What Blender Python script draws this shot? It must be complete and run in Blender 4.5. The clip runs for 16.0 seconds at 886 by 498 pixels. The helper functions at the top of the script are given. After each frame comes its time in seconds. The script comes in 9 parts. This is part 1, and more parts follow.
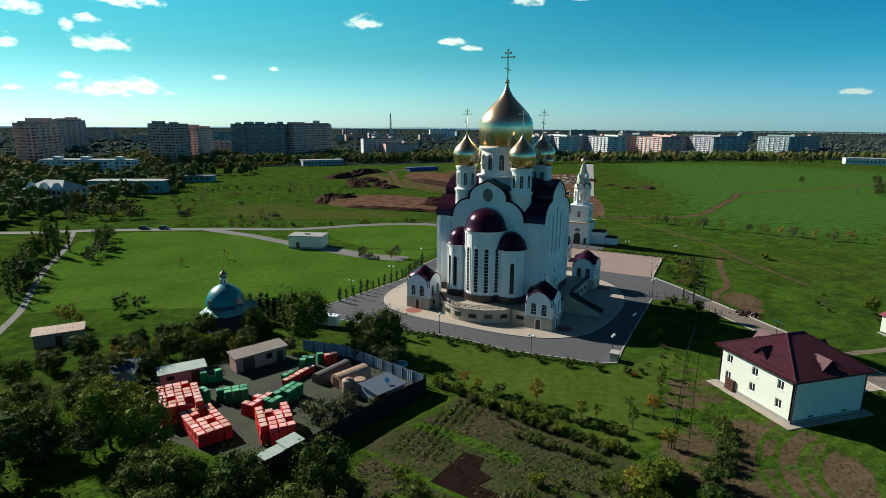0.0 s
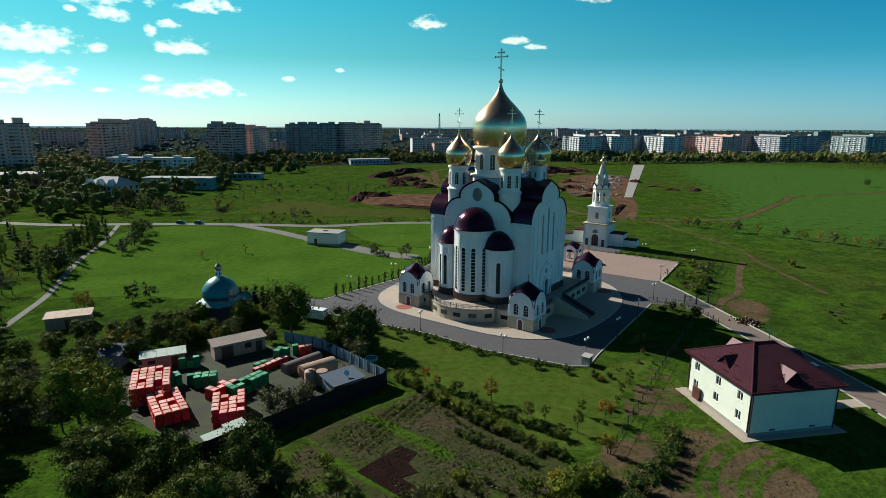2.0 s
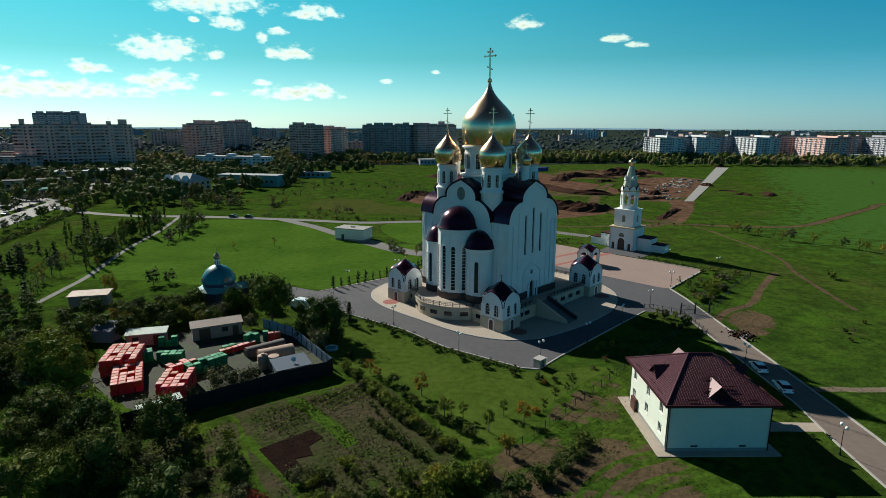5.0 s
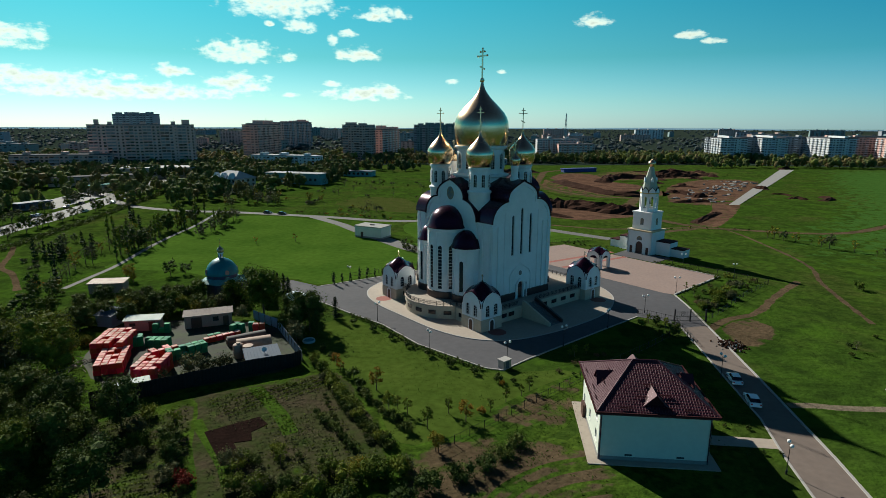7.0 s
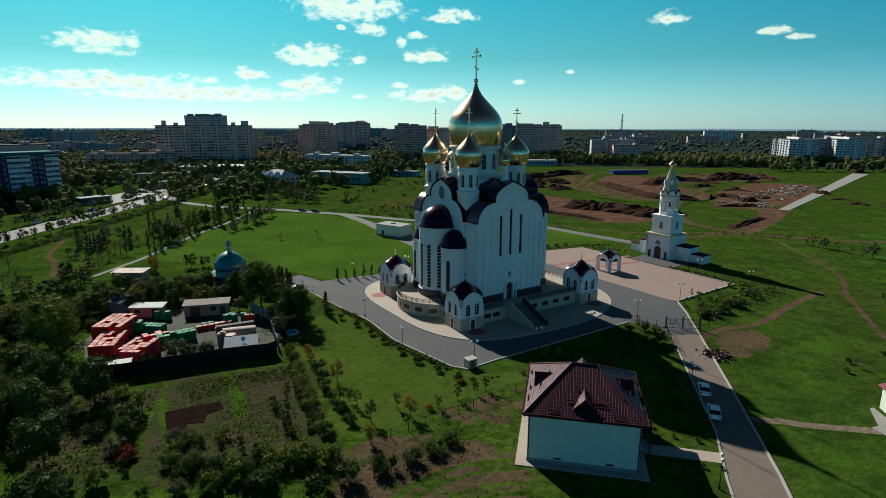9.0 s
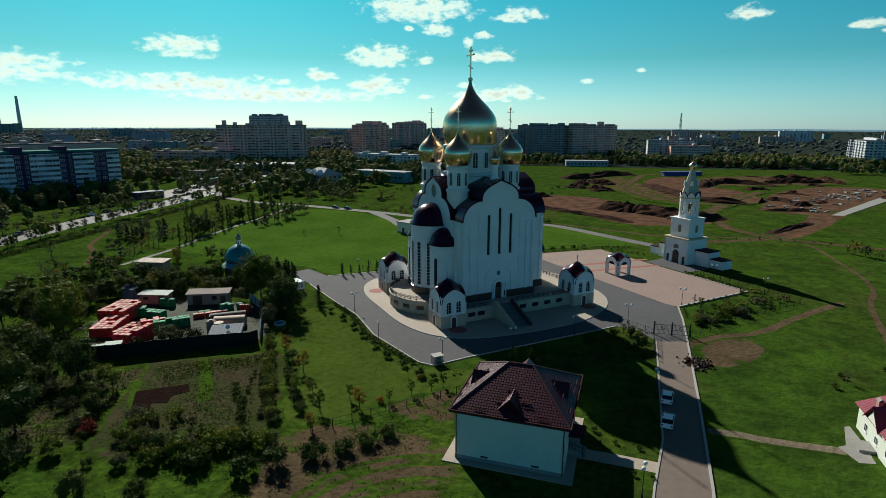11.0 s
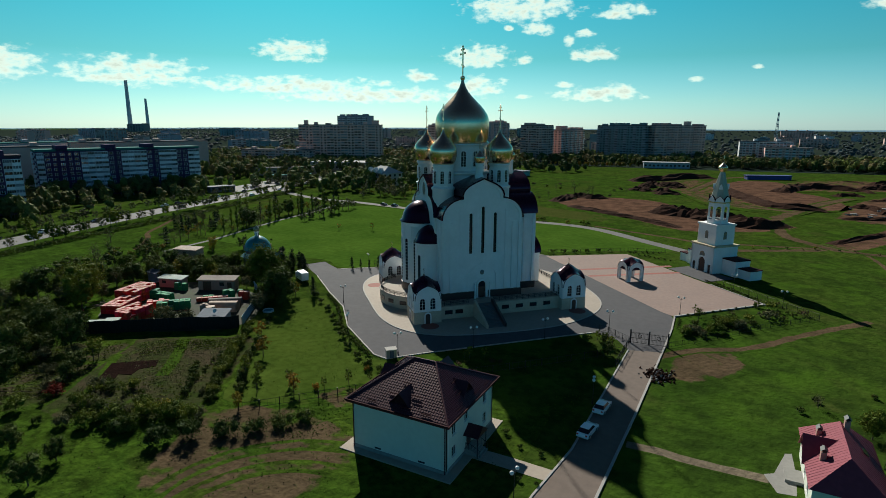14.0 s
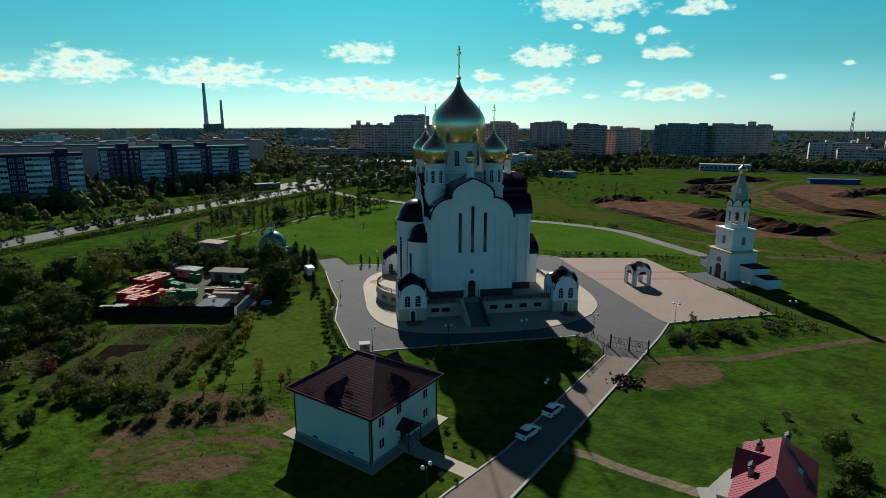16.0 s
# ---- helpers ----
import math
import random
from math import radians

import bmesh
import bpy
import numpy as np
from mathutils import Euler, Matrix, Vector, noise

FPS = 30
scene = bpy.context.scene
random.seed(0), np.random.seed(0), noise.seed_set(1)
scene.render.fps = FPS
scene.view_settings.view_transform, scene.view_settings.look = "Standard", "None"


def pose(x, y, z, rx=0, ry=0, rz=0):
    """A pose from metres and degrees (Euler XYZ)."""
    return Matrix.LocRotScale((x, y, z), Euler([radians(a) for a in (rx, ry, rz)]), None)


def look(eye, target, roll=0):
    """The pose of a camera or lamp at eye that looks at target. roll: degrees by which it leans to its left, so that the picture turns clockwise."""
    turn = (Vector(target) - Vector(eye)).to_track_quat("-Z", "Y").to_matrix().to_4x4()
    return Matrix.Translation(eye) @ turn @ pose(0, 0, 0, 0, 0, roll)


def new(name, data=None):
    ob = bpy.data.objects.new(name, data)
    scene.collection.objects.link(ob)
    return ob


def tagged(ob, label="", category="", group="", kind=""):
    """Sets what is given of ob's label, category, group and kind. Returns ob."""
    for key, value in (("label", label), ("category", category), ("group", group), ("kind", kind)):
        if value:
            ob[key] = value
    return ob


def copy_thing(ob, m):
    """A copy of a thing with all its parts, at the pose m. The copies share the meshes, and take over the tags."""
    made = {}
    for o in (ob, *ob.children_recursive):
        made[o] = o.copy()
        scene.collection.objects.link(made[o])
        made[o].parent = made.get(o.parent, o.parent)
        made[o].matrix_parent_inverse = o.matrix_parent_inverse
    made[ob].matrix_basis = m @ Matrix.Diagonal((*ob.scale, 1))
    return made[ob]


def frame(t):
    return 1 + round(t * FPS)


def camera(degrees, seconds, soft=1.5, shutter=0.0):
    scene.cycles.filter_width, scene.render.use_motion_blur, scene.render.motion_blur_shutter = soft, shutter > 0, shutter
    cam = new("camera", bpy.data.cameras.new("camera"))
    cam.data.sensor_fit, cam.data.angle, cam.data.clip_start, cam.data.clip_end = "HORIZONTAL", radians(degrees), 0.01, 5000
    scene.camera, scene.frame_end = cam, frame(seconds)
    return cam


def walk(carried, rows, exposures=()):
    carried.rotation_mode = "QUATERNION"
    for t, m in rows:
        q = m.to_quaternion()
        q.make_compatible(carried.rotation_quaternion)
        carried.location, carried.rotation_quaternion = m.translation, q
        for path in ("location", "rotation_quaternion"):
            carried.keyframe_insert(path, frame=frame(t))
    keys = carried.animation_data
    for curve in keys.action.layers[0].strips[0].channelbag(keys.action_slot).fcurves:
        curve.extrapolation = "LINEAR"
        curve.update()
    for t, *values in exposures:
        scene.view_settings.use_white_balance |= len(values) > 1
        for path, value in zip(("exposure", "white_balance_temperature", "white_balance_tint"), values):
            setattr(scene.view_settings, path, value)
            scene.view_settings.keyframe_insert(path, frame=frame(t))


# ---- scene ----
cam = camera(76.3, 16.0, 0.75)
METRES, EYE, TILT, LEAN, TURN = 137.5, 44.7, 0.0, 0.0, -16.3
ROWS = [
    (0.0, 0.0, 0.0, 0.0, 0.1, -12.54, -0.43),
    (0.5, 0.0303, -0.002, 0.0003, 1.62, -12.61, -0.4),
    (1.0, 0.0602, -0.003, 0.0012, 3.12, -12.65, -0.39),
    (1.5, 0.0912, -0.0037, 0.0011, 4.67, -12.62, -0.36),
    (2.0, 0.1218, -0.0036, 0.001, 6.19, -12.61, -0.32),
    (2.5, 0.1527, -0.0028, 0.0006, 7.73, -12.59, -0.26),
    (3.0, 0.183, -0.001, 0.0004, 9.23, -12.58, -0.22),
    (3.5, 0.2132, 0.0019, -0.0003, 10.73, -12.58, -0.23),
    (4.0, 0.2439, 0.0061, -0.0008, 12.27, -12.58, -0.22),
    (6.5, 0.3998, 0.0409, -0.0006, 20.2, -12.55, -0.17),
    (7.0, 0.4304, 0.0508, -0.0005, 21.81, -12.59, -0.15),
    (7.5, 0.4609, 0.0613, -0.0009, 23.43, -12.57, -0.13),
    (8.0, 0.4909, 0.0718, -0.0007, 25.05, -12.56, -0.13),
    (8.5, 0.521, 0.0831, -0.0012, 26.68, -12.53, -0.1),
    (9.0, 0.5502, 0.0957, -0.0013, 28.31, -12.52, -0.11),
    (11.5, 0.6878, 0.1717, -0.0038, 36.31, -12.53, -0.13),
    (12.0, 0.7136, 0.1893, -0.0042, 37.9, -12.52, -0.13),
    (12.5, 0.7387, 0.2073, -0.0045, 39.48, -12.52, -0.12),
    (13.0, 0.7631, 0.2258, -0.0047, 41.05, -12.53, -0.14),
    (13.5, 0.787, 0.2454, -0.0054, 42.63, -12.55, -0.15),
    (14.0, 0.8104, 0.2659, -0.0057, 44.24, -12.54, -0.15),
    (14.5, 0.8334, 0.2867, -0.0056, 45.83, -12.58, -0.13),
    (15.0, 0.8559, 0.308, -0.0058, 47.44, -12.57, -0.13),
    (15.5, 0.8781, 0.3293, -0.0057, 49.05, -12.58, -0.12),
    (16.0, 0.9003, 0.3504, -0.0062, 50.65, -12.53, -0.15),
]
walk(cam, [(t, pose(0, 0, EYE, TILT, LEAN, TURN) @ pose(METRES * x, METRES * y, METRES * z, 90 + pitch, roll, yaw)) for t, x, y, z, yaw, pitch, roll in ROWS],
     exposures=[(0.0, 0.66, 6150, 10), (4.0, 0.54, 6150, 10), (9.0, 0.40, 6150, 10), (16.0, 0.30, 6150, 10)])

SUN_AZ, SUN_EL = 131.0, 32.0      # degrees: direction to the sun, from +x towards +y, and its height

# ---- world and sun ----
world = bpy.data.worlds.new("sky")
scene.world = world
world.use_nodes = True
wn, wl = world.node_tree.nodes, world.node_tree.links
wn.clear()


def wmath(op, a, b=None, c=None):
    n = wn.new("ShaderNodeMath")
    n.operation = op
    for i, v in enumerate((a, b, c)):
        if v is None:
            continue
        if isinstance(v, (int, float)):
            n.inputs[i].default_value = v
        else:
            wl.new(v, n.inputs[i])
    return n.outputs[0]


SKY_STRENGTH = 0.053
sky = wn.new("ShaderNodeTexSky")
sky.sky_type = "NISHITA"
sky.sun_disc = False
sky.sun_elevation = radians(SUN_EL)
sky.sun_rotation = radians(90 - SUN_AZ)
sky.altitude = 50
sky.air_density, sky.dust_density, sky.ozone_density = 1.0, 0.25, 1.0
tint = wn.new("ShaderNodeMix")
tint.data_type, tint.blend_type = "RGBA", "MULTIPLY"
tint.inputs["Factor"].default_value = 1.0
wl.new(sky.outputs[0], tint.inputs["A"])

# fair-weather cumulus: each a soft patch of given bearing, height, half-width and half-height (degrees)
CLOUDS = [
    (155.7, 4.30, 4.02, 1.89), (145.8, 4.10, 5.98, 1.62), (161.5, 3.50, 2.53, 0.81), (132.2, 6.40, 3.45, 1.35), (132.3, 3.30, 9.08, 1.08), (114.6, 6.10, 3.45, 1.49),
    (114.7, 3.40, 2.99, 1.22), (110.5, 10.40, 5.52, 1.89), (101.2, 9.80, 2.64, 0.88), (109.0, 8.60, 1.72, 0.74), (103.6, 6.20, 2.30, 0.94), (103.2, 2.60, 4.48, 0.81),
    (101.6, 2.90, 2.30, 0.88), (120.2, 4.40, 1.72, 0.74), (124.0, 3.70, 1.72, 0.46), (110.0, 5.90, 0.69, 0.68), (104.6, 8.10, 1.03, 0.46), (111.7, 8.80, 0.52, 0.34),
    (106.0, 7.50, 0.57, 0.68), (106.3, 3.60, 0.92, 0.40), (110.1, 2.50, 0.92, 0.34), (94.6, 3.85, 0.80, 0.37), (81.4, 9.10, 1.61, 0.81), (73.0, 7.60, 1.38, 0.52),
    (71.1, 7.00, 1.03, 0.40), (65.8, 11.10, 1.61, 0.68), (60.4, 11.30, 1.84, 0.46), (38.5, 2.70, 1.26, 0.29), (89.8, 4.80, 0.52, 0.29), (124.0, 2.50, 11.0, 0.95),
]
coord = wn.new("ShaderNodeTexCoord")
sep = wn.new("ShaderNodeSeparateXYZ")
wl.new(coord.outputs["Generated"], sep.inputs[0])


def air(stops):
    """The air's own colour by height over the horizon."""
    g = wn.new("ShaderNodeValToRGB")
    g.color_ramp.elements[0].position, g.color_ramp.elements[0].color = stops[0][0], (*stops[0][1], 1)
    g.color_ramp.elements[1].position, g.color_ramp.elements[1].color = stops[-1][0], (*stops[-1][1], 1)
    for p, c in stops[1:-1]:
        g.color_ramp.elements.new(p).color = (*c, 1)
    wl.new(sep.outputs[2], g.inputs[0])
    return g.outputs[0]


# pale cyan low down and teal above on the sun's side, a clearer and deeper blue away from it
sunward = air([(0.0, (0.74, 1.20, 1.66)), (0.035, (0.62, 1.14, 1.36)), (0.105, (0.30, 0.95, 0.92)), (0.20, (0.19, 1.08, 1.0)), (0.45, (0.31, 0.56, 0.60)), (0.75, (0.26, 0.37, 0.40)), (1.0, (0.14, 0.19, 0.24))])
averted = air([(0.0, (0.46, 1.02, 1.70)), (0.035, (0.35, 0.92, 1.48)), (0.105, (0.09, 0.82, 1.13)), (0.20, (0.03, 0.68, 0.98)), (0.45, (0.25, 0.52, 0.60)), (0.75, (0.26, 0.37, 0.40)), (1.0, (0.14, 0.19, 0.24))])
bearing = wmath("MULTIPLY", wmath("ARCTAN2", sep.outputs[1], sep.outputs[0]), 57.2958)
height = wmath("MULTIPLY", wmath("ARCSINE", sep.outputs[2]), 57.2958)
aside = wn.new("ShaderNodeMapRange")
aside.interpolation_type = "SMOOTHSTEP"
aside.inputs[1].default_value, aside.inputs[2].default_value = 40.0, 112.0
wl.new(wmath("ABSOLUTE", wmath("SUBTRACT", bearing, SUN_AZ)), aside.inputs[0])
grade = wn.new("ShaderNodeMix")
grade.data_type = "RGBA"
wl.new(aside.outputs[0], grade.inputs["Factor"])
wl.new(sunward, grade.inputs["A"])
wl.new(averted, grade.inputs["B"])
wl.new(grade.outputs["Result"], tint.inputs["B"])
field = None
for b, e, w, h in CLOUDS:
    dx = wmath("DIVIDE", wmath("SUBTRACT", bearing, b), w)
    dy = wmath("DIVIDE", wmath("SUBTRACT", height, e), h)
    dy = wmath("MAXIMUM", dy, wmath("MULTIPLY", dy, -1.6))      # flat underside
    q = wmath("SUBTRACT", 1.0, wmath("ADD", wmath("MULTIPLY", dx, dx), wmath("MULTIPLY", dy, dy)))
    field = q if field is None else wmath("MAXIMUM", field, q)
comb = wn.new("ShaderNodeCombineXYZ")
wl.new(bearing, comb.inputs[0])
wl.new(wmath("MULTIPLY", height, 1.9), comb.inputs[1])
puff = wn.new("ShaderNodeTexNoise")
puff.inputs["Scale"].default_value, puff.inputs["Detail"].default_value, puff.inputs["Roughness"].default_value = 0.80, 6.0, 0.55
wl.new(comb.outputs[0], puff.inputs["Vector"])
body = wmath("ADD", wmath("MAXIMUM", field, -1.2), wmath("MULTIPLY", wmath("SUBTRACT", puff.outputs[0], 0.51), 4.2))
cover = wn.new("ShaderNodeMapRange")
cover.interpolation_type = "SMOOTHSTEP"
cover.inputs[1].default_value, cover.inputs[2].default_value = -0.20, 1.25
cover.inputs[4].default_value = 0.96
wl.new(body, cover.inputs[0])
thick = wn.new("ShaderNodeMapRange")
thick.inputs[1].default_value, thick.inputs[2].default_value = 0.6, 1.9
thick.inputs[3].default_value, thick.inputs[4].default_value = 1.0, 0.55
wl.new(body, thick.inputs[0])
white = wn.new("ShaderNodeMix")
white.data_type, white.blend_type = "RGBA", "MULTIPLY"
white.inputs["Factor"].default_value = 1.0
white.inputs["A"].default_value = (15.6, 17.6, 14.2, 1)
wl.new(wmath("MULTIPLY", thick.outputs[0], wmath("SUBTRACT", 1.0, wmath("MULTIPLY", aside.outputs[0], 0.45))), white.inputs["B"])
over = wn.new("ShaderNodeMix")
over.data_type = "RGBA"
wl.new(cover.outputs[0], over.inputs["Factor"])
wl.new(tint.outputs["Result"], over.inputs["A"])
wl.new(white.outputs["Result"], over.inputs["B"])
bg = wn.new("ShaderNodeBackground")
bg.inputs[1].default_value = SKY_STRENGTH
wl.new(over.outputs["Result"], bg.inputs[0])
wout = wn.new("ShaderNodeOutputWorld")
wl.new(bg.outputs[0], wout.inputs[0])

sun = new("sun", bpy.data.lights.new("sun", "SUN"))
sun.data.energy, sun.data.angle, sun.data.color = 5.0, radians(0.55), (1.0, 0.94, 0.78)
sx, sy, sz = math.cos(radians(SUN_AZ)) * math.cos(radians(SUN_EL)), math.sin(radians(SUN_AZ)) * math.cos(radians(SUN_EL)), math.sin(radians(SUN_EL))
sun.matrix_world = look((sx * 300, sy * 300, sz * 300), (0, 0, 0))


# ---- materials ----
def mat(name, colour, rough=0.7, metal=0.0, second=None, scale=1.0, amount=0.5, fine=None, fine_amount=0.25, bump=0.0, bump_scale=None,
        vary=0.0, spec=0.5, coat=0.0, rot=None, detail=5.0, through_light=0.0, island=False):
    """Base colour mixed with a second one by coarse noise, a finer grain on top, a bump, and a small shift from object to object."""
    m = bpy.data.materials.new(name)
    m.use_nodes = True
    nt = m.node_tree
    n, l = nt.nodes, nt.links
    p = n["Principled BSDF"]
    p.inputs["Roughness"].default_value, p.inputs["Metallic"].default_value = rough, metal
    p.inputs["Specular IOR Level"].default_value = spec
    p.inputs["Coat Weight"].default_value = coat
    geo = n.new("ShaderNodeNewGeometry")
    col = None

    def mix(a, b, fac, mode="MIX"):
        x = n.new("ShaderNodeMix")
        x.data_type, x.blend_type = "RGBA", mode
        for key, v in (("A", a), ("B", b)):
            if isinstance(v, tuple):
                x.inputs[key].default_value = (*v[:3], 1)
            else:
                l.new(v, x.inputs[key])
        if isinstance(fac, float):
            x.inputs["Factor"].default_value = fac
        else:
            l.new(fac, x.inputs["Factor"])
        return x.outputs["Result"]

    def noisy(sc, det, lo, hi, out=1.0):
        t = n.new("ShaderNodeTexNoise")
        t.inputs["Scale"].default_value, t.inputs["Detail"].default_value = sc, det
        l.new(geo.outputs["Position"], t.inputs["Vector"])
        r = n.new("ShaderNodeMapRange")
        r.inputs[1].default_value, r.inputs[2].default_value, r.inputs[4].default_value = lo, hi, out
        l.new(t.outputs[0], r.inputs[0])
        return r.outputs[0], t.outputs[0]
    second = second or tuple(c * 0.7 for c in colour)
    f, _ = noisy(scale, detail, 0.35, 0.65, amount)
    col = mix(tuple(colour), tuple(second), f)
    if fine:
        f2, raw = noisy(fine, 4.0, 0.3, 0.7, fine_amount)
        col = mix(col, (0.0, 0.0, 0.0), f2)
    if vary:
        info = n.new("ShaderNodeObjectInfo") if not island else geo
        src = info.outputs["Random"] if not island else geo.outputs["Random Per Island"]
        hsv = n.new("ShaderNodeHueSaturation")
        r = n.new("ShaderNodeMapRange")
        r.inputs[3].default_value, r.inputs[4].default_value = 1 - vary, 1 + vary
        l.new(src, r.inputs[0])
        l.new(r.outputs[0], hsv.inputs["Value"])
        r2 = n.new("ShaderNodeMapRange")
        r2.inputs[3].default_value, r2.inputs[4].default_value = 0.5 + vary * 0.07, 0.5 - vary * 0.07
        l.new(src, r2.inputs[0])
        l.new(r2.outputs[0], hsv.inputs["Hue"])
        l.new(col, hsv.inputs["Color"])
        col = hsv.outputs["Color"]
    l.new(col, p.inputs["Base Color"])
    if bump:
        b = n.new("ShaderNodeBump")
        b.inputs["Strength"].default_value = min(1.0, bump)
        b.inputs["Distance"].default_value = 0.05 if bump <= 1 else 0.05 * bump
        t = n.new("ShaderNodeTexNoise")
        t.inputs["Scale"].default_value, t.inputs["Detail"].default_value = bump_scale or scale * 6, 6
        l.new(geo.outputs["Position"], t.inputs["Vector"])
        l.new(t.outputs[0], b.inputs["Height"])
        l.new(b.outputs[0], p.inputs["Normal"])
    if through_light:
        tr = n.new("ShaderNodeBsdfTranslucent")
        l.new(col, tr.inputs[0])
        ms = n.new("ShaderNodeMixShader")
        ms.inputs[0].default_value = through_light
        l.new(p.outputs[0], ms.inputs[1])
        l.new(tr.outputs[0], ms.inputs[2])
        l.new(ms.outputs[0], n["Material Output"].inputs[0])
    return m


PLASTER = mat("white_plaster", (0.80, 0.80, 0.79), 0.75, second=(0.70, 0.70, 0.68), scale=0.25, amount=0.6, fine=1.3, fine_amount=0.05, bump=0.15, bump_scale=6)
PLINTH = mat("beige_stone", (0.50, 0.43, 0.32), 0.7, second=(0.40, 0.34, 0.26), scale=0.8, fine=4, fine_amount=0.12, bump=0.3, bump_scale=5)
STAIRSTONE = mat("grey_stair_granite", (0.13, 0.13, 0.14), 0.6, second=(0.09, 0.09, 0.10), scale=1.5, fine=6, fine_amount=0.2)
STONEANDSHADE = mat("brown_granite_and_wall_shade", (0.05, 0.03, 0.028), 0.35, second=(0.03, 0.02, 0.02), scale=2)
ROOFMETAL = mat("purple_brown_metal", (0.052, 0.010, 0.030), 0.22, 0.6, second=(0.036, 0.008, 0.026), scale=0.6, fine=3, fine_amount=0.25, bump=0.3, bump_scale=2.2, spec=0.35)
GOLD = mat("gilded_metal", (0.88, 0.64, 0.40), 0.25, 1.0, second=(0.75, 0.54, 0.33), scale=0.7, fine=2.0, fine_amount=0.12, bump=0.10, bump_scale=1.5)
GLASS = mat("dark_window_glass", (0.012, 0.015, 0.02), 0.12, second=(0.02, 0.025, 0.035), scale=0.5, vary=0.5)
FRAMEWHITE = mat("white_frame", (0.72, 0.72, 0.70), 0.5)
IRON = mat("black_painted_iron", (0.02, 0.02, 0.022), 0.45, 0.3)
BROWNDOOR = mat("dark_wood_door", (0.07, 0.025, 0.018), 0.45, second=(0.05, 0.02, 0.015), scale=1.5)
ICON = mat("mosaic_icon", (0.10, 0.13, 0.16), 0.4, second=(0.30, 0.20, 0.08), scale=1.4, amount=0.8)
ASPHALT = mat("asphalt", spec=0.2, colour=(0.090, 0.088, 0.097), rough=0.9, second=(0.066, 0.067, 0.077), scale=0.09, fine=0.7, fine_amount=0.15, bump=0.3, bump_scale=8)
FARROAD = mat("pale_worn_asphalt", spec=0.2, colour=(0.15, 0.145, 0.14), rough=0.9, second=(0.115, 0.11, 0.105), scale=0.07, fine=0.6, fine_amount=0.15)
TOWNGROUND = mat("dark_town_ground", (0.030, 0.046, 0.036), 1.0, second=(0.042, 0.056, 0.046), scale=0.01, fine=0.08, fine_amount=0.5, spec=0.0)
WETROAD = mat("smooth_city_asphalt", (0.12, 0.12, 0.125), 0.82, spec=0.3, second=(0.07, 0.07, 0.072), scale=0.05, fine=0.5, fine_amount=0.15)
PAVER = mat("pink_concrete_pavers", spec=0.2, colour=(0.285, 0.208, 0.182), rough=0.85, second=(0.24, 0.178, 0.16), scale=0.12, fine=1.2, fine_amount=0.14, bump=0.2, bump_scale=5)
PAVERPALE = mat("pale_beige_pavers", (0.36, 0.30, 0.245), 0.85, second=(0.30, 0.255, 0.215), scale=0.2, fine=1.5, fine_amount=0.12, bump=0.2, bump_scale=5)
PAVERRED = mat("red_pavers", (0.28, 0.075, 0.055), 0.85, second=(0.24, 0.075, 0.06), scale=0.3, fine=1.5, fine_amount=0.15)
DRIVE = mat("brownish_concrete_road", spec=0.2, colour=(0.175, 0.138, 0.118), rough=0.9, second=(0.14, 0.113, 0.098), scale=0.12, fine=0.9, fine_amount=0.15, bump=0.2, bump_scale=6)
KERB = mat("concrete_kerb", (0.33, 0.315, 0.30), 0.85, second=(0.30, 0.285, 0.275), scale=0.6)
CONCRETE = mat("grey_concrete", (0.27, 0.26, 0.245), 0.85, second=(0.21, 0.205, 0.195), scale=0.4, fine=2, fine_amount=0.15)
SOIL = mat("dark_tilled_soil", spec=0.0, colour=(0.022, 0.013, 0.011), rough=1.0, second=(0.013, 0.009, 0.008), scale=0.5, fine=2.5, fine_amount=0.4, bump=3, bump_scale=2.2)
GREYSOIL = mat("weedy_grey_soil", (0.085, 0.070, 0.048), 0.95, second=(0.045, 0.080, 0.014), scale=0.35, amount=0.9, fine=2.0, fine_amount=0.35, bump=3, bump_scale=1.8)
DIRT = mat("bare_brown_dirt", (0.20, 0.118, 0.085), 0.95, second=(0.085, 0.075, 0.035), scale=0.06, amount=0.95, fine=0.6, fine_amount=0.3, bump=3, bump_scale=0.8)
DARKDIRT = mat("dark_dug_earth", spec=0.02, colour=(0.055, 0.028, 0.020), rough=0.95, second=(0.03, 0.017, 0.012), scale=0.2, fine=0.9, fine_amount=0.35, bump=4, bump_scale=0.6)
TRACK = mat("dusty_path", (0.20, 0.135, 0.085), 0.95, second=(0.085, 0.105, 0.025), scale=0.3, amount=0.9, fine=1.0, fine_amount=0.2)
LAWN = mat("mown_grass", (0.066, 0.128, 0.017), 0.9, second=(0.046, 0.098, 0.013), scale=0.05, amount=0.95, fine=0.5, fine_amount=0.28, bump=0.8, bump_scale=1.6, spec=0.0)
DULLLAWN = mat("thin_autumn_lawn", (0.070, 0.108, 0.018), 0.95, second=(0.048, 0.082, 0.013), scale=0.10, amount=0.9, fine=0.7, fine_amount=0.35, bump=1, bump_scale=1.6, spec=0.0)
BARK = mat("bark", (0.10, 0.075, 0.055), 0.95, second=(0.06, 0.045, 0.035), scale=3)
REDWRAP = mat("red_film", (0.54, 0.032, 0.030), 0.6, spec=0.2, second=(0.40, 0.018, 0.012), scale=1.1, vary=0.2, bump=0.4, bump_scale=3)
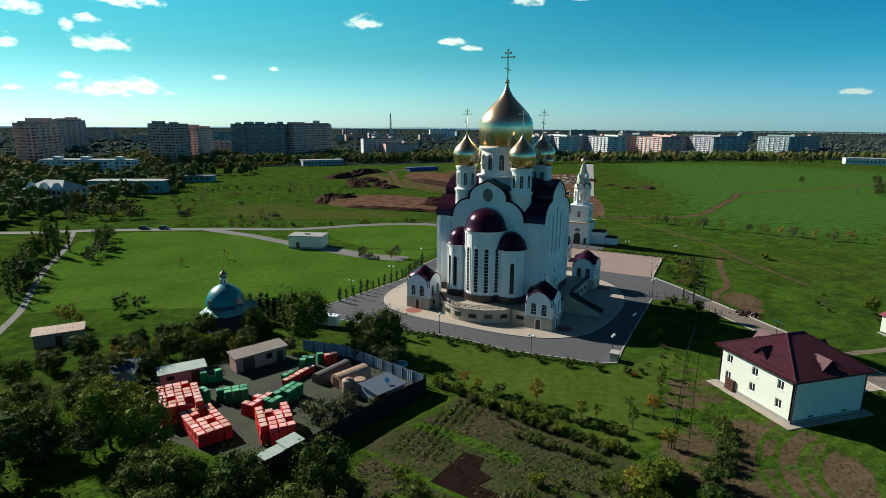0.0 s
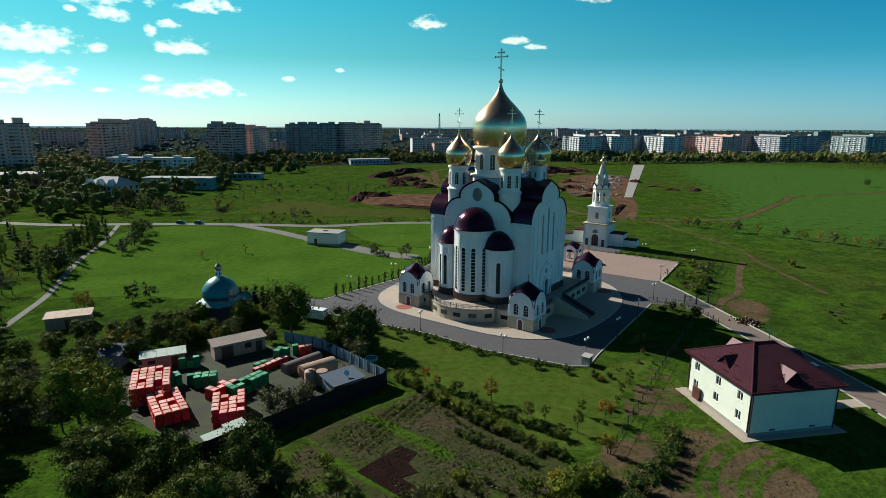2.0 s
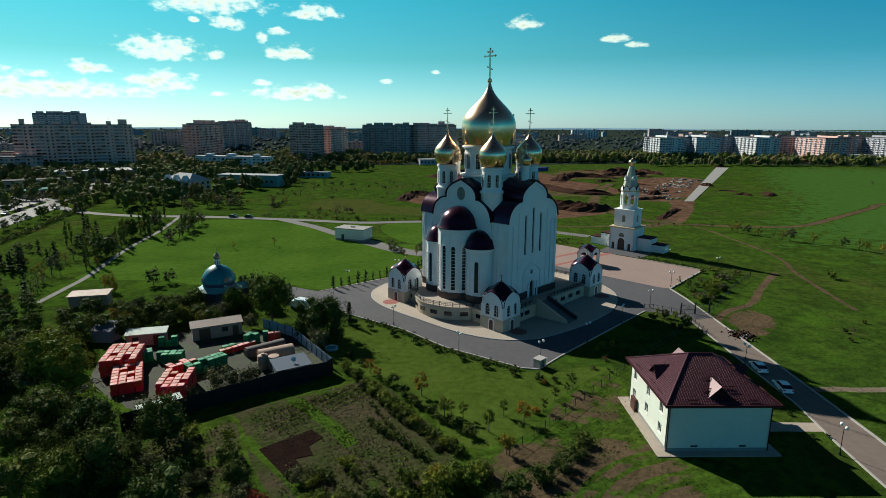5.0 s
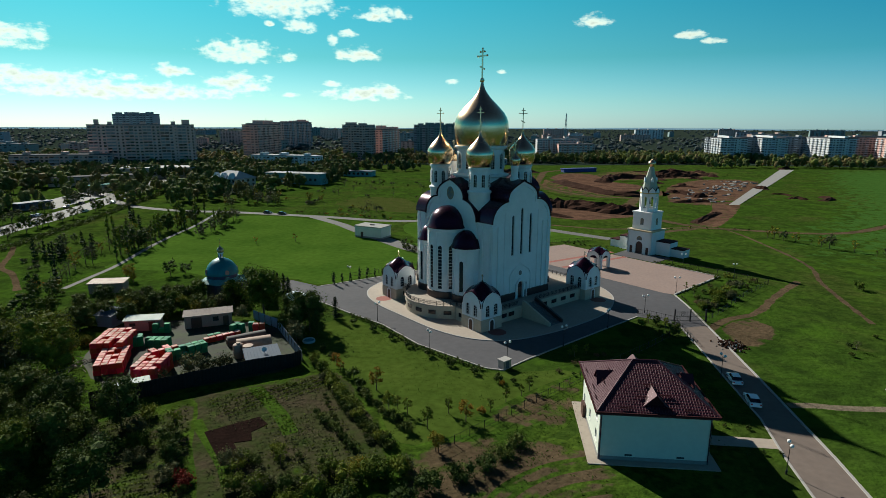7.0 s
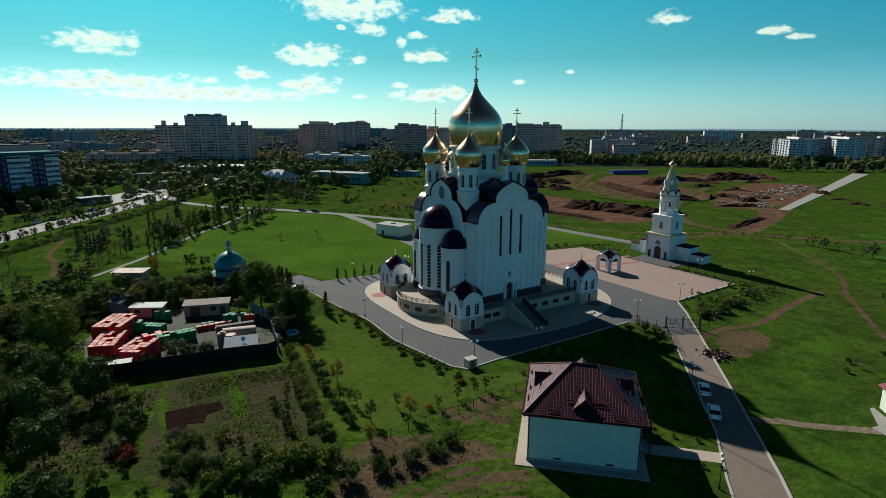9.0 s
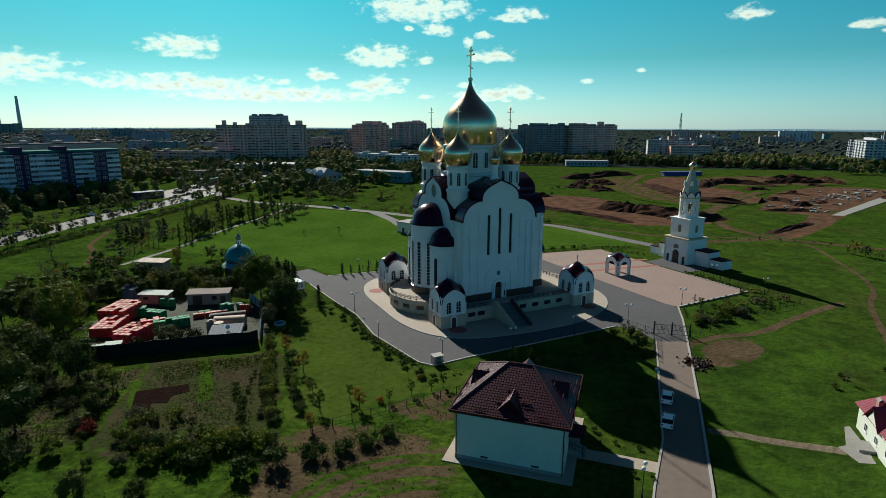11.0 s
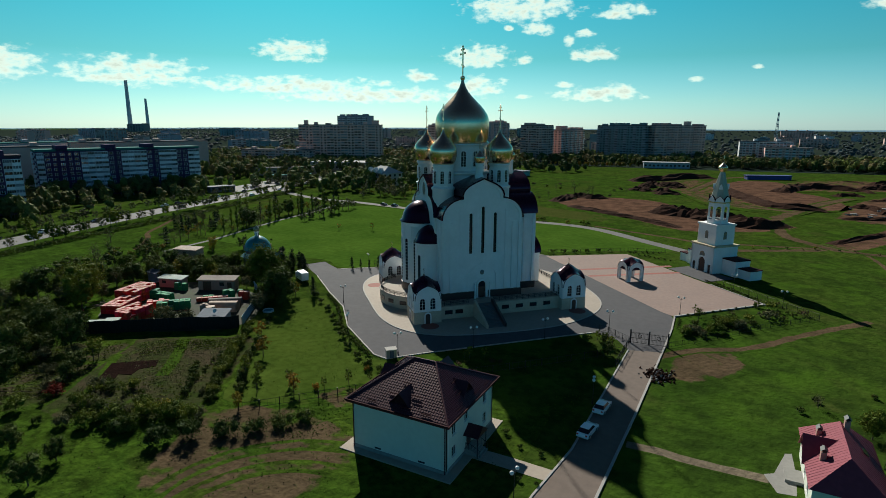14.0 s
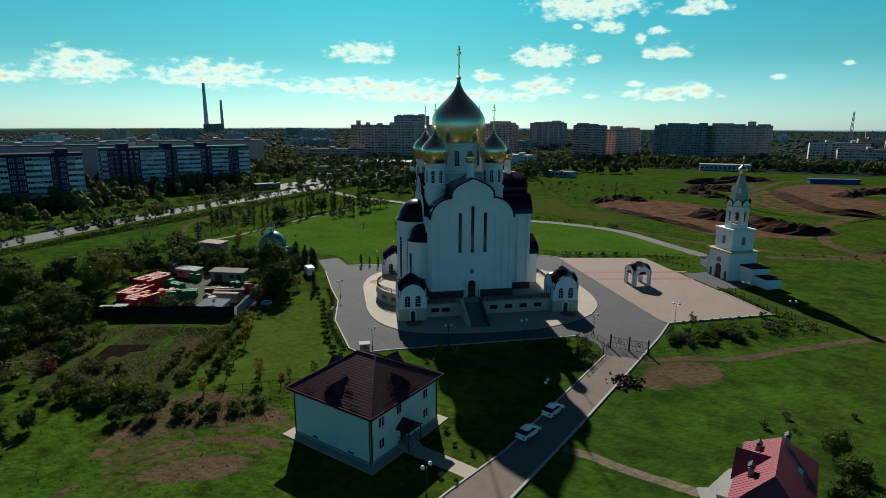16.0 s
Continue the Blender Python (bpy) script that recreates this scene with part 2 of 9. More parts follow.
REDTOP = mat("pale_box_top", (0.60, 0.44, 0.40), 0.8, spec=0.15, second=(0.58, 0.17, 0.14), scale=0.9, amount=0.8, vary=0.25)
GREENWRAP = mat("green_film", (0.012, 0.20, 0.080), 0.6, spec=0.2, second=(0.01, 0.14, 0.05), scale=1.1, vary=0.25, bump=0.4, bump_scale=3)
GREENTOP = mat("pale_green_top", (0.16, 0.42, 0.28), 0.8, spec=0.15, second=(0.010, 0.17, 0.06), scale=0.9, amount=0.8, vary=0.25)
HOUSEROOF = mat("maroon_metal_tiles", (0.070, 0.018, 0.030), 0.38, 0.15, second=(0.056, 0.015, 0.024), scale=0.4, fine=2, fine_amount=0.2, spec=0.3)
REDROOF = mat("crimson_metal_roof", (0.25, 0.050, 0.075), 0.7, 0.0, spec=0.2, second=(0.20, 0.038, 0.060), scale=0.5, fine=2, fine_amount=0.15)
CREAM = mat("cream_render", (0.62, 0.66, 0.57), 0.8, second=(0.55, 0.59, 0.51), scale=0.3, fine=1.5, fine_amount=0.06)
TEAL = mat("teal_painted_metal", (0.010, 0.17, 0.20), 0.38, 0.1, second=(0.012, 0.13, 0.16), scale=0.8, fine=2, fine_amount=0.15)
TEALPALE = mat("pale_teal_paint", (0.10, 0.28, 0.29), 0.6, second=(0.08, 0.23, 0.23), scale=0.8)
PALETIN = mat("pale_green_sheet", (0.34, 0.42, 0.38), 0.7, second=(0.26, 0.33, 0.30), scale=0.8)
DULLMAROON = mat("dull_maroon_edge", (0.045, 0.012, 0.014), 0.85, spec=0.1)
BLUEWALL = mat("dark_blue_brick", (0.05, 0.06, 0.12), 0.8, second=(0.10, 0.04, 0.04), scale=0.9, amount=0.6)
FELT0 = mat("dark_tarred_sheet", (0.085, 0.078, 0.075), 0.8, second=(0.06, 0.055, 0.055), scale=0.7, fine=3, fine_amount=0.2)
TIN = mat("grey_blue_tin", (0.075, 0.105, 0.15), 0.75, 0.0, spec=0.2, second=(0.065, 0.09, 0.13), scale=0.7, fine=3, fine_amount=0.15)
SLATE = mat("grey_slate_sheet", (0.24, 0.20, 0.18), 0.85, second=(0.16, 0.13, 0.12), scale=0.7, fine=3, fine_amount=0.2)
PINKWALL = mat("pinkish_brick_wall", (0.40, 0.24, 0.20), 0.85, second=(0.31, 0.19, 0.165), scale=0.8, fine=4, fine_amount=0.15)
FENCEDARK = mat("dark_sheet_fence", (0.022, 0.02, 0.02), 0.8, second=(0.016, 0.014, 0.014), scale=1, spec=0.1)
BLUEFENCE = mat("pale_blue_sheet_fence", (0.22, 0.30, 0.38), 0.6, second=(0.18, 0.25, 0.32), scale=1)
RUST = mat("rusty_tank_metal", (0.32, 0.22, 0.16), 0.7, second=(0.22, 0.13, 0.09), scale=0.9, amount=0.8)
CARWHITE = mat("white_car_paint", (0.78, 0.80, 0.83), 0.25, coat=0.6, second=(0.74, 0.76, 0.79), scale=1)
CARDARK = mat("dark_car_paint", (0.03, 0.035, 0.05), 0.25, coat=0.6)
TYRE = mat("black_rubber", (0.015, 0.015, 0.015), 0.8)
LAMPGLOBE = mat("white_lamp_globe", (0.85, 0.85, 0.82), 0.3)
STEEL = mat("galvanised_steel", (0.40, 0.41, 0.42), 0.4, 0.7)


def leaf(name, a, b, vary=0.3, t=0.14):
    return mat(name, a, 0.75, second=b, scale=0.7, amount=0.9, fine=2.2, fine_amount=0.35, vary=vary, spec=0.06, through_light=t)


LEAF = {
    "green": leaf("green_leaves", (0.150, 0.185, 0.020), (0.066, 0.098, 0.012)),
    "dark": leaf("dark_green_leaves", (0.088, 0.120, 0.022), (0.036, 0.060, 0.013)),
    "olive": leaf("olive_leaves", (0.135, 0.140, 0.060), (0.066, 0.078, 0.034)),
    "yellow": leaf("yellowing_leaves", (0.28, 0.22, 0.020), (0.14, 0.14, 0.018)),
    "orange": leaf("orange_leaves", (0.38, 0.18, 0.020), (0.20, 0.13, 0.020)),
    "red": leaf("red_leaves", (0.22, 0.035, 0.018), (0.10, 0.03, 0.015)),
    "conifer": leaf("conifer_needles", (0.020, 0.040, 0.016), (0.012, 0.026, 0.011), t=0.05),
    "wood": leaf("woodland_leaves", (0.16, 0.195, 0.062), (0.092, 0.124, 0.044), t=0.45),
    "woodgreen": leaf("woodland_green_leaves", (0.2, 0.24, 0.06), (0.118, 0.16, 0.046), t=0.45),
    "woodolive": leaf("woodland_olive_leaves", (0.255, 0.225, 0.085), (0.155, 0.148, 0.064), t=0.45),
    # far leaves: blue distance haze is mixed into the base colour
    "hazewood": leaf("haze_tinted_far_leaves", (0.105, 0.145, 0.150), (0.072, 0.106, 0.115), t=0.25),
    "hazeolive": leaf("haze_tinted_olive_leaves", (0.140, 0.155, 0.135), (0.092, 0.115, 0.108), t=0.25),
    "grass": leaf("grass_blades", (0.060, 0.112, 0.006), (0.042, 0.085, 0.005), 0.2, 0.1),
    "brown": leaf("dry_brown_stalks", (0.13, 0.085, 0.045), (0.08, 0.06, 0.03)),
}


# ---- shape helpers ----
def box(bm, x0, y0, z0, x1, y1, z1):
    v = [bm.verts.new(p) for p in ((x0, y0, z0), (x1, y0, z0), (x1, y1, z0), (x0, y1, z0), (x0, y0, z1), (x1, y0, z1), (x1, y1, z1), (x0, y1, z1))]
    for f in ((3, 2, 1, 0), (4, 5, 6, 7), (0, 1, 5, 4), (1, 2, 6, 5), (2, 3, 7, 6), (3, 0, 4, 7)):
        bm.faces.new([v[i] for i in f])
    return bm


def boxed(x0, y0, z0, x1, y1, z1, bevel=0.0):
    bm = box(bmesh.new(), x0, y0, z0, x1, y1, z1)
    if bevel:
        bmesh.ops.bevel(bm, geom=bm.edges[:], offset=bevel, segments=2, affect="EDGES", profile=0.6)
    return bm


def prism(bm, pts, z0, z1):
    a = [bm.verts.new((x, y, z0)) for x, y in pts]
    b = [bm.verts.new((x, y, z1)) for x, y in pts]
    n = len(pts)
    bm.faces.new(a[::-1])
    bm.faces.new(b)
    for i in range(n):
        bm.faces.new((a[i], a[(i + 1) % n], b[(i + 1) % n], b[i]))
    return bm


def lathe(bm, prof, seg=24, cx=0.0, cy=0.0, a0=0.0, a1=360.0):
    full = abs(a1 - a0) >= 359.9
    cols = seg if full else seg + 1
    rings = []
    for r, z in prof:
        if r < 1e-4:
            rings.append([bm.verts.new((cx, cy, z))])
        else:
            rings.append([bm.verts.new((cx + r * math.cos(radians(a0 + (a1 - a0) * i / seg)), cy + r * math.sin(radians(a0 + (a1 - a0) * i / seg)), z)) for i in range(cols)])
    for a, b in zip(rings, rings[1:]):
        for i in range(seg):
            j = (i + 1) % cols
            quad = [a[i % len(a)], a[j % len(a)], b[j % len(b)], b[i % len(b)]]
            uniq = []
            for v in quad:
                if v not in uniq:
                    uniq.append(v)
            if len(uniq) > 2:
                bm.faces.new(uniq)
    return bm


def tube(bm, p, q, r, r2=None, seg=8):
    p, q = Vector(p), Vector(q)
    r2 = r if r2 is None else r2
    m = (q - p).to_track_quat("Z", "Y").to_matrix()
    a = [bm.verts.new(p + m @ Vector((r * math.cos(2 * math.pi * i / seg), r * math.sin(2 * math.pi * i / seg), 0))) for i in range(seg)]
    b = [bm.verts.new(q + m @ Vector((r2 * math.cos(2 * math.pi * i / seg), r2 * math.sin(2 * math.pi * i / seg), 0))) for i in range(seg)]
    bm.faces.new(a[::-1])
    bm.faces.new(b)
    for i in range(seg):
        bm.faces.new((a[i], a[(i + 1) % seg], b[(i + 1) % seg], b[i]))
    return bm


def place(bm, m):
    bmesh.ops.transform(bm, matrix=m, verts=bm.verts[:])
    return bm


def mesh_of(name, bm, material, smooth=False):
    bmesh.ops.recalc_face_normals(bm, faces=bm.faces[:])
    me = bpy.data.meshes.new(name)
    bm.to_mesh(me)
    bm.free()
    me.materials.append(material)
    if smooth:
        for p in me.polygons:
            p.use_smooth = True
        me.set_sharp_from_angle(angle=radians(40))
    return me


def part(name, bm, material, parent=None, label="", smooth=False):
    """One bmesh (or ready mesh) as one object under a thing or a part."""
    me = bm if isinstance(bm, bpy.types.Mesh) else mesh_of(name, bm, material, smooth)
    ob = new(name, me)
    if parent:
        ob.parent = parent
    if label:
        ob["label"] = label
    return ob


def again(name, mesh, parent, m):
    """One more object on a mesh that exists."""
    ob = new(name, mesh)
    ob.parent = parent
    ob.matrix_basis = m
    return ob


def thing(name, label, category, m, group="", kind=""):
    ob = new(name)
    ob.empty_display_size = 0.3
    ob.matrix_basis = m
    return tagged(ob, label, category, group, kind)


def sheet(name, pts, z, material, label, category="", kind="structure", lip=0.3):
    """A flat piece of the ground's surface with a small thickness."""
    ob = part(name, prism(bmesh.new(), pts, z - lip, z), material)
    return tagged(ob, label, category or name, kind=kind)


def ribbon(pts, width):
    """The outline of a strip of the given width along a line; widths may change along it."""
    left, right = [], []
    ws = width if isinstance(width, (list, tuple)) else [width] * len(pts)
    for i, (x, y) in enumerate(pts):
        a, b = Vector(pts[max(0, i - 1)]), Vector(pts[min(len(pts) - 1, i + 1)])
        d = (b - a).normalized()
        left.append((x - d.y * ws[i] / 2, y + d.x * ws[i] / 2))
        right.append((x + d.y * ws[i] / 2, y - d.x * ws[i] / 2))
    return left + right[::-1]


def smooth_line(pts, per=6):
    """A Catmull-Rom line through the given places."""
    out = []
    P = [Vector(p) for p in pts]
    for i in range(len(P) - 1):
        a, b, c, d = P[max(0, i - 1)], P[i], P[i + 1], P[min(len(P) - 1, i + 2)]
        for k in range(per):
            t = k / per
            out.append(tuple(0.5 * ((2 * b) + (c - a) * t + (2 * a - 5 * b + 4 * c - d) * t * t + (3 * b - a - 3 * c + d) * t ** 3)))
    out.append(tuple(P[-1]))
    return out


def ragged(pts, amount, seed=1, per=5):
    """A closed outline with a worn, uneven edge."""
    rnd = random.Random(seed)
    out = []
    line = smooth_line([*pts, pts[0]], per)[:-1]
    for x, y in line:
        out.append((x + rnd.uniform(-amount, amount), y + rnd.uniform(-amount, amount)))
    return out


def arch(w, h, seg=8, x=0.0, z=0.0):
    """A round-topped opening's outline: width, whole height, standing on (x, z)."""
    r = w / 2
    return [(x - r, z), (x + r, z)] + [(x + r * math.cos(math.pi * i / seg), z + h - r + r * math.sin(math.pi * i / seg)) for i in range(seg + 1)]


def bez(a, b, c, d, n=8):
    out = []
    for i in range(1, n + 1):
        t = i / n
        out.append(tuple((1 - t) ** 3 * p + 3 * (1 - t) ** 2 * t * q + 3 * (1 - t) * t * t * r + t ** 3 * s for p, q, r, s in zip(a, b, c, d)))
    return out


def wall_shape(outer, holes, thick):
    """A wall standing in the xz plane, its face at y = 0 and its back at y = thick, with openings right through it."""
    bm = bmesh.new()
    loops = []
    edges = []
    for pts in (outer, *holes):
        vs = [bm.verts.new((x, 0, z)) for x, z in pts]
        loops.append(vs)
        edges += [bm.edges.new((vs[i], vs[(i + 1) % len(vs)])) for i in range(len(vs))]
    bmesh.ops.triangle_fill(bm, edges=edges, use_beauty=True, use_dissolve=False)
    front = bm.faces[:]
    back = {v: bm.verts.new((v.co.x, thick, v.co.z)) for vs in loops for v in vs}
    for f in front:
        bm.faces.new([back[v] for v in reversed(f.verts[:])])
    for vs in loops:
        for i in range(len(vs)):
            a, b = vs[i], vs[(i + 1) % len(vs)]
            bm.faces.new((a, b, back[b], back[a]))
    return bm


def slab(pts, thick, y=0.0):
    """A flat piece standing in the xz plane from y to y + thick."""
    bm = bmesh.new()
    a = [bm.verts.new((x, y, z)) for x, z in pts]
    b = [bm.verts.new((x, y + thick, z)) for x, z in pts]
    bm.faces.new(a)
    bm.faces.new(b[::-1])
    for i in range(len(pts)):
        bm.faces.new((a[i], b[i], b[(i + 1) % len(pts)], a[(i + 1) % len(pts)]))
    return bm


def ring(outer, inner, thick, y=0.0, closed=True):
    """The band between two outlines of equal count, standing in the xz plane."""
    bm = bmesh.new()
    lay = [[bm.verts.new((x, yy, z)) for x, z in pts] for pts, yy in ((outer, y), (inner, y), (inner, y + thick), (outer, y + thick))]
    n = len(outer)
    for k in range(4):
        a, b = lay[k], lay[(k + 1) % 4]
        for i in range(n if closed else n - 1):
            j = (i + 1) % n
            bm.faces.new((a[i], a[j], b[j], b[i]))
    if not closed:
        for i in (0, n - 1):
            bm.faces.new([lay[k][i] for k in range(4)])
    return bm


def grown(pts, d):
    """An open line moved outwards (to its left) by d."""
    out = []
    for i, (x, z) in enumerate(pts):
        a, b = Vector(pts[max(0, i - 1)]), Vector(pts[min(len(pts) - 1, i + 1)])
        t = (b - a).normalized()
        out.append((x - t.y * d, z + t.x * d))
    return out


# ---- ground and roads ----
def grass_material(name, over=None, over2=None, ruts=0.9, rough=False):
    """Rough grass; with a second surface it thins out into bare ground where the mesh's own worn attribute is high."""
    m = bpy.data.materials.new(name)
    m.use_nodes = True
    n, l = m.node_tree.nodes, m.node_tree.links
    p = n["Principled BSDF"]
    p.inputs["Roughness"].default_value, p.inputs["Specular IOR Level"].default_value = 0.95, 0.0
    geo = n.new("ShaderNodeNewGeometry")

    def noisy(sc, det, lo, hi, out=1.0):
        t = n.new("ShaderNodeTexNoise")
        t.inputs["Scale"].default_value, t.inputs["Detail"].default_value, t.inputs["Roughness"].default_value = sc, det, 0.6
        l.new(geo.outputs["Position"], t.inputs["Vector"])
        r = n.new("ShaderNodeMapRange")
        r.inputs[1].default_value, r.inputs[2].default_value, r.inputs[4].default_value = lo, hi, out
        l.new(t.outputs[0], r.inputs[0])
        return r.outputs[0]

    def mix(a, b, fac):
        x = n.new("ShaderNodeMix")
        x.data_type = "RGBA"
        for key, v in (("A", a), ("B", b)):
            if isinstance(v, tuple):
                x.inputs[key].default_value = (*v, 1)
            else:
                l.new(v, x.inputs[key])
        l.new(fac, x.inputs["Factor"])
        return x.outputs["Result"]
    if rough:
        c = mix((0.050, 0.108, 0.010), (0.062, 0.094, 0.014), noisy(0.012, 4, 0.4, 0.62))
        c = mix(c, (0.028, 0.066, 0.009), noisy(0.06, 6, 0.42, 0.68, 0.85))
        c = mix(c, (0.075, 0.060, 0.024), noisy(0.035, 7, 0.55, 0.72, 0.6))
        c = mix(c, (0.008, 0.016, 0.004), noisy(0.7, 6, 0.38, 0.70, 0.7))
        c = mix(c, (0.078, 0.125, 0.016), noisy(2.6, 3, 0.52, 0.75, 0.45))
        c = mix(c, (0.010, 0.018, 0.004), noisy(0.28, 7, 0.48, 0.70, 0.75))
    else:
        c = mix((0.046, 0.088, 0.012), (0.034, 0.068, 0.010), noisy(0.16, 6, 0.38, 0.64))
        c = mix(c, (0.056, 0.077, 0.014), noisy(0.012, 4, 0.45, 0.65, 0.7))
        c = mix(c, (0.022, 0.050, 0.008), noisy(0.05, 5, 0.45, 0.70, 0.6))
        c = mix(c, (0.085, 0.066, 0.028), noisy(0.035, 7, 0.55, 0.74, 0.6))
        c = mix(c, (0.014, 0.028, 0.005), noisy(0.5, 8, 0.40, 0.68, 0.75))
        c = mix(c, (0.050, 0.105, 0.010), noisy(0.09, 7, 0.50, 0.66, 0.6))
        c = mix(c, (0.018, 0.034, 0.007), noisy(0.15, 8, 0.50, 0.64, 0.7))
    if over:
        worn = n.new("ShaderNodeAttribute")
        worn.attribute_name = "worn"
        add = n.new("ShaderNodeMath")
        add.operation = "ADD"
        l.new(worn.outputs["Fac"], add.inputs[0])
        t = noisy(0.22, 8, 0.25, 0.75, 1.0)
        sub = n.new("ShaderNodeMath")
        sub.operation = "MULTIPLY_ADD"
        l.new(t, sub.inputs[0])
        sub.inputs[1].default_value, sub.inputs[2].default_value = ruts * 1.5, -ruts * 0.75
        l.new(sub.outputs[0], add.inputs[1])
        r = n.new("ShaderNodeMapRange")
        r.interpolation_type = "SMOOTHSTEP"
        r.inputs[1].default_value, r.inputs[2].default_value, r.inputs[4].default_value = 0.32, 0.68, 0.95
        l.new(add.outputs[0], r.inputs[0])
        d = mix(over, over2 or tuple(v * 0.6 for v in over), noisy(0.16, 6, 0.38, 0.64))
        d = mix(d, tuple(v * 0.35 for v in over), noisy(1.1, 6, 0.45, 0.75, 0.7))
        c = mix(c, d, r.outputs[0])
    l.new(c, p.inputs["Base Color"])
    b = n.new("ShaderNodeBump")
    b.inputs["Strength"].default_value, b.inputs["Distance"].default_value = 1.0, 0.26 if rough else 0.24
    t = n.new("ShaderNodeTexNoise")
    t.inputs["Scale"].default_value, t.inputs["Detail"].default_value = 1.1, 8
    l.new(geo.outputs["Position"], t.inputs["Vector"])
    l.new(t.outputs[0], b.inputs["Height"])
    l.new(b.outputs[0], p.inputs["Normal"])
    return m


GRASS = grass_material("rough_grass")
WORN = grass_material("grass_worn_to_earth", (0.115, 0.078, 0.050), (0.066, 0.048, 0.030))
ROUGHWORN = grass_material("plot_worn_to_earth", (0.105, 0.074, 0.046), (0.060, 0.045, 0.028), 0.9, True)
ROUGH = grass_material("rank_plot_grass", rough=True)
SITE = grass_material("stripped_earth", (0.150, 0.082, 0.058), (0.070, 0.040, 0.030), 0.8)
WEEDY = grass_material("weedy_garden_soil", (0.060, 0.048, 0.032), (0.030, 0.048, 0.012), 0.7, True)
LAWNPATH = grass_material("bright_grass_strip", (0.050, 0.094, 0.012), (0.038, 0.074, 0.010), 0.9, True)
MEADOW = grass_material("lush_meadow", (0.048, 0.112, 0.021), (0.040, 0.094, 0.018), 1.1)
DRYGRASS = grass_material("dry_meadow", (0.064, 0.072, 0.020), (0.046, 0.064, 0.014), 0.7)


def worn_mesh(name, rings, weights, material, label, category):
    """A sheet from nested outlines of equal count; each outline has a weight of wear, kept as the attribute worn."""
    verts, faces, vals = [], [], []
    n = len(rings[0])
    for ring_pts, w in zip(rings, weights):
        verts += ring_pts
        vals += [w] * n
    for k in range(len(rings) - 1):
        for i in range(n):
            j = (i + 1) % n
            faces.append((k * n + i, k * n + j, (k + 1) * n + j, (k + 1) * n + i))
    faces.append(tuple((len(rings) - 1) * n + i for i in range(n)))
    me = bpy.data.meshes.new(name)
    me.from_pydata(verts, [], faces)
    me.attributes.new("worn", "FLOAT", "POINT").data.foreach_set("value", vals)
    me.materials.append(material)
    return tagged(new(name, me), label, category, kind="structure")


def patch(name, pts, z, material, label, category, inner=0.62, full=0.85):
    z *= 0.45
    line = smooth_line([*pts, pts[0]], 4)[:-1]
    cx, cy = sum(p[0] for p in line) / len(line), sum(p[1] for p in line) / len(line)
    if sum(a[0] * b[1] - b[0] * a[1] for a, b in zip(line, line[1:] + line[:1])) < 0:
        line = line[::-1]
    rings = [[(cx + (x - cx) * s, cy + (y - cy) * s, z) for x, y in line] for s in (1.12, inner + 0.2, inner, 0.2)]
    return worn_mesh(name, rings, (-0.35, full * 0.7, full, full), material, label, category)


def trail(name, pts, width, z, material, label, category="path", full=0.9):
    """A trodden way, worn in the middle and thinning out to its sides."""
    z *= 0.45
    line = smooth_line(pts, 6)
    verts, faces, vals = [], [], []
    for i, (x, y) in enumerate(line):
        a, b = Vector(line[max(0, i - 1)]), Vector(line[min(len(line) - 1, i + 1)])
        d = (b - a).normalized()
        for f, w in ((-1.5, -0.35), (-0.5, full), (0.5, full), (1.5, -0.35)):
            verts.append((x - d.y * f * width * 0.6, y + d.x * f * width * 0.6, z))
            vals.append(w)
    for i in range(len(line) - 1):
        for k in range(3):
            faces.append((i * 4 + k + 1, i * 4 + k, i * 4 + k + 4, i * 4 + k + 5))
    me = bpy.data.meshes.new(name)
    me.from_pydata(verts, [], faces)
    me.attributes.new("worn", "FLOAT", "POINT").data.foreach_set("value", vals)
    me.materials.append(material)
    return tagged(new(name, me), label, category, kind="structure")


def ground_sheet():
    """One sheet of land out to the horizon, gently uneven away from the church grounds."""
    xs = sorted({*np.linspace(-4800, 4800, 41).round(1), *np.linspace(-500, 700, 61).round(1)})
    ys = sorted({*np.linspace(-1200, 5000, 32).round(1), *np.linspace(-120, 800, 47).round(1)})
    verts = [(x, y, -0.003 if abs(x - 60) < 260 and -60 < y < 330 else -0.02 - 0.25 * (0.5 + 0.5 * math.sin(x * 0.013) * math.cos(y * 0.017))) for y in ys for x in xs]
    nx = len(xs)
    faces = [(j * nx + i, j * nx + i + 1, (j + 1) * nx + i + 1, (j + 1) * nx + i) for j in range(len(ys) - 1) for i in range(nx - 1)]
    me = bpy.data.meshes.new("ground")
    me.from_pydata(verts, [], faces)
    me.materials.append(GRASS)
    return tagged(new("ground", me), "rough green autumn meadow reaching the horizon", "ground", kind="structure")


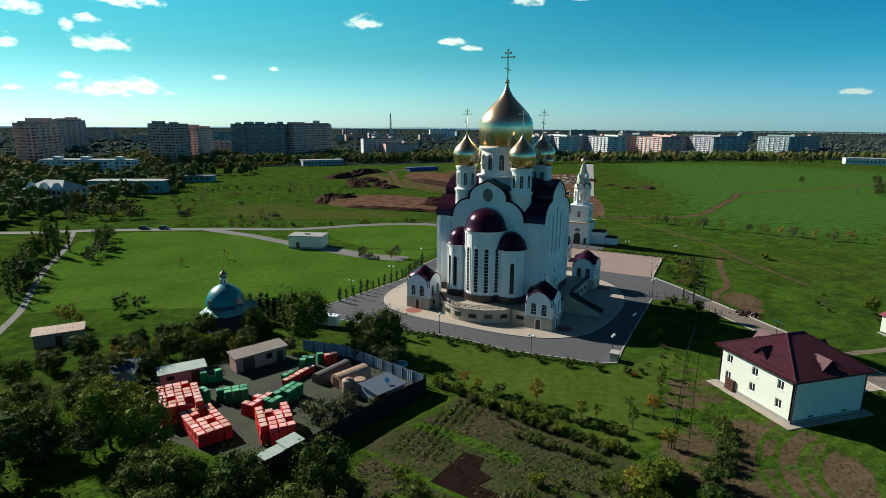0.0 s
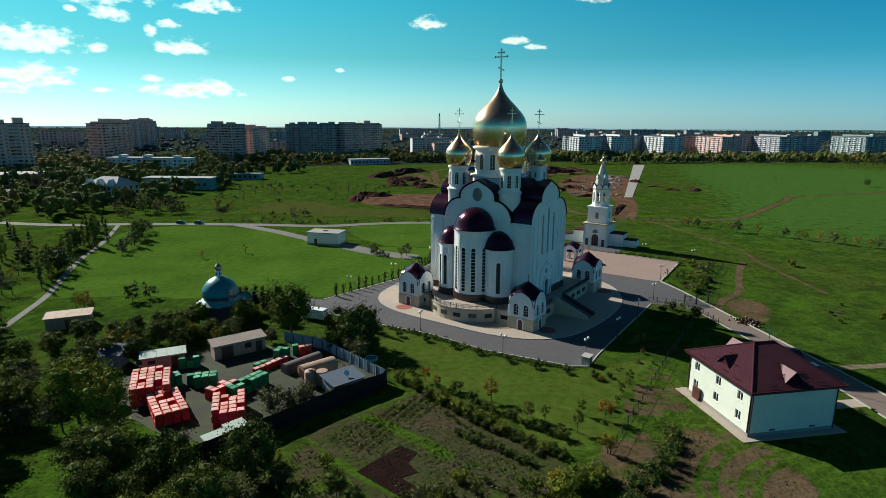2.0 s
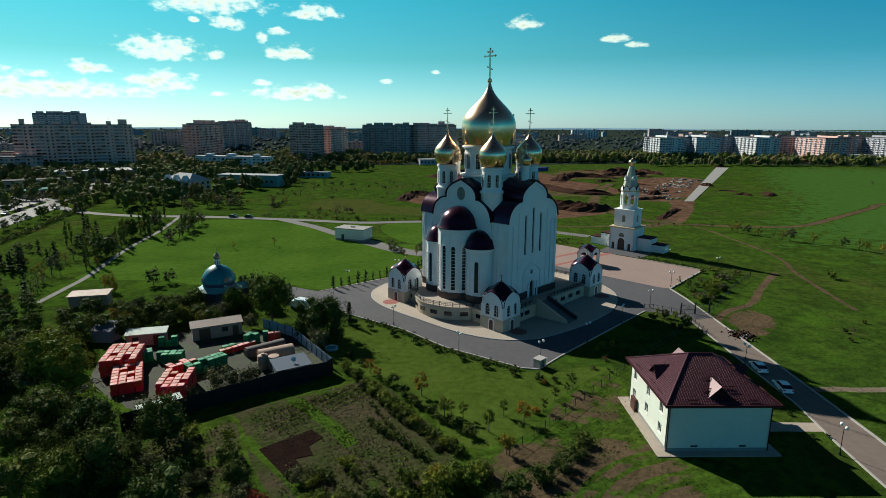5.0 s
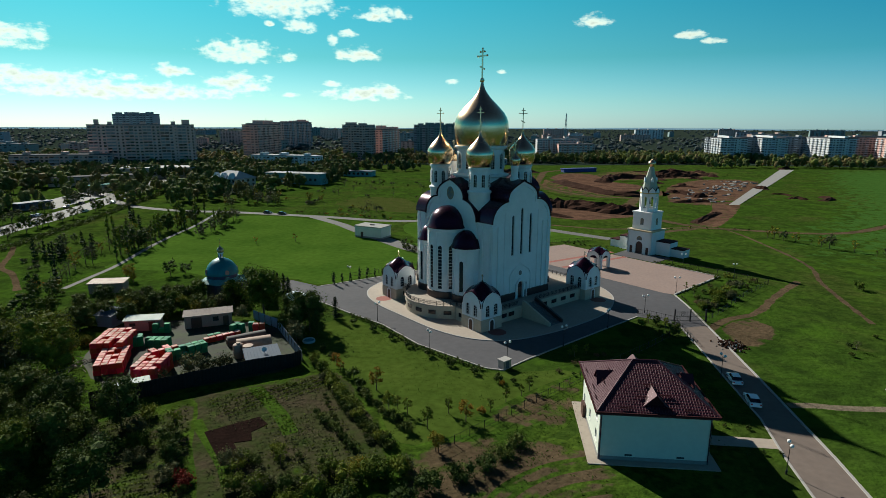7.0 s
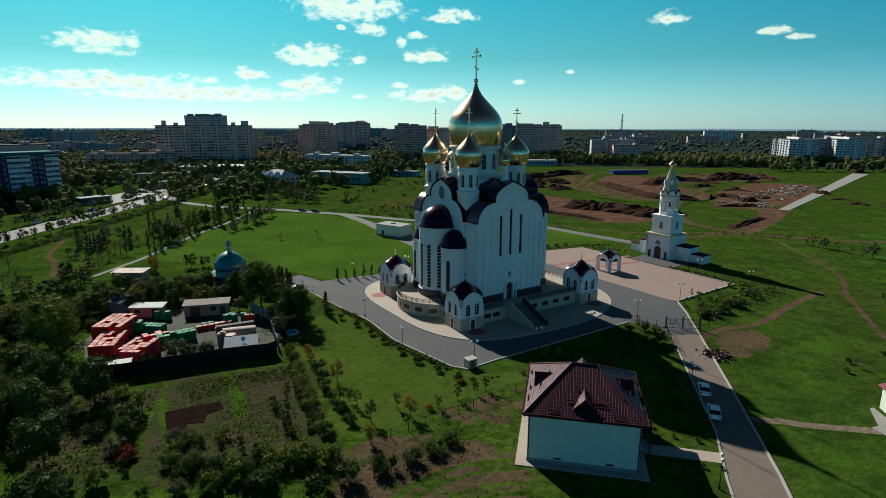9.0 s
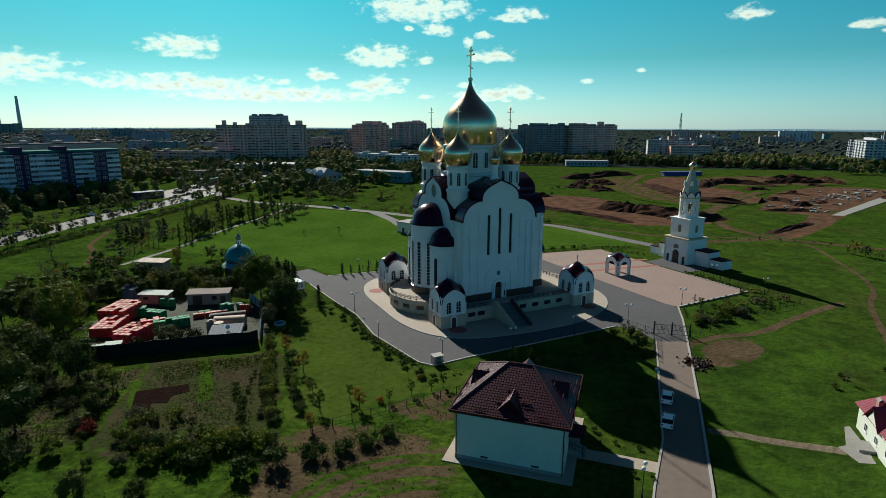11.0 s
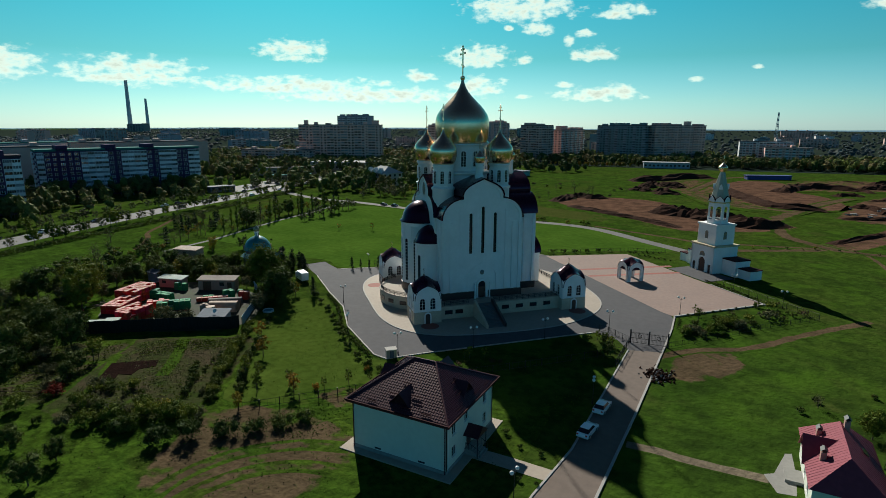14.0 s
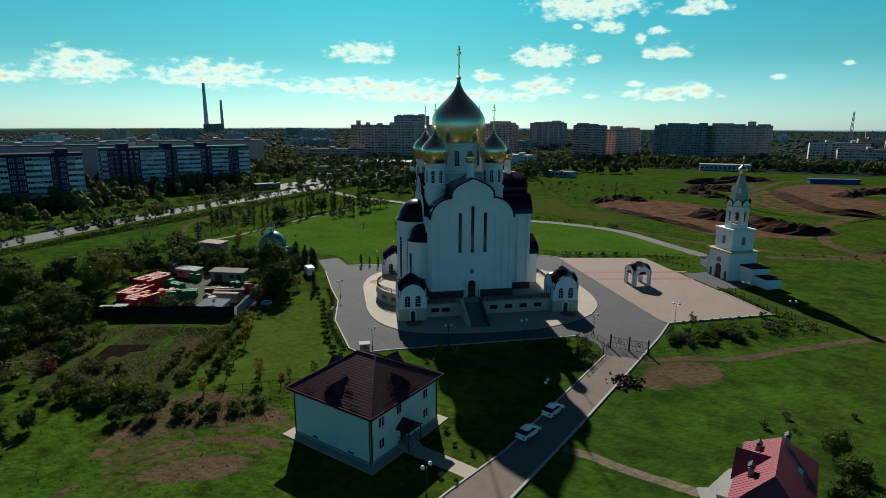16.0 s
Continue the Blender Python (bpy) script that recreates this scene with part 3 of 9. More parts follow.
ground_sheet()
sheet("open_plot", ragged([(-44, 22), (-46, 70), (-36, 90), (0, 96), (24, 86), (46, 60), (74, 68), (94, 84), (92, 40), (84, 8), (20, -6)], 1.2, 31, 5), 0.002, ROUGH, "rank grass of the open plot and gardens", "grass", lip=0.2)
sheet("town_ground", [(-3600, 330), (-900, 380), (-330, 470), (-140, 575), (-40, 612), (120, 618), (300, 650), (600, 610), (1100, 575), (3600, 620), (3800, 4300), (0, 4700), (-3800, 4300)], 0.04, TOWNGROUND, "dark overgrown ground and yards of the town", "ground")
LOOP = [(-3, 137), (9.5, 128.2), (23.6, 116.6), (33.8, 109.0), (43.3, 98.4), (57.4, 88.2), (60.6, 87.6), (65.5, 93.2), (79, 107), (92.4, 120.6), (97.5, 118.6),
        (100.7, 114), (106.9, 116), (106.9, 130), (106.3, 138.4), (104.5, 142.5), (82.0, 165.5), (61.5, 186), (56, 186), (45.5, 174), (34.8, 157.4), (19.8, 145.3), (10, 137.5), (0, 143)]
sheet("loop_road", LOOP, 0.05, ASPHALT, "grey asphalt drive that rings the white church", "road")
PLAZA = [(103.5, 141.6), (106.5, 139.6), (125.3, 159.8), (84.5, 201.5), (60.7, 185.2)]
sheet("plaza", PLAZA, 0.07, PAVER, "wide square of pinkish concrete pavers before the bell tower", "pavement")
sheet("plaza_stripe_1", ribbon([(74.5, 171.5), (100, 190.5)], 1.6), 0.078, PAVERRED, "band of red pavers across the pink square", "pavement")
sheet("plaza_stripe_2", ribbon([(80.0, 166.2), (105.5, 185.0)], 1.6), 0.078, PAVERRED, "band of red pavers across the pink square", "pavement")
sheet("tower_forecourt", [(99.5, 187.0), (111, 175.5), (118, 183), (106, 194.5)], 0.09, ASPHALT, "grey asphalt forecourt at the foot of the bell tower", "pavement")
sheet("drive", [(100.6, 117), (100.2, 74), (98.7, 62), (95.6, 20), (92, -60), (99, -60), (102.6, 20), (105.6, 64), (106.3, 88), (106.8, 119)], 0.045, DRIVE, "brownish concrete drive that leads to the gate", "road")


def kerb_line(pts, w=0.28, h=0.16, closed=False, label="pale concrete kerb along the drive"):
    bm = bmesh.new()
    q = [*pts, pts[0]] if closed else pts
    for (x0, y0), (x1, y1) in zip(q, q[1:]):
        d = Vector((x1 - x0, y1 - y0))
        n = Vector((-d.y, d.x)).normalized() * w / 2
        prism(bm, [(x0 + n.x, y0 + n.y), (x0 - n.x, y0 - n.y), (x1 - n.x, y1 - n.y), (x1 + n.x, y1 + n.y)], -0.2, h)
    return tagged(part("kerb", bm, KERB), label, "kerb", kind="structure")


kerb_line(LOOP[1:10])
kerb_line(LOOP[17:-1])
kerb_line([(106.5, 139.6), (106.9, 130), (106.8, 119), (106.3, 88), (105.6, 64), (102.6, 20)], 0.35, 0.22, label="white-topped concrete kerb beside the drive")
kerb_line([(100.6, 114), (100.2, 74), (98.7, 62), (95.6, 20)])
kerb_line([(106.5, 139.6), (125.3, 159.8)], 0.5, 0.3, label="low red-faced edging of the pink square")
kerb_line([(125.3, 159.8), (112, 173.5)], 0.3, 0.2)

LOWN = [(-64, 158), (-62, 150), (-40, 149), (-18, 143), (-2, 145), (10, 140), (20, 148), (34, 160), (45, 177), (56, 190), (40, 196), (16, 203.5), (-5, 222), (-14, 240), (-50, 254), (-72, 246), (-72, 205)]
sheet("lawn_north", ragged(LOWN, 0.5, 3, 4), 0.004, LAWN, "bright mown lawn north of the church drive", "lawn")
sheet("lawn_south", ragged([(24.5, 114.8), (43, 96.5), (57.5, 86.6), (74.5, 88), (58, 66), (46, 62), (36, 74), (24, 88), (19, 104)], 0.3, 4, 3), 0.004, DULLLAWN, "mown lawn with young trees below the church drive", "lawn")
sheet("lawn_west", ragged([(62, 192), (80, 205), (98, 214), (90, 222), (64, 243), (35, 247), (18, 238), (28, 205), (46, 196)], 0.5, 9, 4), 0.004, LAWN, "bright lawn strip between road and paved square", "lawn")
far_road = smooth_line([(-190, 330), (-150, 285), (-110, 266), (-75, 263), (-48, 258.5), (-20, 253), (8, 246), (36, 249), (62, 245), (88, 226), (104, 214)], 5)
sheet("park_road", ribbon(far_road, 5.2), 0.04, FARROAD, "narrow worn asphalt road through the park", "road")
sheet("service_lane", ribbon(smooth_line([(-30, 254), (-12, 236), (-1, 222), (14, 205), (28, 189), (40, 181)], 5), [5] * 12 + [7] * 14), 0.036, FARROAD, "grey service lane past the concrete utility box", "road")
sheet("park_path", ribbon(smooth_line([(-59, 128), (-60, 140), (-61.5, 154), (-67, 178), (-71, 200), (-74, 224), (-82, 262)], 5), 1.7), 0.03, FARROAD, "pale footpath along the rows of park trees", "path")
CITYROAD = smooth_line([(-95, 20), (-117, 90), (-130, 130), (-138, 160), (-147, 200), (-152, 230), (-163, 280), (-180, 340), (-215, 440)], 6)
sheet("city_road", ribbon(CITYROAD, 14), 0.03, WETROAD, "broad shiny asphalt avenue with parked cars", "road")
sheet("car_park", [(-172, 262), (-196, 268), (-212, 335), (-186, 330)], 0.035, WETROAD, "bright asphalt car park beside the avenue", "pavement")
trail("hedge_path", [(-117, 176), (-106, 162), (-96, 148), (-85, 140), (-70, 125)], 1.6, 0.03, WORN, "trodden path through the park grass", full=1.1)
trail("meadow_path", [(62, 251), (95, 239), (107, 236), (141, 243), (151, 247)], 2.0, 0.03, WORN, "pale dusty footpath through the meadow", full=1.2)
trail("dirt_track_east", [(118, 226), (140, 238), (151, 243), (184, 235.5), (208, 239), (245, 266), (279, 292), (306, 311), (380, 319), (473, 339)], 3.2, 0.028, WORN, "brown dirt track winding through the green meadow", full=1.2)
trail("dirt_track_site", [(150, 243), (136, 262), (133, 285), (134, 312), (156, 366)], 4.0, 0.034, WORN, "brown dirt track into the stripped site", full=1.2)
trail("dirt_track_south", [(135, 259), (156, 243), (160, 205), (159, 176), (152, 155), (145, 121)], 1.3, 0.026, WORN, "faint trodden path across the meadow", full=0.9)
trail("dirt_track_gate", [(104.9, 111), (112, 120), (121.8, 126.5), (133, 141), (146.3, 157)], 1.8, 0.026, WORN, "trodden brown path leading off from the drive", full=1.1)
trail("side_path", [(106.6, 79), (111, 79.3), (115, 78.9), (124, 79.2)], 1.5, 0.03, grass_material("pale_path", (0.20, 0.165, 0.12), (0.15, 0.12, 0.09), 0.5), "narrow sandy path to the red-roofed cottage", full=1.3)
sheet("cottage_yard", [(123.5, 80.2), (124.7, 81.0), (126.2, 86.8), (127.0, 87.2), (127.2, 82.4), (127.0, 77.0), (124.9, 76.6)], 0.024, CONCRETE, "pale concrete yard before the red-roofed cottage", "pavement")
sheet("house_path", ribbon([(88.5, 67), (94, 67), (99.8, 66.8)], 2.6), 0.03, PAVERPALE, "paved footpath from the drive to the white house", "path")
patch("bare_patch", [(108, 112), (110, 103), (116, 106), (122, 116), (119, 123), (111, 120)], 0.022, WORN, "bare trampled earth beside the drive", "bare earth", 0.62, 0.85)
patch("building_site", [(24, 326), (36, 348), (56, 352), (76, 346), (96, 318), (134, 296), (128, 278), (112, 268), (95, 262), (74, 280), (54, 296), (34, 310)], 0.020, SITE, "stripped building site of brown earth", "bare earth", 0.85, 1.2)
patch("building_site", [(104, 466), (120, 510), (144, 502), (146, 448), (162, 420), (166, 372), (138, 356), (116, 405)], 0.020, SITE, "wide stripped building site of brown earth", "bare earth", 0.85, 1.15)
patch("building_site", [(160, 330), (192, 326), (262, 456), (228, 470), (200, 440), (178, 400)], 0.020, SITE, "stripped earth with rubble along the concrete strip", "bare earth", 0.8, 0.85)
patch("building_site", [(140, 446), (190, 466), (246, 500), (262, 556), (196, 556), (150, 520)], 0.018, SITE, "far stripped earth between spoil heaps", "bare earth", 0.75, 0.6)
patch("building_site", [(56, 470), (86, 392), (104, 352), (132, 342), (118, 400), (98, 460), (84, 512)], 0.016, SITE, "churned earth between spoil heaps", "bare earth", 0.75, 0.55)
patch("building_site", [(148, 250), (160, 252), (196, 322), (184, 330), (172, 298)], 0.022, SITE, "stripped earth at the end of the concrete strip", "bare earth", 0.8, 0.8)
trail("site_track", [(133, 314), (143, 342), (158, 384), (176, 420)], 5.0, 0.036, WORN, "pale sandy track through the building site", full=1.25)
trail("site_track", [(93, 398), (108, 363), (126, 349), (143, 342)], 4.5, 0.037, WORN, "pale sandy track between the spoil heaps", full=1.25)
trail("site_track", [(88, 420), (92, 452), (97, 490), (104, 530), (130, 560)], 5.0, 0.037, WORN, "pale sandy track beside the pit", full=1.25)
sheet("concrete_strip", [(189, 320), (194.5, 320), (352, 585), (340, 588)], 0.06, CONCRETE, "long pale strip of new concrete slabs", "road")
patch("east_meadow", [(150, 176), (168, 226), (196, 262), (240, 330), (330, 520), (420, 640), (560, 600), (640, 480), (600, 330), (440, 220), (300, 150), (200, 130)], 0.004, MEADOW, "lush green meadow east of the church", "grass", 0.5, 1.0)
patch("brown_meadow", [(-40, 300), (-10, 275), (40, 262), (70, 262), (60, 285), (20, 300), (0, 330), (-30, 335)], 0.008, DRYGRASS, "drier brownish meadow grass beyond the park road", "grass")
patch("vegetable_plot", [(10, 72), (27, 82), (33, 80), (44, 58), (36, 50), (24, 46), (8, 60)], 0.010, WEEDY, "weedy grey soil of a vegetable garden", "soil", 0.8, 0.85)
sheet("tilled_bed", ragged([(16.6, 61.6), (23.0, 66.9), (24.9, 64.7), (23.5, 62.5), (24.4, 60.3), (22.3, 59.3), (25.8, 54.9), (23.0, 54.0)], 0.12, 40, 1), 0.07, SOIL, "freshly dug dark brown garden bed", "soil")
trail("garden_path", [(18.0, 76.6), (18.7, 75.6), (23.0, 71.0), (26.5, 66.9), (29.5, 62.5)], 1.3, 0.03, LAWNPATH, "strip of bright grass between the garden beds", full=1.2)
trail("garden_path", [(13.6, 65.0), (15.6, 62.5), (20.6, 57.0), (23.2, 54.0), (26.0, 50.0)], 0.9, 0.031, LAWNPATH, "strip of bright grass beside the dug bed", full=1.2)
patch("weed_plot", [(-2, 62), (9, 70), (16, 58), (22, 46), (10, 42)], 0.011, WEEDY, "overgrown garden ground among bushes", "soil", 0.8, 0.6)
patch("bare_strip", [(46, 58), (57, 64), (73, 62), (75, 50), (66, 42), (55, 40)], 0.009, ROUGHWORN, "patchy grass and bare earth with wheel ruts", "bare earth", 0.75, 0.8)
patch("bare_strip", [(57, 70), (66, 80), (74, 86), (72, 74), (66, 66)], 0.013, ROUGHWORN, "bare earth and weeds along the wire fence", "bare earth", 0.7, 0.5)
trail("wheel_rut", [(73, 60), (66, 57), (60, 51), (58, 42), (62, 32)], 1.6, 0.016, ROUGHWORN, "muddy wheel rut in the grass", full=0.5)
trail("wheel_rut", [(75, 55), (69, 53), (64, 48), (62, 40), (66, 30)], 1.6, 0.0165, ROUGHWORN, "muddy wheel rut in the grass", full=0.5)


# ---- the church ----
CH = pose(54.55, 132.1, 0, 0, 0, 45)        # local +x: west end, -x: apses, -y: the side with the great stair


def keel(a, z0, z1, n=8):
    """A keel arch from (-a, z0) over (0, z1) to (a, z0)."""
    left = [(-a, z0)] + bez((-a, z0), (-a * 1.02, z0 + (z1 - z0) * 0.62), (-a * 0.30, z0 + (z1 - z0) * 0.74), (0, z1), n)
    return left + [(-x, z) for x, z in left[-2::-1]]


def pointed(a, z0, z1, n=8):
    """A full round arch drawn up to a small point."""
    left = [(-a, z0)] + bez((-a, z0), (-a * 1.0, z0 + (z1 - z0) * 0.70), (-a * 0.46, z0 + (z1 - z0) * 0.86), (0, z1), n)
    return left + [(-x, z) for x, z in left[-2::-1]]


def trefoil(a, z0, zc, uc, z1, n=7):
    """Two round shoulders and a keel-shaped middle lobe."""
    left = [(-uc - (a - uc) * math.cos(math.pi / 2 * i / n), z0 + (zc - z0) * math.sin(math.pi / 2 * i / n)) for i in range(n + 1)]
    left += bez((-uc, zc), (-uc - 0.55, zc + (z1 - zc) * 0.62), (-uc * 0.36, zc + (z1 - zc) * 0.80), (0, z1), 9)
    return left + [(-x, z) for x, z in left[-2::-1]]


def vault(line, y0, y1, thick):
    """A roof skin over an arch line in the xz plane, running from y0 to y1."""
    return ring(grown(line, thick), line, y1 - y0, y0, closed=False)




def onion(rb, zb, rm, zm, zt, rt):
    """Profile of an onion dome: base radius and height, widest radius and height, tip."""
    h = zt - zm
    p = [(rb * 0.93, zb - 0.15), (rb, zb), (rb + (rm - rb) * 0.55, zb + (zm - zb) * 0.25), (rb + (rm - rb) * 0.9, zb + (zm - zb) * 0.62), (rm, zm)]
    for f, r in ((0.10, 0.985), (0.20, 0.93), (0.31, 0.82), (0.42, 0.67), (0.53, 0.50), (0.63, 0.345), (0.73, 0.215), (0.82, 0.13), (0.91, 0.075)):
        p.append((rm * r, zm + h * f))
    return p + [(rt, zt), (0, zt)]


def cross_mesh(bm, x, y, z0, h, t):
    """A tall eight-ended cross with small knobs, its arms along local y."""
    box(bm, x - t, y - t, z0, x + t, y + t, z0 + h)
    w = h * 0.235
    box(bm, x - t, y - w, z0 + h * 0.74, x + t, y + w, z0 + h * 0.74 + 2 * t)
    box(bm, x - t, y - w * 0.42, z0 + h * 0.88, x + t, y + w * 0.42, z0 + h * 0.88 + 2 * t)
    sl = box(bmesh.new(), -t, -w * 0.55, -t, t, w * 0.55, t)
    place(sl, pose(x, y, z0 + h * 0.36, 24, 0, 0))
    me = bpy.data.meshes.new("tmp")
    sl.to_mesh(me)
    sl.free()
    bm.from_mesh(me)
    bpy.data.meshes.remove(me)
    for yy, zz in ((-w, h * 0.74 + t), (w, h * 0.74 + t), (0, h), (-w * 0.42, h * 0.88 + t), (w * 0.42, h * 0.88 + t)):
        bmesh.ops.create_icosphere(bm, subdivisions=1, radius=t * 1.9, matrix=Matrix.Translation((x, y + yy, z0 + zz)))
    return bm


def cupola(parent, x, y, r, zbase, zdrum, zdome, rm, zm, zball, ztop, count, win, name="cupola"):
    """A white drum with arched windows, a gilded onion dome, ball and cross."""
    drum = part("drum", lathe(bmesh.new(), [(r * 1.1, zbase), (r * 1.1, zdrum - 0.9), (r * 1.22, zdrum - 0.55), (r * 1.22, zdrum - 0.25), (r * 1.04, zdrum), (r, zdrum + 0.1), (r, zdome - 0.9),
                                            (r * 1.06, zdome - 0.75), (r * 1.06, zdome - 0.55), (r * 1.13, zdome - 0.4), (r * 1.13, zdome - 0.1), (r * 0.9, zdome)], 32, x, y), PLASTER, parent, smooth=True)
    dome = part("dome", lathe(bmesh.new(), onion(r * 1.04, zdome - 0.05, rm, zm, zball - 0.35, rm * 0.045), 40, x, y), GOLD, parent, "gilded onion dome", smooth=True)
    part("ball", lathe(bmesh.new(), [(0, zball - rm * 0.09), (rm * 0.07, zball - rm * 0.05), (rm * 0.09, zball), (rm * 0.07, zball + rm * 0.06), (0, zball + rm * 0.09)], 14, x, y), GOLD, dome, smooth=True)
    part("cross", cross_mesh(bmesh.new(), x, y, zball + rm * 0.06, ztop - zball - rm * 0.06, max(0.07, rm * 0.022)), GOLD, dome, "gilded eight-ended cross")
    ww, wz, wh = win
    pane = mesh_of("pane", slab(arch(ww, wh, 6), 0.10, -0.05), GLASS)
    surround = mesh_of("surround", ring(arch(ww + 0.5, wh + 0.32, 6, 0, -0.06), arch(ww, wh, 6), 0.16, -0.12), PLASTER)
    lattice = box(bmesh.new(), -0.03, -0.1, 0.0, 0.03, -0.055, wh - 0.05)
    for k in range(1, int(wh / 0.6) + 1):
        box(lattice, -ww / 2, -0.1, k * 0.6 - 0.025, ww / 2, -0.055, k * 0.6 + 0.025)
    bars = mesh_of("glazing_bar", lattice, FRAMEWHITE)
    if count:
        for i in range(count):
            a = 360 * (i + 0.5) / count
            m = pose(x, y, 0, 0, 0, a + 90) @ pose(0, -r - 0.01, wz)
            f = again("window", surround, drum, m)
            again("pane", pane, f, Matrix.Identity(4))
            again("glazing_bar", bars, f, Matrix.Identity(4))
    return drum


def church():
    t = thing("church", "tall white orthodox church with gilded onion domes and purple roofs", "church", CH)
    # side gables with the three slits
    a, ze, zc, uc, zp = 9.9, 22.3, 27.0, 4.9, 31.5
    lineS = [(x + 0.6, z) for x, z in trefoil(a, ze, zc, uc, zp)]
    slits = [arch(0.8, h, 6, u, 14.1) for u, h in ((-2.35, 9.6), (0.65, 11.1), (3.7, 9.6))]
    door = arch(1.9, 4.1, 8, 0.55, 3.3)
    for name, deg in (("south", 0), ("north", 180)):
        sgn = 1 if deg == 0 else -1
        line = lineS if deg == 0 else [(-x, z) for x, z in lineS[::-1]]
        holes = slits + [door] if deg == 0 else [[(-x, z) for x, z in h[::-1]] for h in slits]
        x0, x1 = line[0][0], line[-1][0]
        m = pose(0, 0, 0, 0, 0, deg) @ pose(0, -13.9, 0)
        w = part("gable_wall", place(wall_shape([(x0, 3.3), *line, (x1, 3.3)], holes, 0.7), m), PLASTER, t)
        part("gable_moulding", place(ring(grown(line, -0.05), grown(line, -0.75), 0.18, -0.18, closed=False), m), PLASTER, w)
        for h in (slits if deg == 0 else holes):
            part("window", place(slab(h, 0.06, 0.30), m), GLASS, w)
            cx = sum(p[0] for p in h[:2]) / 2
            part("window_grille", place(box(bmesh.new(), cx - 0.04, 0.24, 14.2, cx + 0.04, 0.30, 23.0), m), IRON, w)
        if deg == 0:
            d = part("door", place(slab(door, 0.12, 0.25), m), BROWNDOOR, w, "dark wooden double door")
            part("fanlight", place(slab(arch(1.5, 1.3, 8, 0.55, 5.9), 0.03, 0.215), m), GLASS, d)
            o = keel(3.6, 8.4, 11.9)
            band = [(-3.6, 3.4)] + o + [(3.6, 3.4)]
            part("portal_moulding", place(ring([(x + 0.55, z) for x, z in grown(band, 0.16)], [(x + 0.55, z) for x, z in grown(band, -0.16)], 0.22, -0.22, closed=False), m), PLASTER, w)
            od = arch(2.8, 4.7, 8, 0.55, 3.3)
            part("door_surround", place(ring(od, arch(2.0, 4.15, 8, 0.55, 3.3), 0.3, -0.3), m), PLASTER, w)
            for x in (-1.3, 2.4):
                part("portal_column", place(lathe(bmesh.new(), [(0.24, 3.3), (0.24, 3.6), (0.17, 3.7), (0.17, 6.6), (0.26, 6.8), (0.26, 7.1), (0, 7.1)], 10, x, -0.45), m), PLASTER, w)
            part("icon", place(slab([(0.55 + 0.5 * math.cos(k), 9.5 + 0.6 * math.sin(k)) for k in np.linspace(0, 2 * math.pi, 12, endpoint=False)], 0.06, -0.06), m), ICON, w)
        for x in (x0 + 0.5, x0 + 2.2, x1 - 2.2, x1 - 0.5):
            part("pilaster", place(boxed(x - 0.42, -0.28, 4.6, x + 0.42, 0.0, 21.6, 0.06), m), PLASTER, w)
        for x in (x0 + 4.2, x1 - 4.2):
            part("lesene", place(boxed(x - 0.16, -0.14, 4.6, x + 0.16, 0.0, 24.4, 0.04), m), PLASTER, w)
        part("base_course", place(box(bmesh.new(), x0 - 0.25, -0.32, 3.3, x1 + 0.25, -0.002, 5.0), m) if deg else
             place(box(box(bmesh.new(), x0 - 0.25, -0.32, 3.3, -1.0, -0.002, 5.0), 2.1, -0.32, 3.3, x1 + 0.25, -0.002, 5.0), m), STONEANDSHADE, w, "dark polished stone base course")
    # side walls of the long body
    for sgn, x in ((-1, -9.3), (1, 10.5)):
        part("side_wall", box(bmesh.new(), min(x, x - sgn * 0.7), -13.2, 3.3, max(x, x - sgn * 0.7), 13.2, 22.3), PLASTER, t)
        for y in (-13.0, -10.6, 10.6, 13.0):
            part("pilaster", boxed(x - 0.25 if sgn < 0 else x, y - 0.42, 4.6, x if sgn < 0 else x + 0.25, y + 0.42, 21.6, 0.05), PLASTER, t)
    for y in (-12.0, 12.0):
        part("base_course", box(bmesh.new(), -9.62, y - 1.95, 3.3, -9.303, y + 1.95, 5.0), STONEANDSHADE, t)
    # eastern gable with the round icon
    lineE = trefoil(9.3, 22.3, 27.0, 4.7, 31.5)
    mE = pose(0, 0, 0, 0, 0, -90) @ pose(0, -9.8, 0)
    wE = part("gable_wall", place(wall_shape([(-9.3, 3.3), *lineE, (9.3, 3.3)], [], 0.48), mE), PLASTER, t)
    part("gable_moulding", place(ring(grown(lineE, -0.05), grown(lineE, -0.75), 0.18, -0.18, closed=False), mE), PLASTER, wE)
    disc = [(1.35 * math.cos(k), 28.2 + 1.6 * math.sin(k)) for k in np.linspace(0, 2 * math.pi, 28, endpoint=False)]
    disc2 = [(1.62 * math.cos(k), 28.2 + 1.88 * math.sin(k)) for k in np.linspace(0, 2 * math.pi, 28, endpoint=False)]
    part("icon", place(slab(disc, 0.08, -0.06), mE), ICON, wE, "oval mosaic icon, dark blue and gold")
    part("icon_frame", place(ring(disc2, disc, 0.16, -0.14), mE), PLASTER, wE)
    # western arm
    mW = pose(0, 0, 0, 0, 0, 90) @ pose(0, -16.4, 0)
    wW = part("gable_wall", place(wall_shape([(-9.3, 3.3), *lineE, (9.3, 3.3)], [arch(0.8, 9.6, 6, u, 14.1) for u in (-3, 0, 3)], 0.6), mW), PLASTER, t)
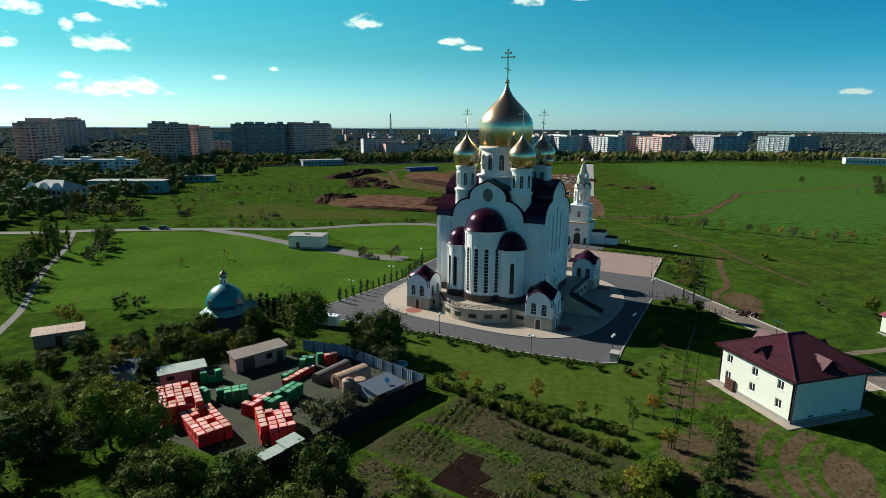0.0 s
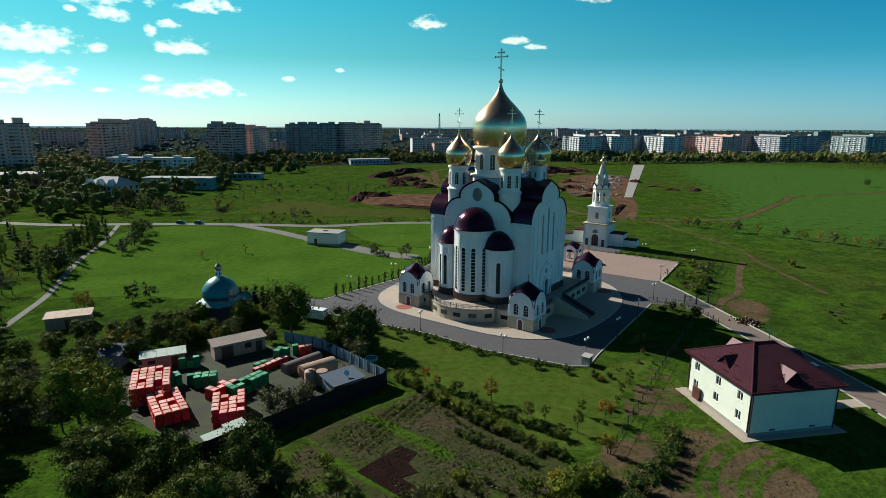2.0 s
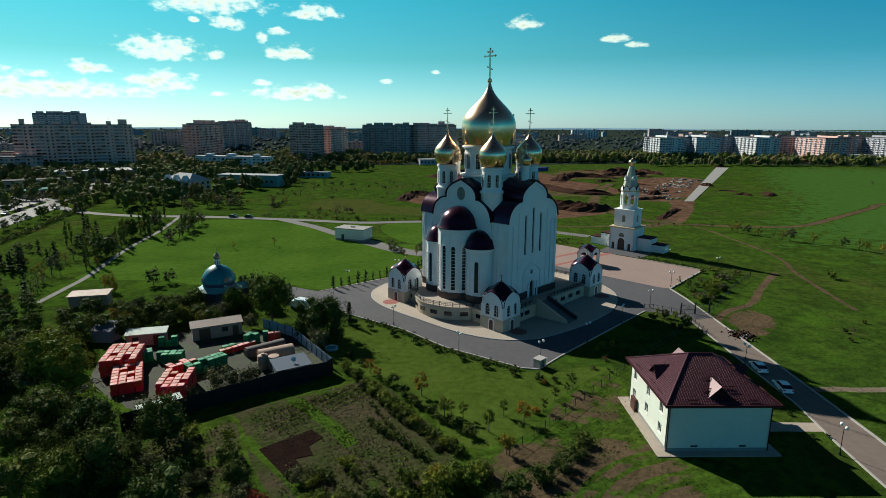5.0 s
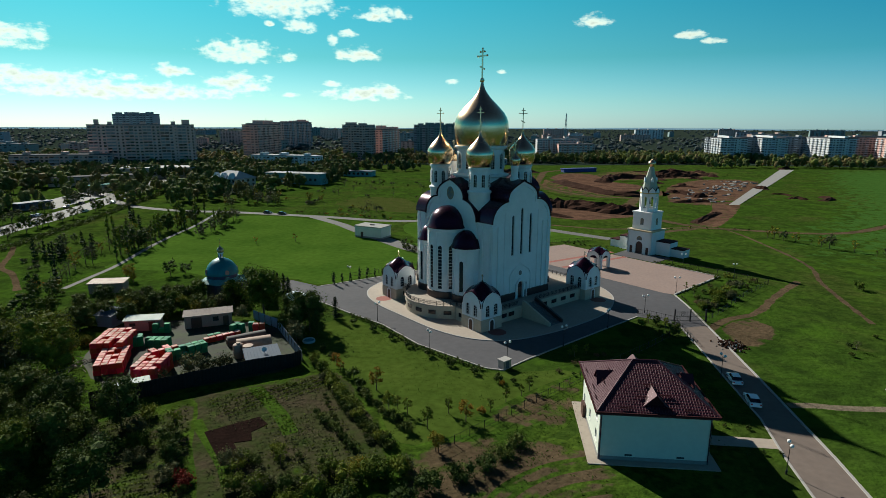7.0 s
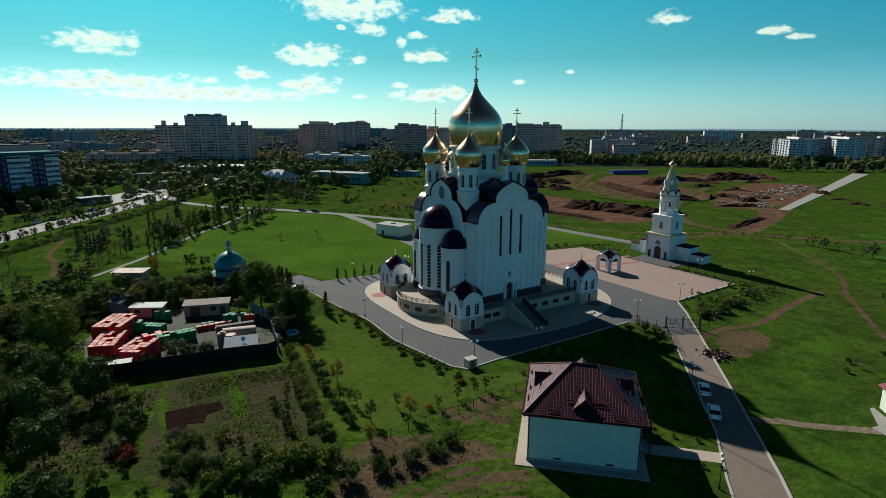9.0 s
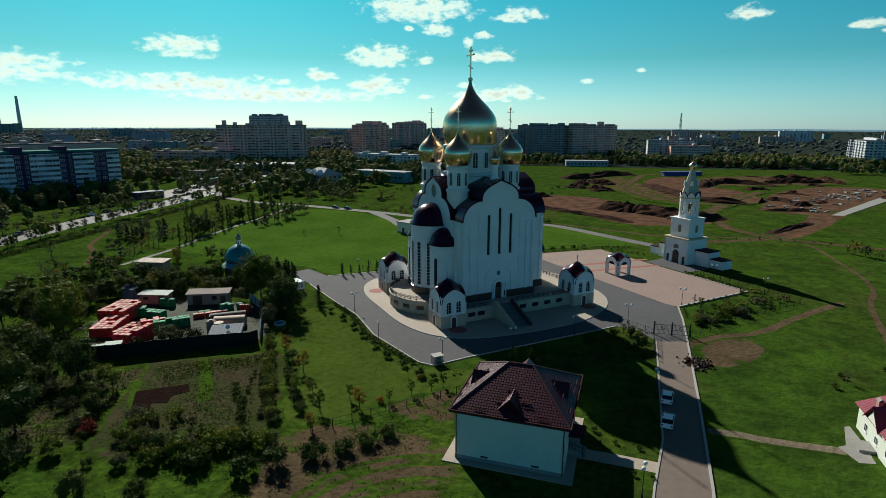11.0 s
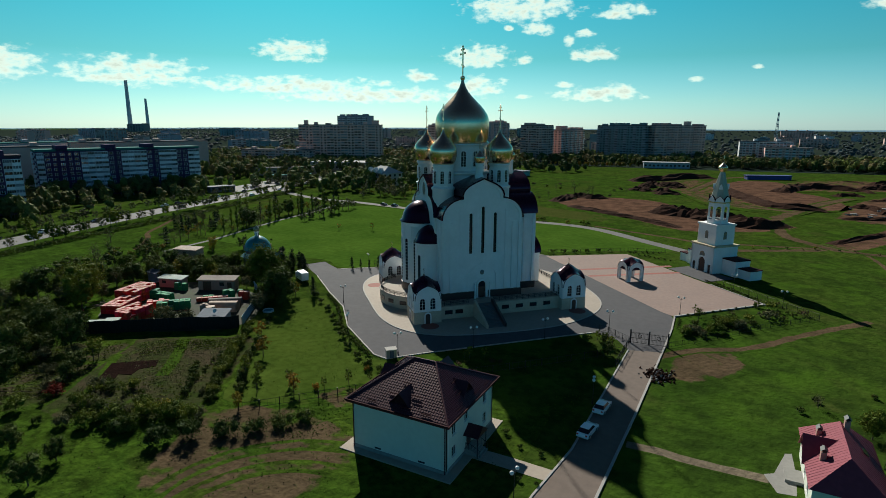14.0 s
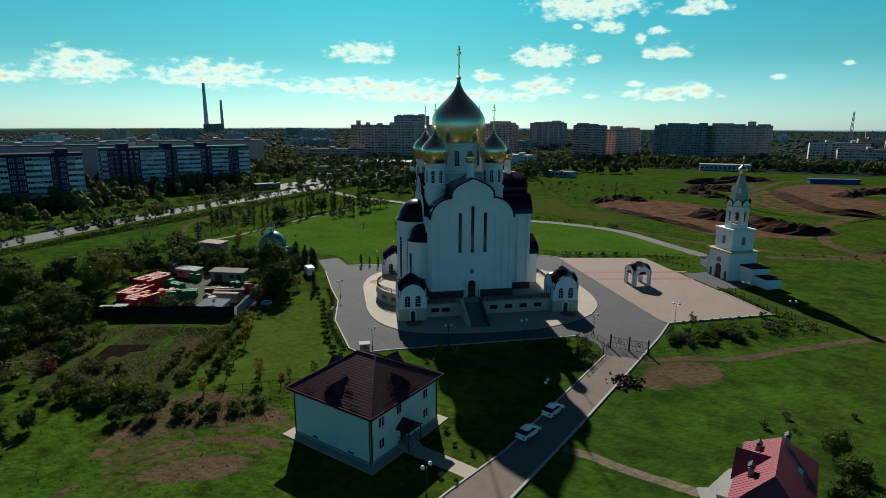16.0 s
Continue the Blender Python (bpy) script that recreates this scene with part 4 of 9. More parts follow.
    for y in (-9.3, 9.3):
        part("side_wall", box(bmesh.new(), 10.5, min(y, y * 0.93), 3.3, 15.8, max(y, y * 0.93), 22.3), PLASTER, t)
        part("base_course", box(bmesh.new(), 10.76, min(y, y * 1.03), 3.3, 16.6, max(y, y * 1.03), 5.0), STONEANDSHADE, t)
        for x in (11.2, 13.4, 15.9):
            part("pilaster", boxed(x - 0.42, min(y, y + 0.25 * np.sign(y)), 4.6, x + 0.42, max(y, y + 0.25 * np.sign(y)), 21.6, 0.05), PLASTER, t)
    porch = part("west_porch", box(bmesh.new(), 16.4, -4.6, 3.3, 20.2, 4.6, 11.0), PLASTER, t)
    part("porch_roof", place(vault(keel(4.7, 11.0, 15.2), -20.5, -16.45, 0.25), pose(0, 0, 0, 0, 0, 90)), ROOFMETAL, porch, smooth=True)
    part("porch_gable", place(slab(keel(4.6, 11.0, 15.0), 0.3, -20.2), pose(0, 0, 0, 0, 0, 90)), PLASTER, porch)
    # vaulted purple roofs
    part("roof", vault(lineS, -14.25, 14.25, 0.32), ROOFMETAL, t, "glossy dark purple sheet-metal vault", smooth=True)
    part("roof", place(vault(lineE, -10.15, 16.75, 0.32), pose(0, 0, 0, 0, 0, -90)), ROOFMETAL, t, "glossy dark purple sheet-metal vault", smooth=True)
    # apses
    for y, r, zr, zt, x, wins in ((0, 4.9, 20.4, 25.4, -10.6, (-58, -28, 0, 28, 58)), (-6.5, 3.45, 16.3, 20.2, -10.2, (28,)), (6.5, 3.45, 16.3, 20.2, -10.2, (-28, 0))):
        ap = part("apse", lathe(bmesh.new(), [(r, 3.3), (r, zr - 1.0), (r + 0.10, zr - 0.9), (r + 0.10, zr - 0.6), (r + 0.22, zr - 0.4), (r + 0.22, zr), (0, zr)], 36, x, y), PLASTER, t, smooth=True)
        part("apse_dome", lathe(bmesh.new(), [(r + 0.42, zr - 0.12), (r + 0.45, zr + 0.05), (r * 0.99, zr + 0.7), (r * 0.93, zr + (zt - zr) * 0.38), (r * 0.80, zr + (zt - zr) * 0.60),
                                              (r * 0.60, zr + (zt - zr) * 0.79), (r * 0.34, zr + (zt - zr) * 0.93), (0, zt)], 36, x, y), ROOFMETAL, ap, "glossy purple metal semi-dome", smooth=True)
        part("base_course", lathe(bmesh.new(), [(r + 0.3, 3.3), (r + 0.3, 4.9), (r + 0.02, 5.0)], 36, x, y), STONEANDSHADE, ap)
        big = y == 0
        ww, wh, wz = (0.95, 10.6, 5.7) if big else (0.95, 7.4, 5.9)
        pane = mesh_of("pane", slab(arch(ww, wh, 6), 0.12, -0.06), GLASS)
        sur = mesh_of("surround", ring(arch(ww + 0.5, wh + 0.3, 6, 0, -0.05), arch(ww, wh, 6), 0.18, -0.13), PLASTER)
        bars = mesh_of("glazing_bar", box(bmesh.new(), -ww / 2, -0.1, -0.05, ww / 2, -0.06, 0.05), FRAMEWHITE)
        for ang in wins:
            m = pose(x, y, 0, 0, 0, -90 + ang) @ pose(0, -r - 0.01, wz)
            f = again("window", sur, ap, m)
            again("pane", pane, f, Matrix.Identity(4))
            if big:
                for k in range(1, int(wh / 0.8)):
                    again("glazing_bar", bars, f, pose(0, 0, k * 0.8))
        for k in range(-3, 4):
            ang = k * 30 + 15
            part("lesene", place(boxed(-0.13, -0.14, 4.7, 0.13, 0.1, zr - 1.0, 0.03), pose(x, y, 0, 0, 0, -90 + ang) @ pose(0, -r, 0)), PLASTER, ap)
    # domes
    cupola(t, 0, 0, 5.75, 26.0, 32.6, 39.3, 6.67, 43.9, 54.7, 62.0, 12, (1.15, 33.8, 3.7))
    for x, y in ((-7.1, -7.2), (7.1, -7.2), (-7.1, 7.2), (7.1, 7.2)):
        cupola(t, x, y, 2.32, 22.5, 29.4, 34.7, 3.25, 37.5, 43.0, 48.2, 8, (0.8, 30.2, 2.9))
    for x, y in ((0.6, -11.0), (0.6, 11.0), (13.0, 0)):
        cupola(t, x, y, 0.85, 29.0, 32.2, 35.0, 1.30, 36.2, 38.3, 40.2, 0, (0.4, 33, 1.2))
    return t


def podium():
    t = thing("church_podium", "beige stone terrace with small windows and iron railings under the church", "terrace", CH)
    outline = [(-16.2, 13.0), (-16.2, 9.6)] + [(-10.6 + 10.6 * math.cos(radians(a)), 10.6 * math.sin(radians(a))) for a in np.linspace(118, 242, 15)] + [(-16.2, -9.6), (-16.2, -13.0), (-11.6, -18.0), (20.2, -18.0), (24.4, -12), (24.4, 12), (20.2, 17.0), (-11.6, 17.0)]
    part("terrace_wall", prism(bmesh.new(), outline, -0.2, 3.1), PLINTH, t)
    part("terrace_floor", prism(bmesh.new(), [(x * 1.008, y * 1.008) for x, y in outline], 3.104, 3.3), PAVERPALE, t)
    # iron railing, skipping the stair and the pavilions
    post = mesh_of("post", boxed(-0.05, -0.05, 3.3, 0.05, 0.05, 4.35), IRON)
    rails = bmesh.new()
    loop = [*outline, outline[0]]
    for (x0, y0), (x1, y1) in zip(loop, loop[1:]):
        L = math.hypot(x1 - x0, y1 - y0)
        n = max(1, int(L / 1.5))
        for i in range(n):
            p = (x0 + (x1 - x0) * i / n, y0 + (y1 - y0) * i / n)
            q = (x0 + (x1 - x0) * (i + 1) / n, y0 + (y1 - y0) * (i + 1) / n)
            if -3.4 < (p[0] + q[0]) / 2 < 2.2 and p[1] < -17:
                continue
            again("post", post, t, pose(p[0] * 0.99, p[1] * 0.99, 0))
            for z in (3.55, 3.95, 4.32):
                tube(rails, (p[0] * 0.99, p[1] * 0.99, z), (q[0] * 0.99, q[1] * 0.99, z), 0.035, seg=4)
            d = Vector((q[0] - p[0], q[1] - p[1])).normalized()
            for k in range(1, 9):
                f = k / 9
                bx, by = (p[0] + (q[0] - p[0]) * f) * 0.99, (p[1] + (q[1] - p[1]) * f) * 0.99
                tube(rails, (bx, by, 3.55), (bx, by, 4.32), 0.026, seg=4)
    part("railing", rails, IRON, t)
    win = mesh_of("basement_window", boxed(-0.9, -0.06, 0, 0.9, 0.04, 0.95), GLASS)
    for x in (-9, -6.5, 5, 8.6, 12.2, 15.8):
        again("basement_window", win, t, pose(x, -18.02, 1.3))
    for ang in np.linspace(-50, 50, 6):
        again("basement_window", win, t, pose(-10.6, 0, 1.2, 0, 0, -90 + ang) @ pose(0, -10.6, 0, 0, 0, 0))
    for y in (-11.6, 11.6):
        again("basement_window", win, t, pose(-16.2, y, 1.2, 0, 0, -90))
    return t


def great_stair():
    t = thing("great_stair", "long stone stair with solid side walls below the church door", "stairs", CH)
    n = 18
    for i in range(n):
        v = -26.2 + 8.15 * i / n
        part("step", box(bmesh.new(), -2.5, v, -0.1, 1.3, -18.05, 3.3 * (i + 1) / n), STAIRSTONE, t) if i == 0 else part("step", box(bmesh.new(), -2.5, v, 3.3 * i / n + 0.002, 1.3, v + 0.47, 3.3 * (i + 1) / n), STAIRSTONE, t)
    # left wall beige; the right wall's shadow is painted with the dark stone colour
    for x in (-3.0, 1.304):
        part("side_wall", place(slab([(-26.4, -0.1), (-18.05, -0.1), (-18.05, 4.2), (-18.6, 4.2), (-26.4, 0.9)], 0.5, 0), pose(x + 0.5, 0, 0, 0, 0, 90)), STONEANDSHADE if x > 0 else PLINTH, t)
    return t


def loft_roof(line, y0, y1, ze, lift, thick=0.12):
    """A roof skin over an arch line that rises from the gable at y0 to a higher crest at y1."""
    bm = bmesh.new()
    n = 5
    rows = []
    for i in range(n + 1):
        f = i / n
        k = 1 + (lift - 1) * (f * f * (3 - 2 * f))
        rows.append([bm.verts.new((x, y0 + (y1 - y0) * f, ze + (z - ze) * k)) for x, z in grown(line, thick)])
    low = [bm.verts.new((x, y0, z)) for x, z in line]
    for a, b in zip([low, *rows], rows):
        for j in range(len(a) - 1):
            bm.faces.new((a[j], a[j + 1], b[j + 1], b[j]))
    return bm


def pavilion(x, y, m, name, label, open_sides=False, rot=0, a=3.1, base=2.9):
    """A square pavilion with four keel gables under a roof that rises to the middle, and paired arched windows."""
    t = thing(name, label, "pavilion", m @ pose(x, y, 0, 0, 0, rot))
    ze, zp, zc = (base + 2.7, base + 5.9, base + 7.5) if base > 0.5 else (3.3, 5.7, 6.5)
    if base > 0.5:
        part("plinth", boxed(-a - 0.1, -a - 0.1, -0.1, a + 0.1, a + 0.1, base, 0.05), PLINTH, t, "beige stone base")
    k = pointed(a - 0.06, ze, zp)
    wins = [arch(1.2, 2.6, 6, -1.2, base + 0.5), arch(1.2, 2.6, 6, 1.2, base + 0.5)]
    for i, deg in enumerate((0, 90, 180, 270)):
        mm = pose(0, 0, 0, 0, 0, deg) @ pose(0, -a, 0)
        e = 0.003 if i % 2 else 0
        if open_sides:
            ar = arch(a * 1.25, 4.2, 10, 0, 0.0)
            outer = [(-a, 0.0), (-a * 0.625, 0.0)] + ar[:1:-1][1:-1] + [(a * 0.625, 0.0), (a, 0.0), (a, ze)] + k[::-1] + [(-a, ze)]
            part("arched_wall", place(slab(outer, 0.5), mm), PLASTER, t)
        else:
            w = part("wall", place(wall_shape([(-a + e, base), (-a + e, ze), *k, (a - e, ze), (a - e, base)], wins, 0.35), mm), PLASTER, t)
            for h in wins:
                part("window", place(slab(h, 0.05, 0.16), mm), GLASS, w)
                hx, lattice = (h[0][0] + h[1][0]) / 2, bmesh.new()
                box(lattice, hx - 0.03, 0.11, base + 0.5, hx + 0.03, 0.155, base + 3.05)
                for q in range(1, 4):
                    box(lattice, hx - 0.6, 0.11, base + 0.5 + q * 0.62, hx + 0.6, 0.155, base + 0.56 + q * 0.62)
                part("glazing_bar", place(lattice, mm), FRAMEWHITE, w)
                part("surround", place(ring(arch(1.6, 2.84, 6, (h[0][0] + h[1][0]) / 2, base + 0.42), h, 0.14, -0.1), mm), PLASTER, w)
            if deg in (0, 270):
                d = part("door", place(slab(arch(1.1, 2.4, 8, 0, 0.1), 0.08, -0.2), mm), BROWNDOOR, w, "arched dark brown door")
                part("door_surround", place(ring(arch(1.6, 2.7, 8, 0, 0.1), arch(1.1, 2.4, 8, 0, 0.1), 0.12, -0.22), mm), PLASTER, d)
            for xx in (-a + 0.22, a - 0.22):
                part("pilaster", place(boxed(xx - 0.2, -0.09, base, xx + 0.2, 0.0, ze - 0.1, 0.02), mm), PLASTER, w)
        part("roof", place(loft_roof(pointed(a - 0.24, ze, zp - 0.02), -0.12, a, ze, (zc - ze) / (zp - ze)), mm), ROOFMETAL, t, "glossy purple metal keel vault", smooth=True)
    if not open_sides:
        part("finial", cross_mesh(lathe(bmesh.new(), [(0.12, zc), (0.2, zc + 0.3), (0.05, zc + 0.5), (0, zc + 0.5)], 10), 0, 0, zc + 0.4, 1.3, 0.04), GOLD, t, "small gilded cross")
    return t


def church_grounds():
    half = [(-24.1, 0), (-23.8, -12), (-21, -21), (-15, -26.5), (-5, -29), (8, -29.5), (17, -28), (26, -23.5), (31.5, -17), (34, -9), (34.7, 0)]
    line = smooth_line([*half, *[(x, -y) for x, y in half[-2:0:-1]], half[0]], 4)[:-1]
    wp = [tuple((CH @ Vector((x, y, 0))).xy) for x, y in line]
    sheet("church_pavement", wp, 0.16, PAVERPALE, "pale paved apron round the foot of the church", "pavement", lip=0.35)
    kerb_line(wp, 0.3, 0.185, True, "pale kerb that edges the church pavement")


church_grounds()
church()
podium()
great_stair()
for (px, py), note in (((-14.4, -16.4), "beside the great stair"), ((22.2, -16.4), "on the terrace corner"), ((-15.2, 14.4), "by the apse terrace"), ((22.2, 15.0), "behind the church terrace")):
    pavilion(px, py, CH, "corner_pavilion", "white pavilion with purple keel roof " + note)
pavilion(91.3, 168.4, Matrix.Identity(4), "open_pavilion", "open white pavilion with purple vaulted roof on pavers", True, 45, 2.6, 0.0)
for (px, py) in ((-14.4, -21.4), (22.2, -21.4), (-20.2, 14.4)):
    q = CH @ Vector((px, py, 0))
    sheet("red_apron", [(q.x + 2.0 * math.cos(k), q.y + 2.0 * math.sin(k)) for k in np.linspace(0, 2 * math.pi, 18, endpoint=False)], 0.172, PAVERRED, "round patch of red pavers before the pavilion door", "pavement")


# ---- the bell tower ----
def bell_tower():
    t = thing("bell_tower", "white tiered bell tower with pale tent roof and gilded onion", "bell tower", pose(111.7, 192.3, 0, 0, 0, 47))
    low = [arch(2.6, 4.4, 10, 0, 0), [(-3.6, 0), (-2.5, 0), (-2.5, 2.6), (-3.6, 2.6)], [(2.5, 0), (3.6, 0), (3.6, 2.6), (2.5, 2.6)]]
    a = 4.5
    for i, deg in enumerate((0, 90, 180, 270)):
        m = pose(0, 0, 0, 0, 0, deg) @ pose(0, -a, 0)
        e = 0.003 * (i % 2)
        hole = low if deg == 270 else [arch(1.1, 2.4, 8, 0, 2.2)]
        if deg == 270:
            w = part("base_wall", place(wall_shape([(-a + e, -0.1), (-a + e, 8.0), (a - e, 8.0), (a - e, -0.1)], [[(x, z + 0.02) for x, z in h] for h in hole], 0.5), m), PLASTER, t)
            part("gate", place(slab(low[0], 0.1, 0.3), m), BROWNDOOR, w, "dark arched double door")
            part("lunette", place(slab(arch(2.0, 1.4, 8, 0, 4.9), 0.06, -0.06), m), ICON, w)
            for h in low[1:]:
                part("side_door", place(slab(h, 0.08, 0.25), m), BROWNDOOR, w)
        else:
            w = part("base_wall", place(wall_shape([(-a + e, -0.1), (-a + e, 8.0), (a - e, 8.0), (a - e, -0.1)], hole, 0.5), m), PLASTER, t)
            part("window", place(slab(hole[0], 0.06, 0.2), m), GLASS, w)
        part("icon", place(slab(arch(1.2, 2.4, 8, 0, 10.2), 0.08, 0.89), m), ICON, w, "arched mosaic icon")
    part("cornice", boxed(-a - 0.35, -a - 0.35, 8.0, a + 0.35, a + 0.35, 8.5, 0.08), mat("ochre_cornice", (0.50, 0.42, 0.26), 0.7), t, "pale ochre cornice")
    part("middle_tier", boxed(-3.55, -3.55, 8.5, 3.55, 3.55, 14.3, 0.05), PLASTER, t)
    part("cornice", boxed(-3.85, -3.85, 14.3, 3.85, 3.85, 14.75, 0.08), PLASTER, t)
    r = 3.1
    for i in range(8):
        m = pose(0, 0, 0, 0, 0, 45 * i) @ pose(0, -r * math.cos(math.pi / 8), 0)
        h = r * math.sin(math.pi / 8) - 0.004
        w = part("belfry_wall", place(wall_shape([(-h, 14.75), (-h, 21.2), (h, 21.2), (h, 14.75)], [arch(1.35, 4.0, 8, 0, 16.0)], 0.4), m), PLASTER, t)
        part("belfry_keel", place(slab(keel(1.15, 21.2, 23.1), 0.3, -0.1), m), PLASTER, w)
        part("keel_trim", place(ring(grown(keel(1.15, 21.2, 23.1), 0.14), keel(1.15, 21.2, 23.1), 0.4, -0.15, closed=False), m), ROOFMETAL, w)
    part("belfry_floor", lathe(bmesh.new(), [(2.85, 14.75), (2.85, 15.6), (0, 15.6)], 8, a0=22.5, a1=382.5), CONCRETE, t)
    bell = part("bell", lathe(bmesh.new(), [(0.75, 17.3), (0.62, 17.6), (0.45, 18.4), (0.3, 18.7), (0, 18.75)], 16), mat("bronze", (0.16, 0.11, 0.05), 0.4, 0.8), t, "dark bronze bell", smooth=True)
    part("headstock", box(bmesh.new(), -2.6, -0.1, 18.75, 2.6, 0.1, 18.95), IRON, bell)
    part("belfry_band", lathe(bmesh.new(), [(3.35, 21.0), (3.35, 21.3), (2.95, 21.35), (0, 21.35)], 8, a0=22.5, a1=382.5), mat("gold_band", (0.6, 0.42, 0.14), 0.35, 0.8), t)
    tent = part("tent_roof", lathe(bmesh.new(), [(3.0, 21.3), (2.3, 24.0), (0.7, 30.2), (0.0, 30.2)], 8, a0=22.5, a1=382.5), mat("pale_green_tent", (0.36, 0.38, 0.30), 0.6, second=(0.30, 0.33, 0.27), scale=0.8), t, "pale greenish eight-sided tent roof")
    for i in range(4):
        m = pose(0, 0, 0, 0, 0, 90 * i + 45)
        part("dormer", place(slab(keel(0.5, 25.0, 26.6), 1.2, -2.2), m), PLASTER, tent)
    dome = part("dome", lathe(bmesh.new(), onion(0.85, 30.3, 1.25, 31.3, 33.0, 0.05), 24), GOLD, t, "gilded onion dome", smooth=True)
    part("cross", cross_mesh(bmesh.new(), 0, 0, 32.9, 2.1, 0.05), GOLD, dome)
    # stepped wing walls
    for s in (-1, 1):
        y0, y1, y2 = s * 4.6, s * 9.6, s * 14.0
        part("wing", box(bmesh.new(), -1.0, min(y0, y1), -0.1, 4.4, max(y0, y1), 4.6), PLASTER, t)
        part("wing_roof", boxed(-1.2, min(y0, y1), 4.604, 4.6, max(y0, y1) , 4.95, 0.04), DULLMAROON, t)
        part("wing", box(bmesh.new(), 0.0, min(y1, y2), -0.1, 4.4, max(y1, y2), 2.6), PLASTER, t)
        part("wing_roof", boxed(-0.2, min(y1, y2) + 0.01, 2.604, 4.6, max(y1, y2), 2.9, 0.04), DULLMAROON, t)


bell_tower()


# ---- the white house ----
def window_unit(parent, m, w, h, frame_mat=FRAMEWHITE):
    """A two-light window: frame, panes and sill."""
    f = part("window", place(ring([(-w / 2, 0), (w / 2, 0), (w / 2, h), (-w / 2, h)], [(-w / 2 + 0.1, 0.1), (w / 2 - 0.1, 0.1), (w / 2 - 0.1, h - 0.1), (-w / 2 + 0.1, h - 0.1)], 0.12, 0.05), m), frame_mat, parent)
    part("pane", place(box(bmesh.new(), -w / 2 + 0.1, 0.10, 0.1, w / 2 - 0.1, 0.13, h - 0.1), m), GLASS, f)
    part("mullion", place(box(bmesh.new(), -0.05, 0.06, 0.1, 0.05, 0.10, h - 0.1), m), frame_mat, f)
    part("sill", place(box(bmesh.new(), -w / 2 - 0.08, -0.12, -0.07, w / 2 + 0.08, 0.05, -0.004), m), frame_mat, f)
    return f


def hip_roof(x0, y0, x1, y1, z0, rx0, rx1, ry, z1, rows, step):
    """A hipped roof of metal tiles: a plain hip with a stepped row of tiles laid on each slope."""
    bm = bmesh.new()
    e = [bm.verts.new(p) for p in ((x0, y0, z0), (x1, y0, z0), (x1, y1, z0), (x0, y1, z0))]
    r = [bm.verts.new((rx0, ry, z1)), bm.verts.new((rx1, ry, z1))]
    for f in ((e[0], e[1], r[1], r[0]), (e[1], e[2], r[1]), (e[2], e[3], r[0], r[1]), (e[3], e[0], r[0]), (e[3], e[2], e[1], e[0])):
        bm.faces.new(f)
    return bm


def tile_courses(corners, rows, lift=0.05):
    """Overlapping tile courses on one roof slope given by eave left, eave right, ridge right, ridge left."""
    a, b, c, d = [Vector(p) for p in corners]
    n = (b - a).cross(d - a).normalized()
    bm = bmesh.new()
    for i in range(rows):
        f0, f1 = i / rows, (i + 1.02) / rows
        f1 = min(f1, 1)
        p, q, r, s = a.lerp(d, f0) + n * lift, b.lerp(c, f0) + n * lift, b.lerp(c, f1) + n * 0.012, a.lerp(d, f1) + n * 0.012
        v = [bm.verts.new(x) for x in (p, q, r, s, p - n * lift, q - n * lift)]
        bm.faces.new(v[:4])
        bm.faces.new((v[4], v[5], v[1], v[0]))
    return bm


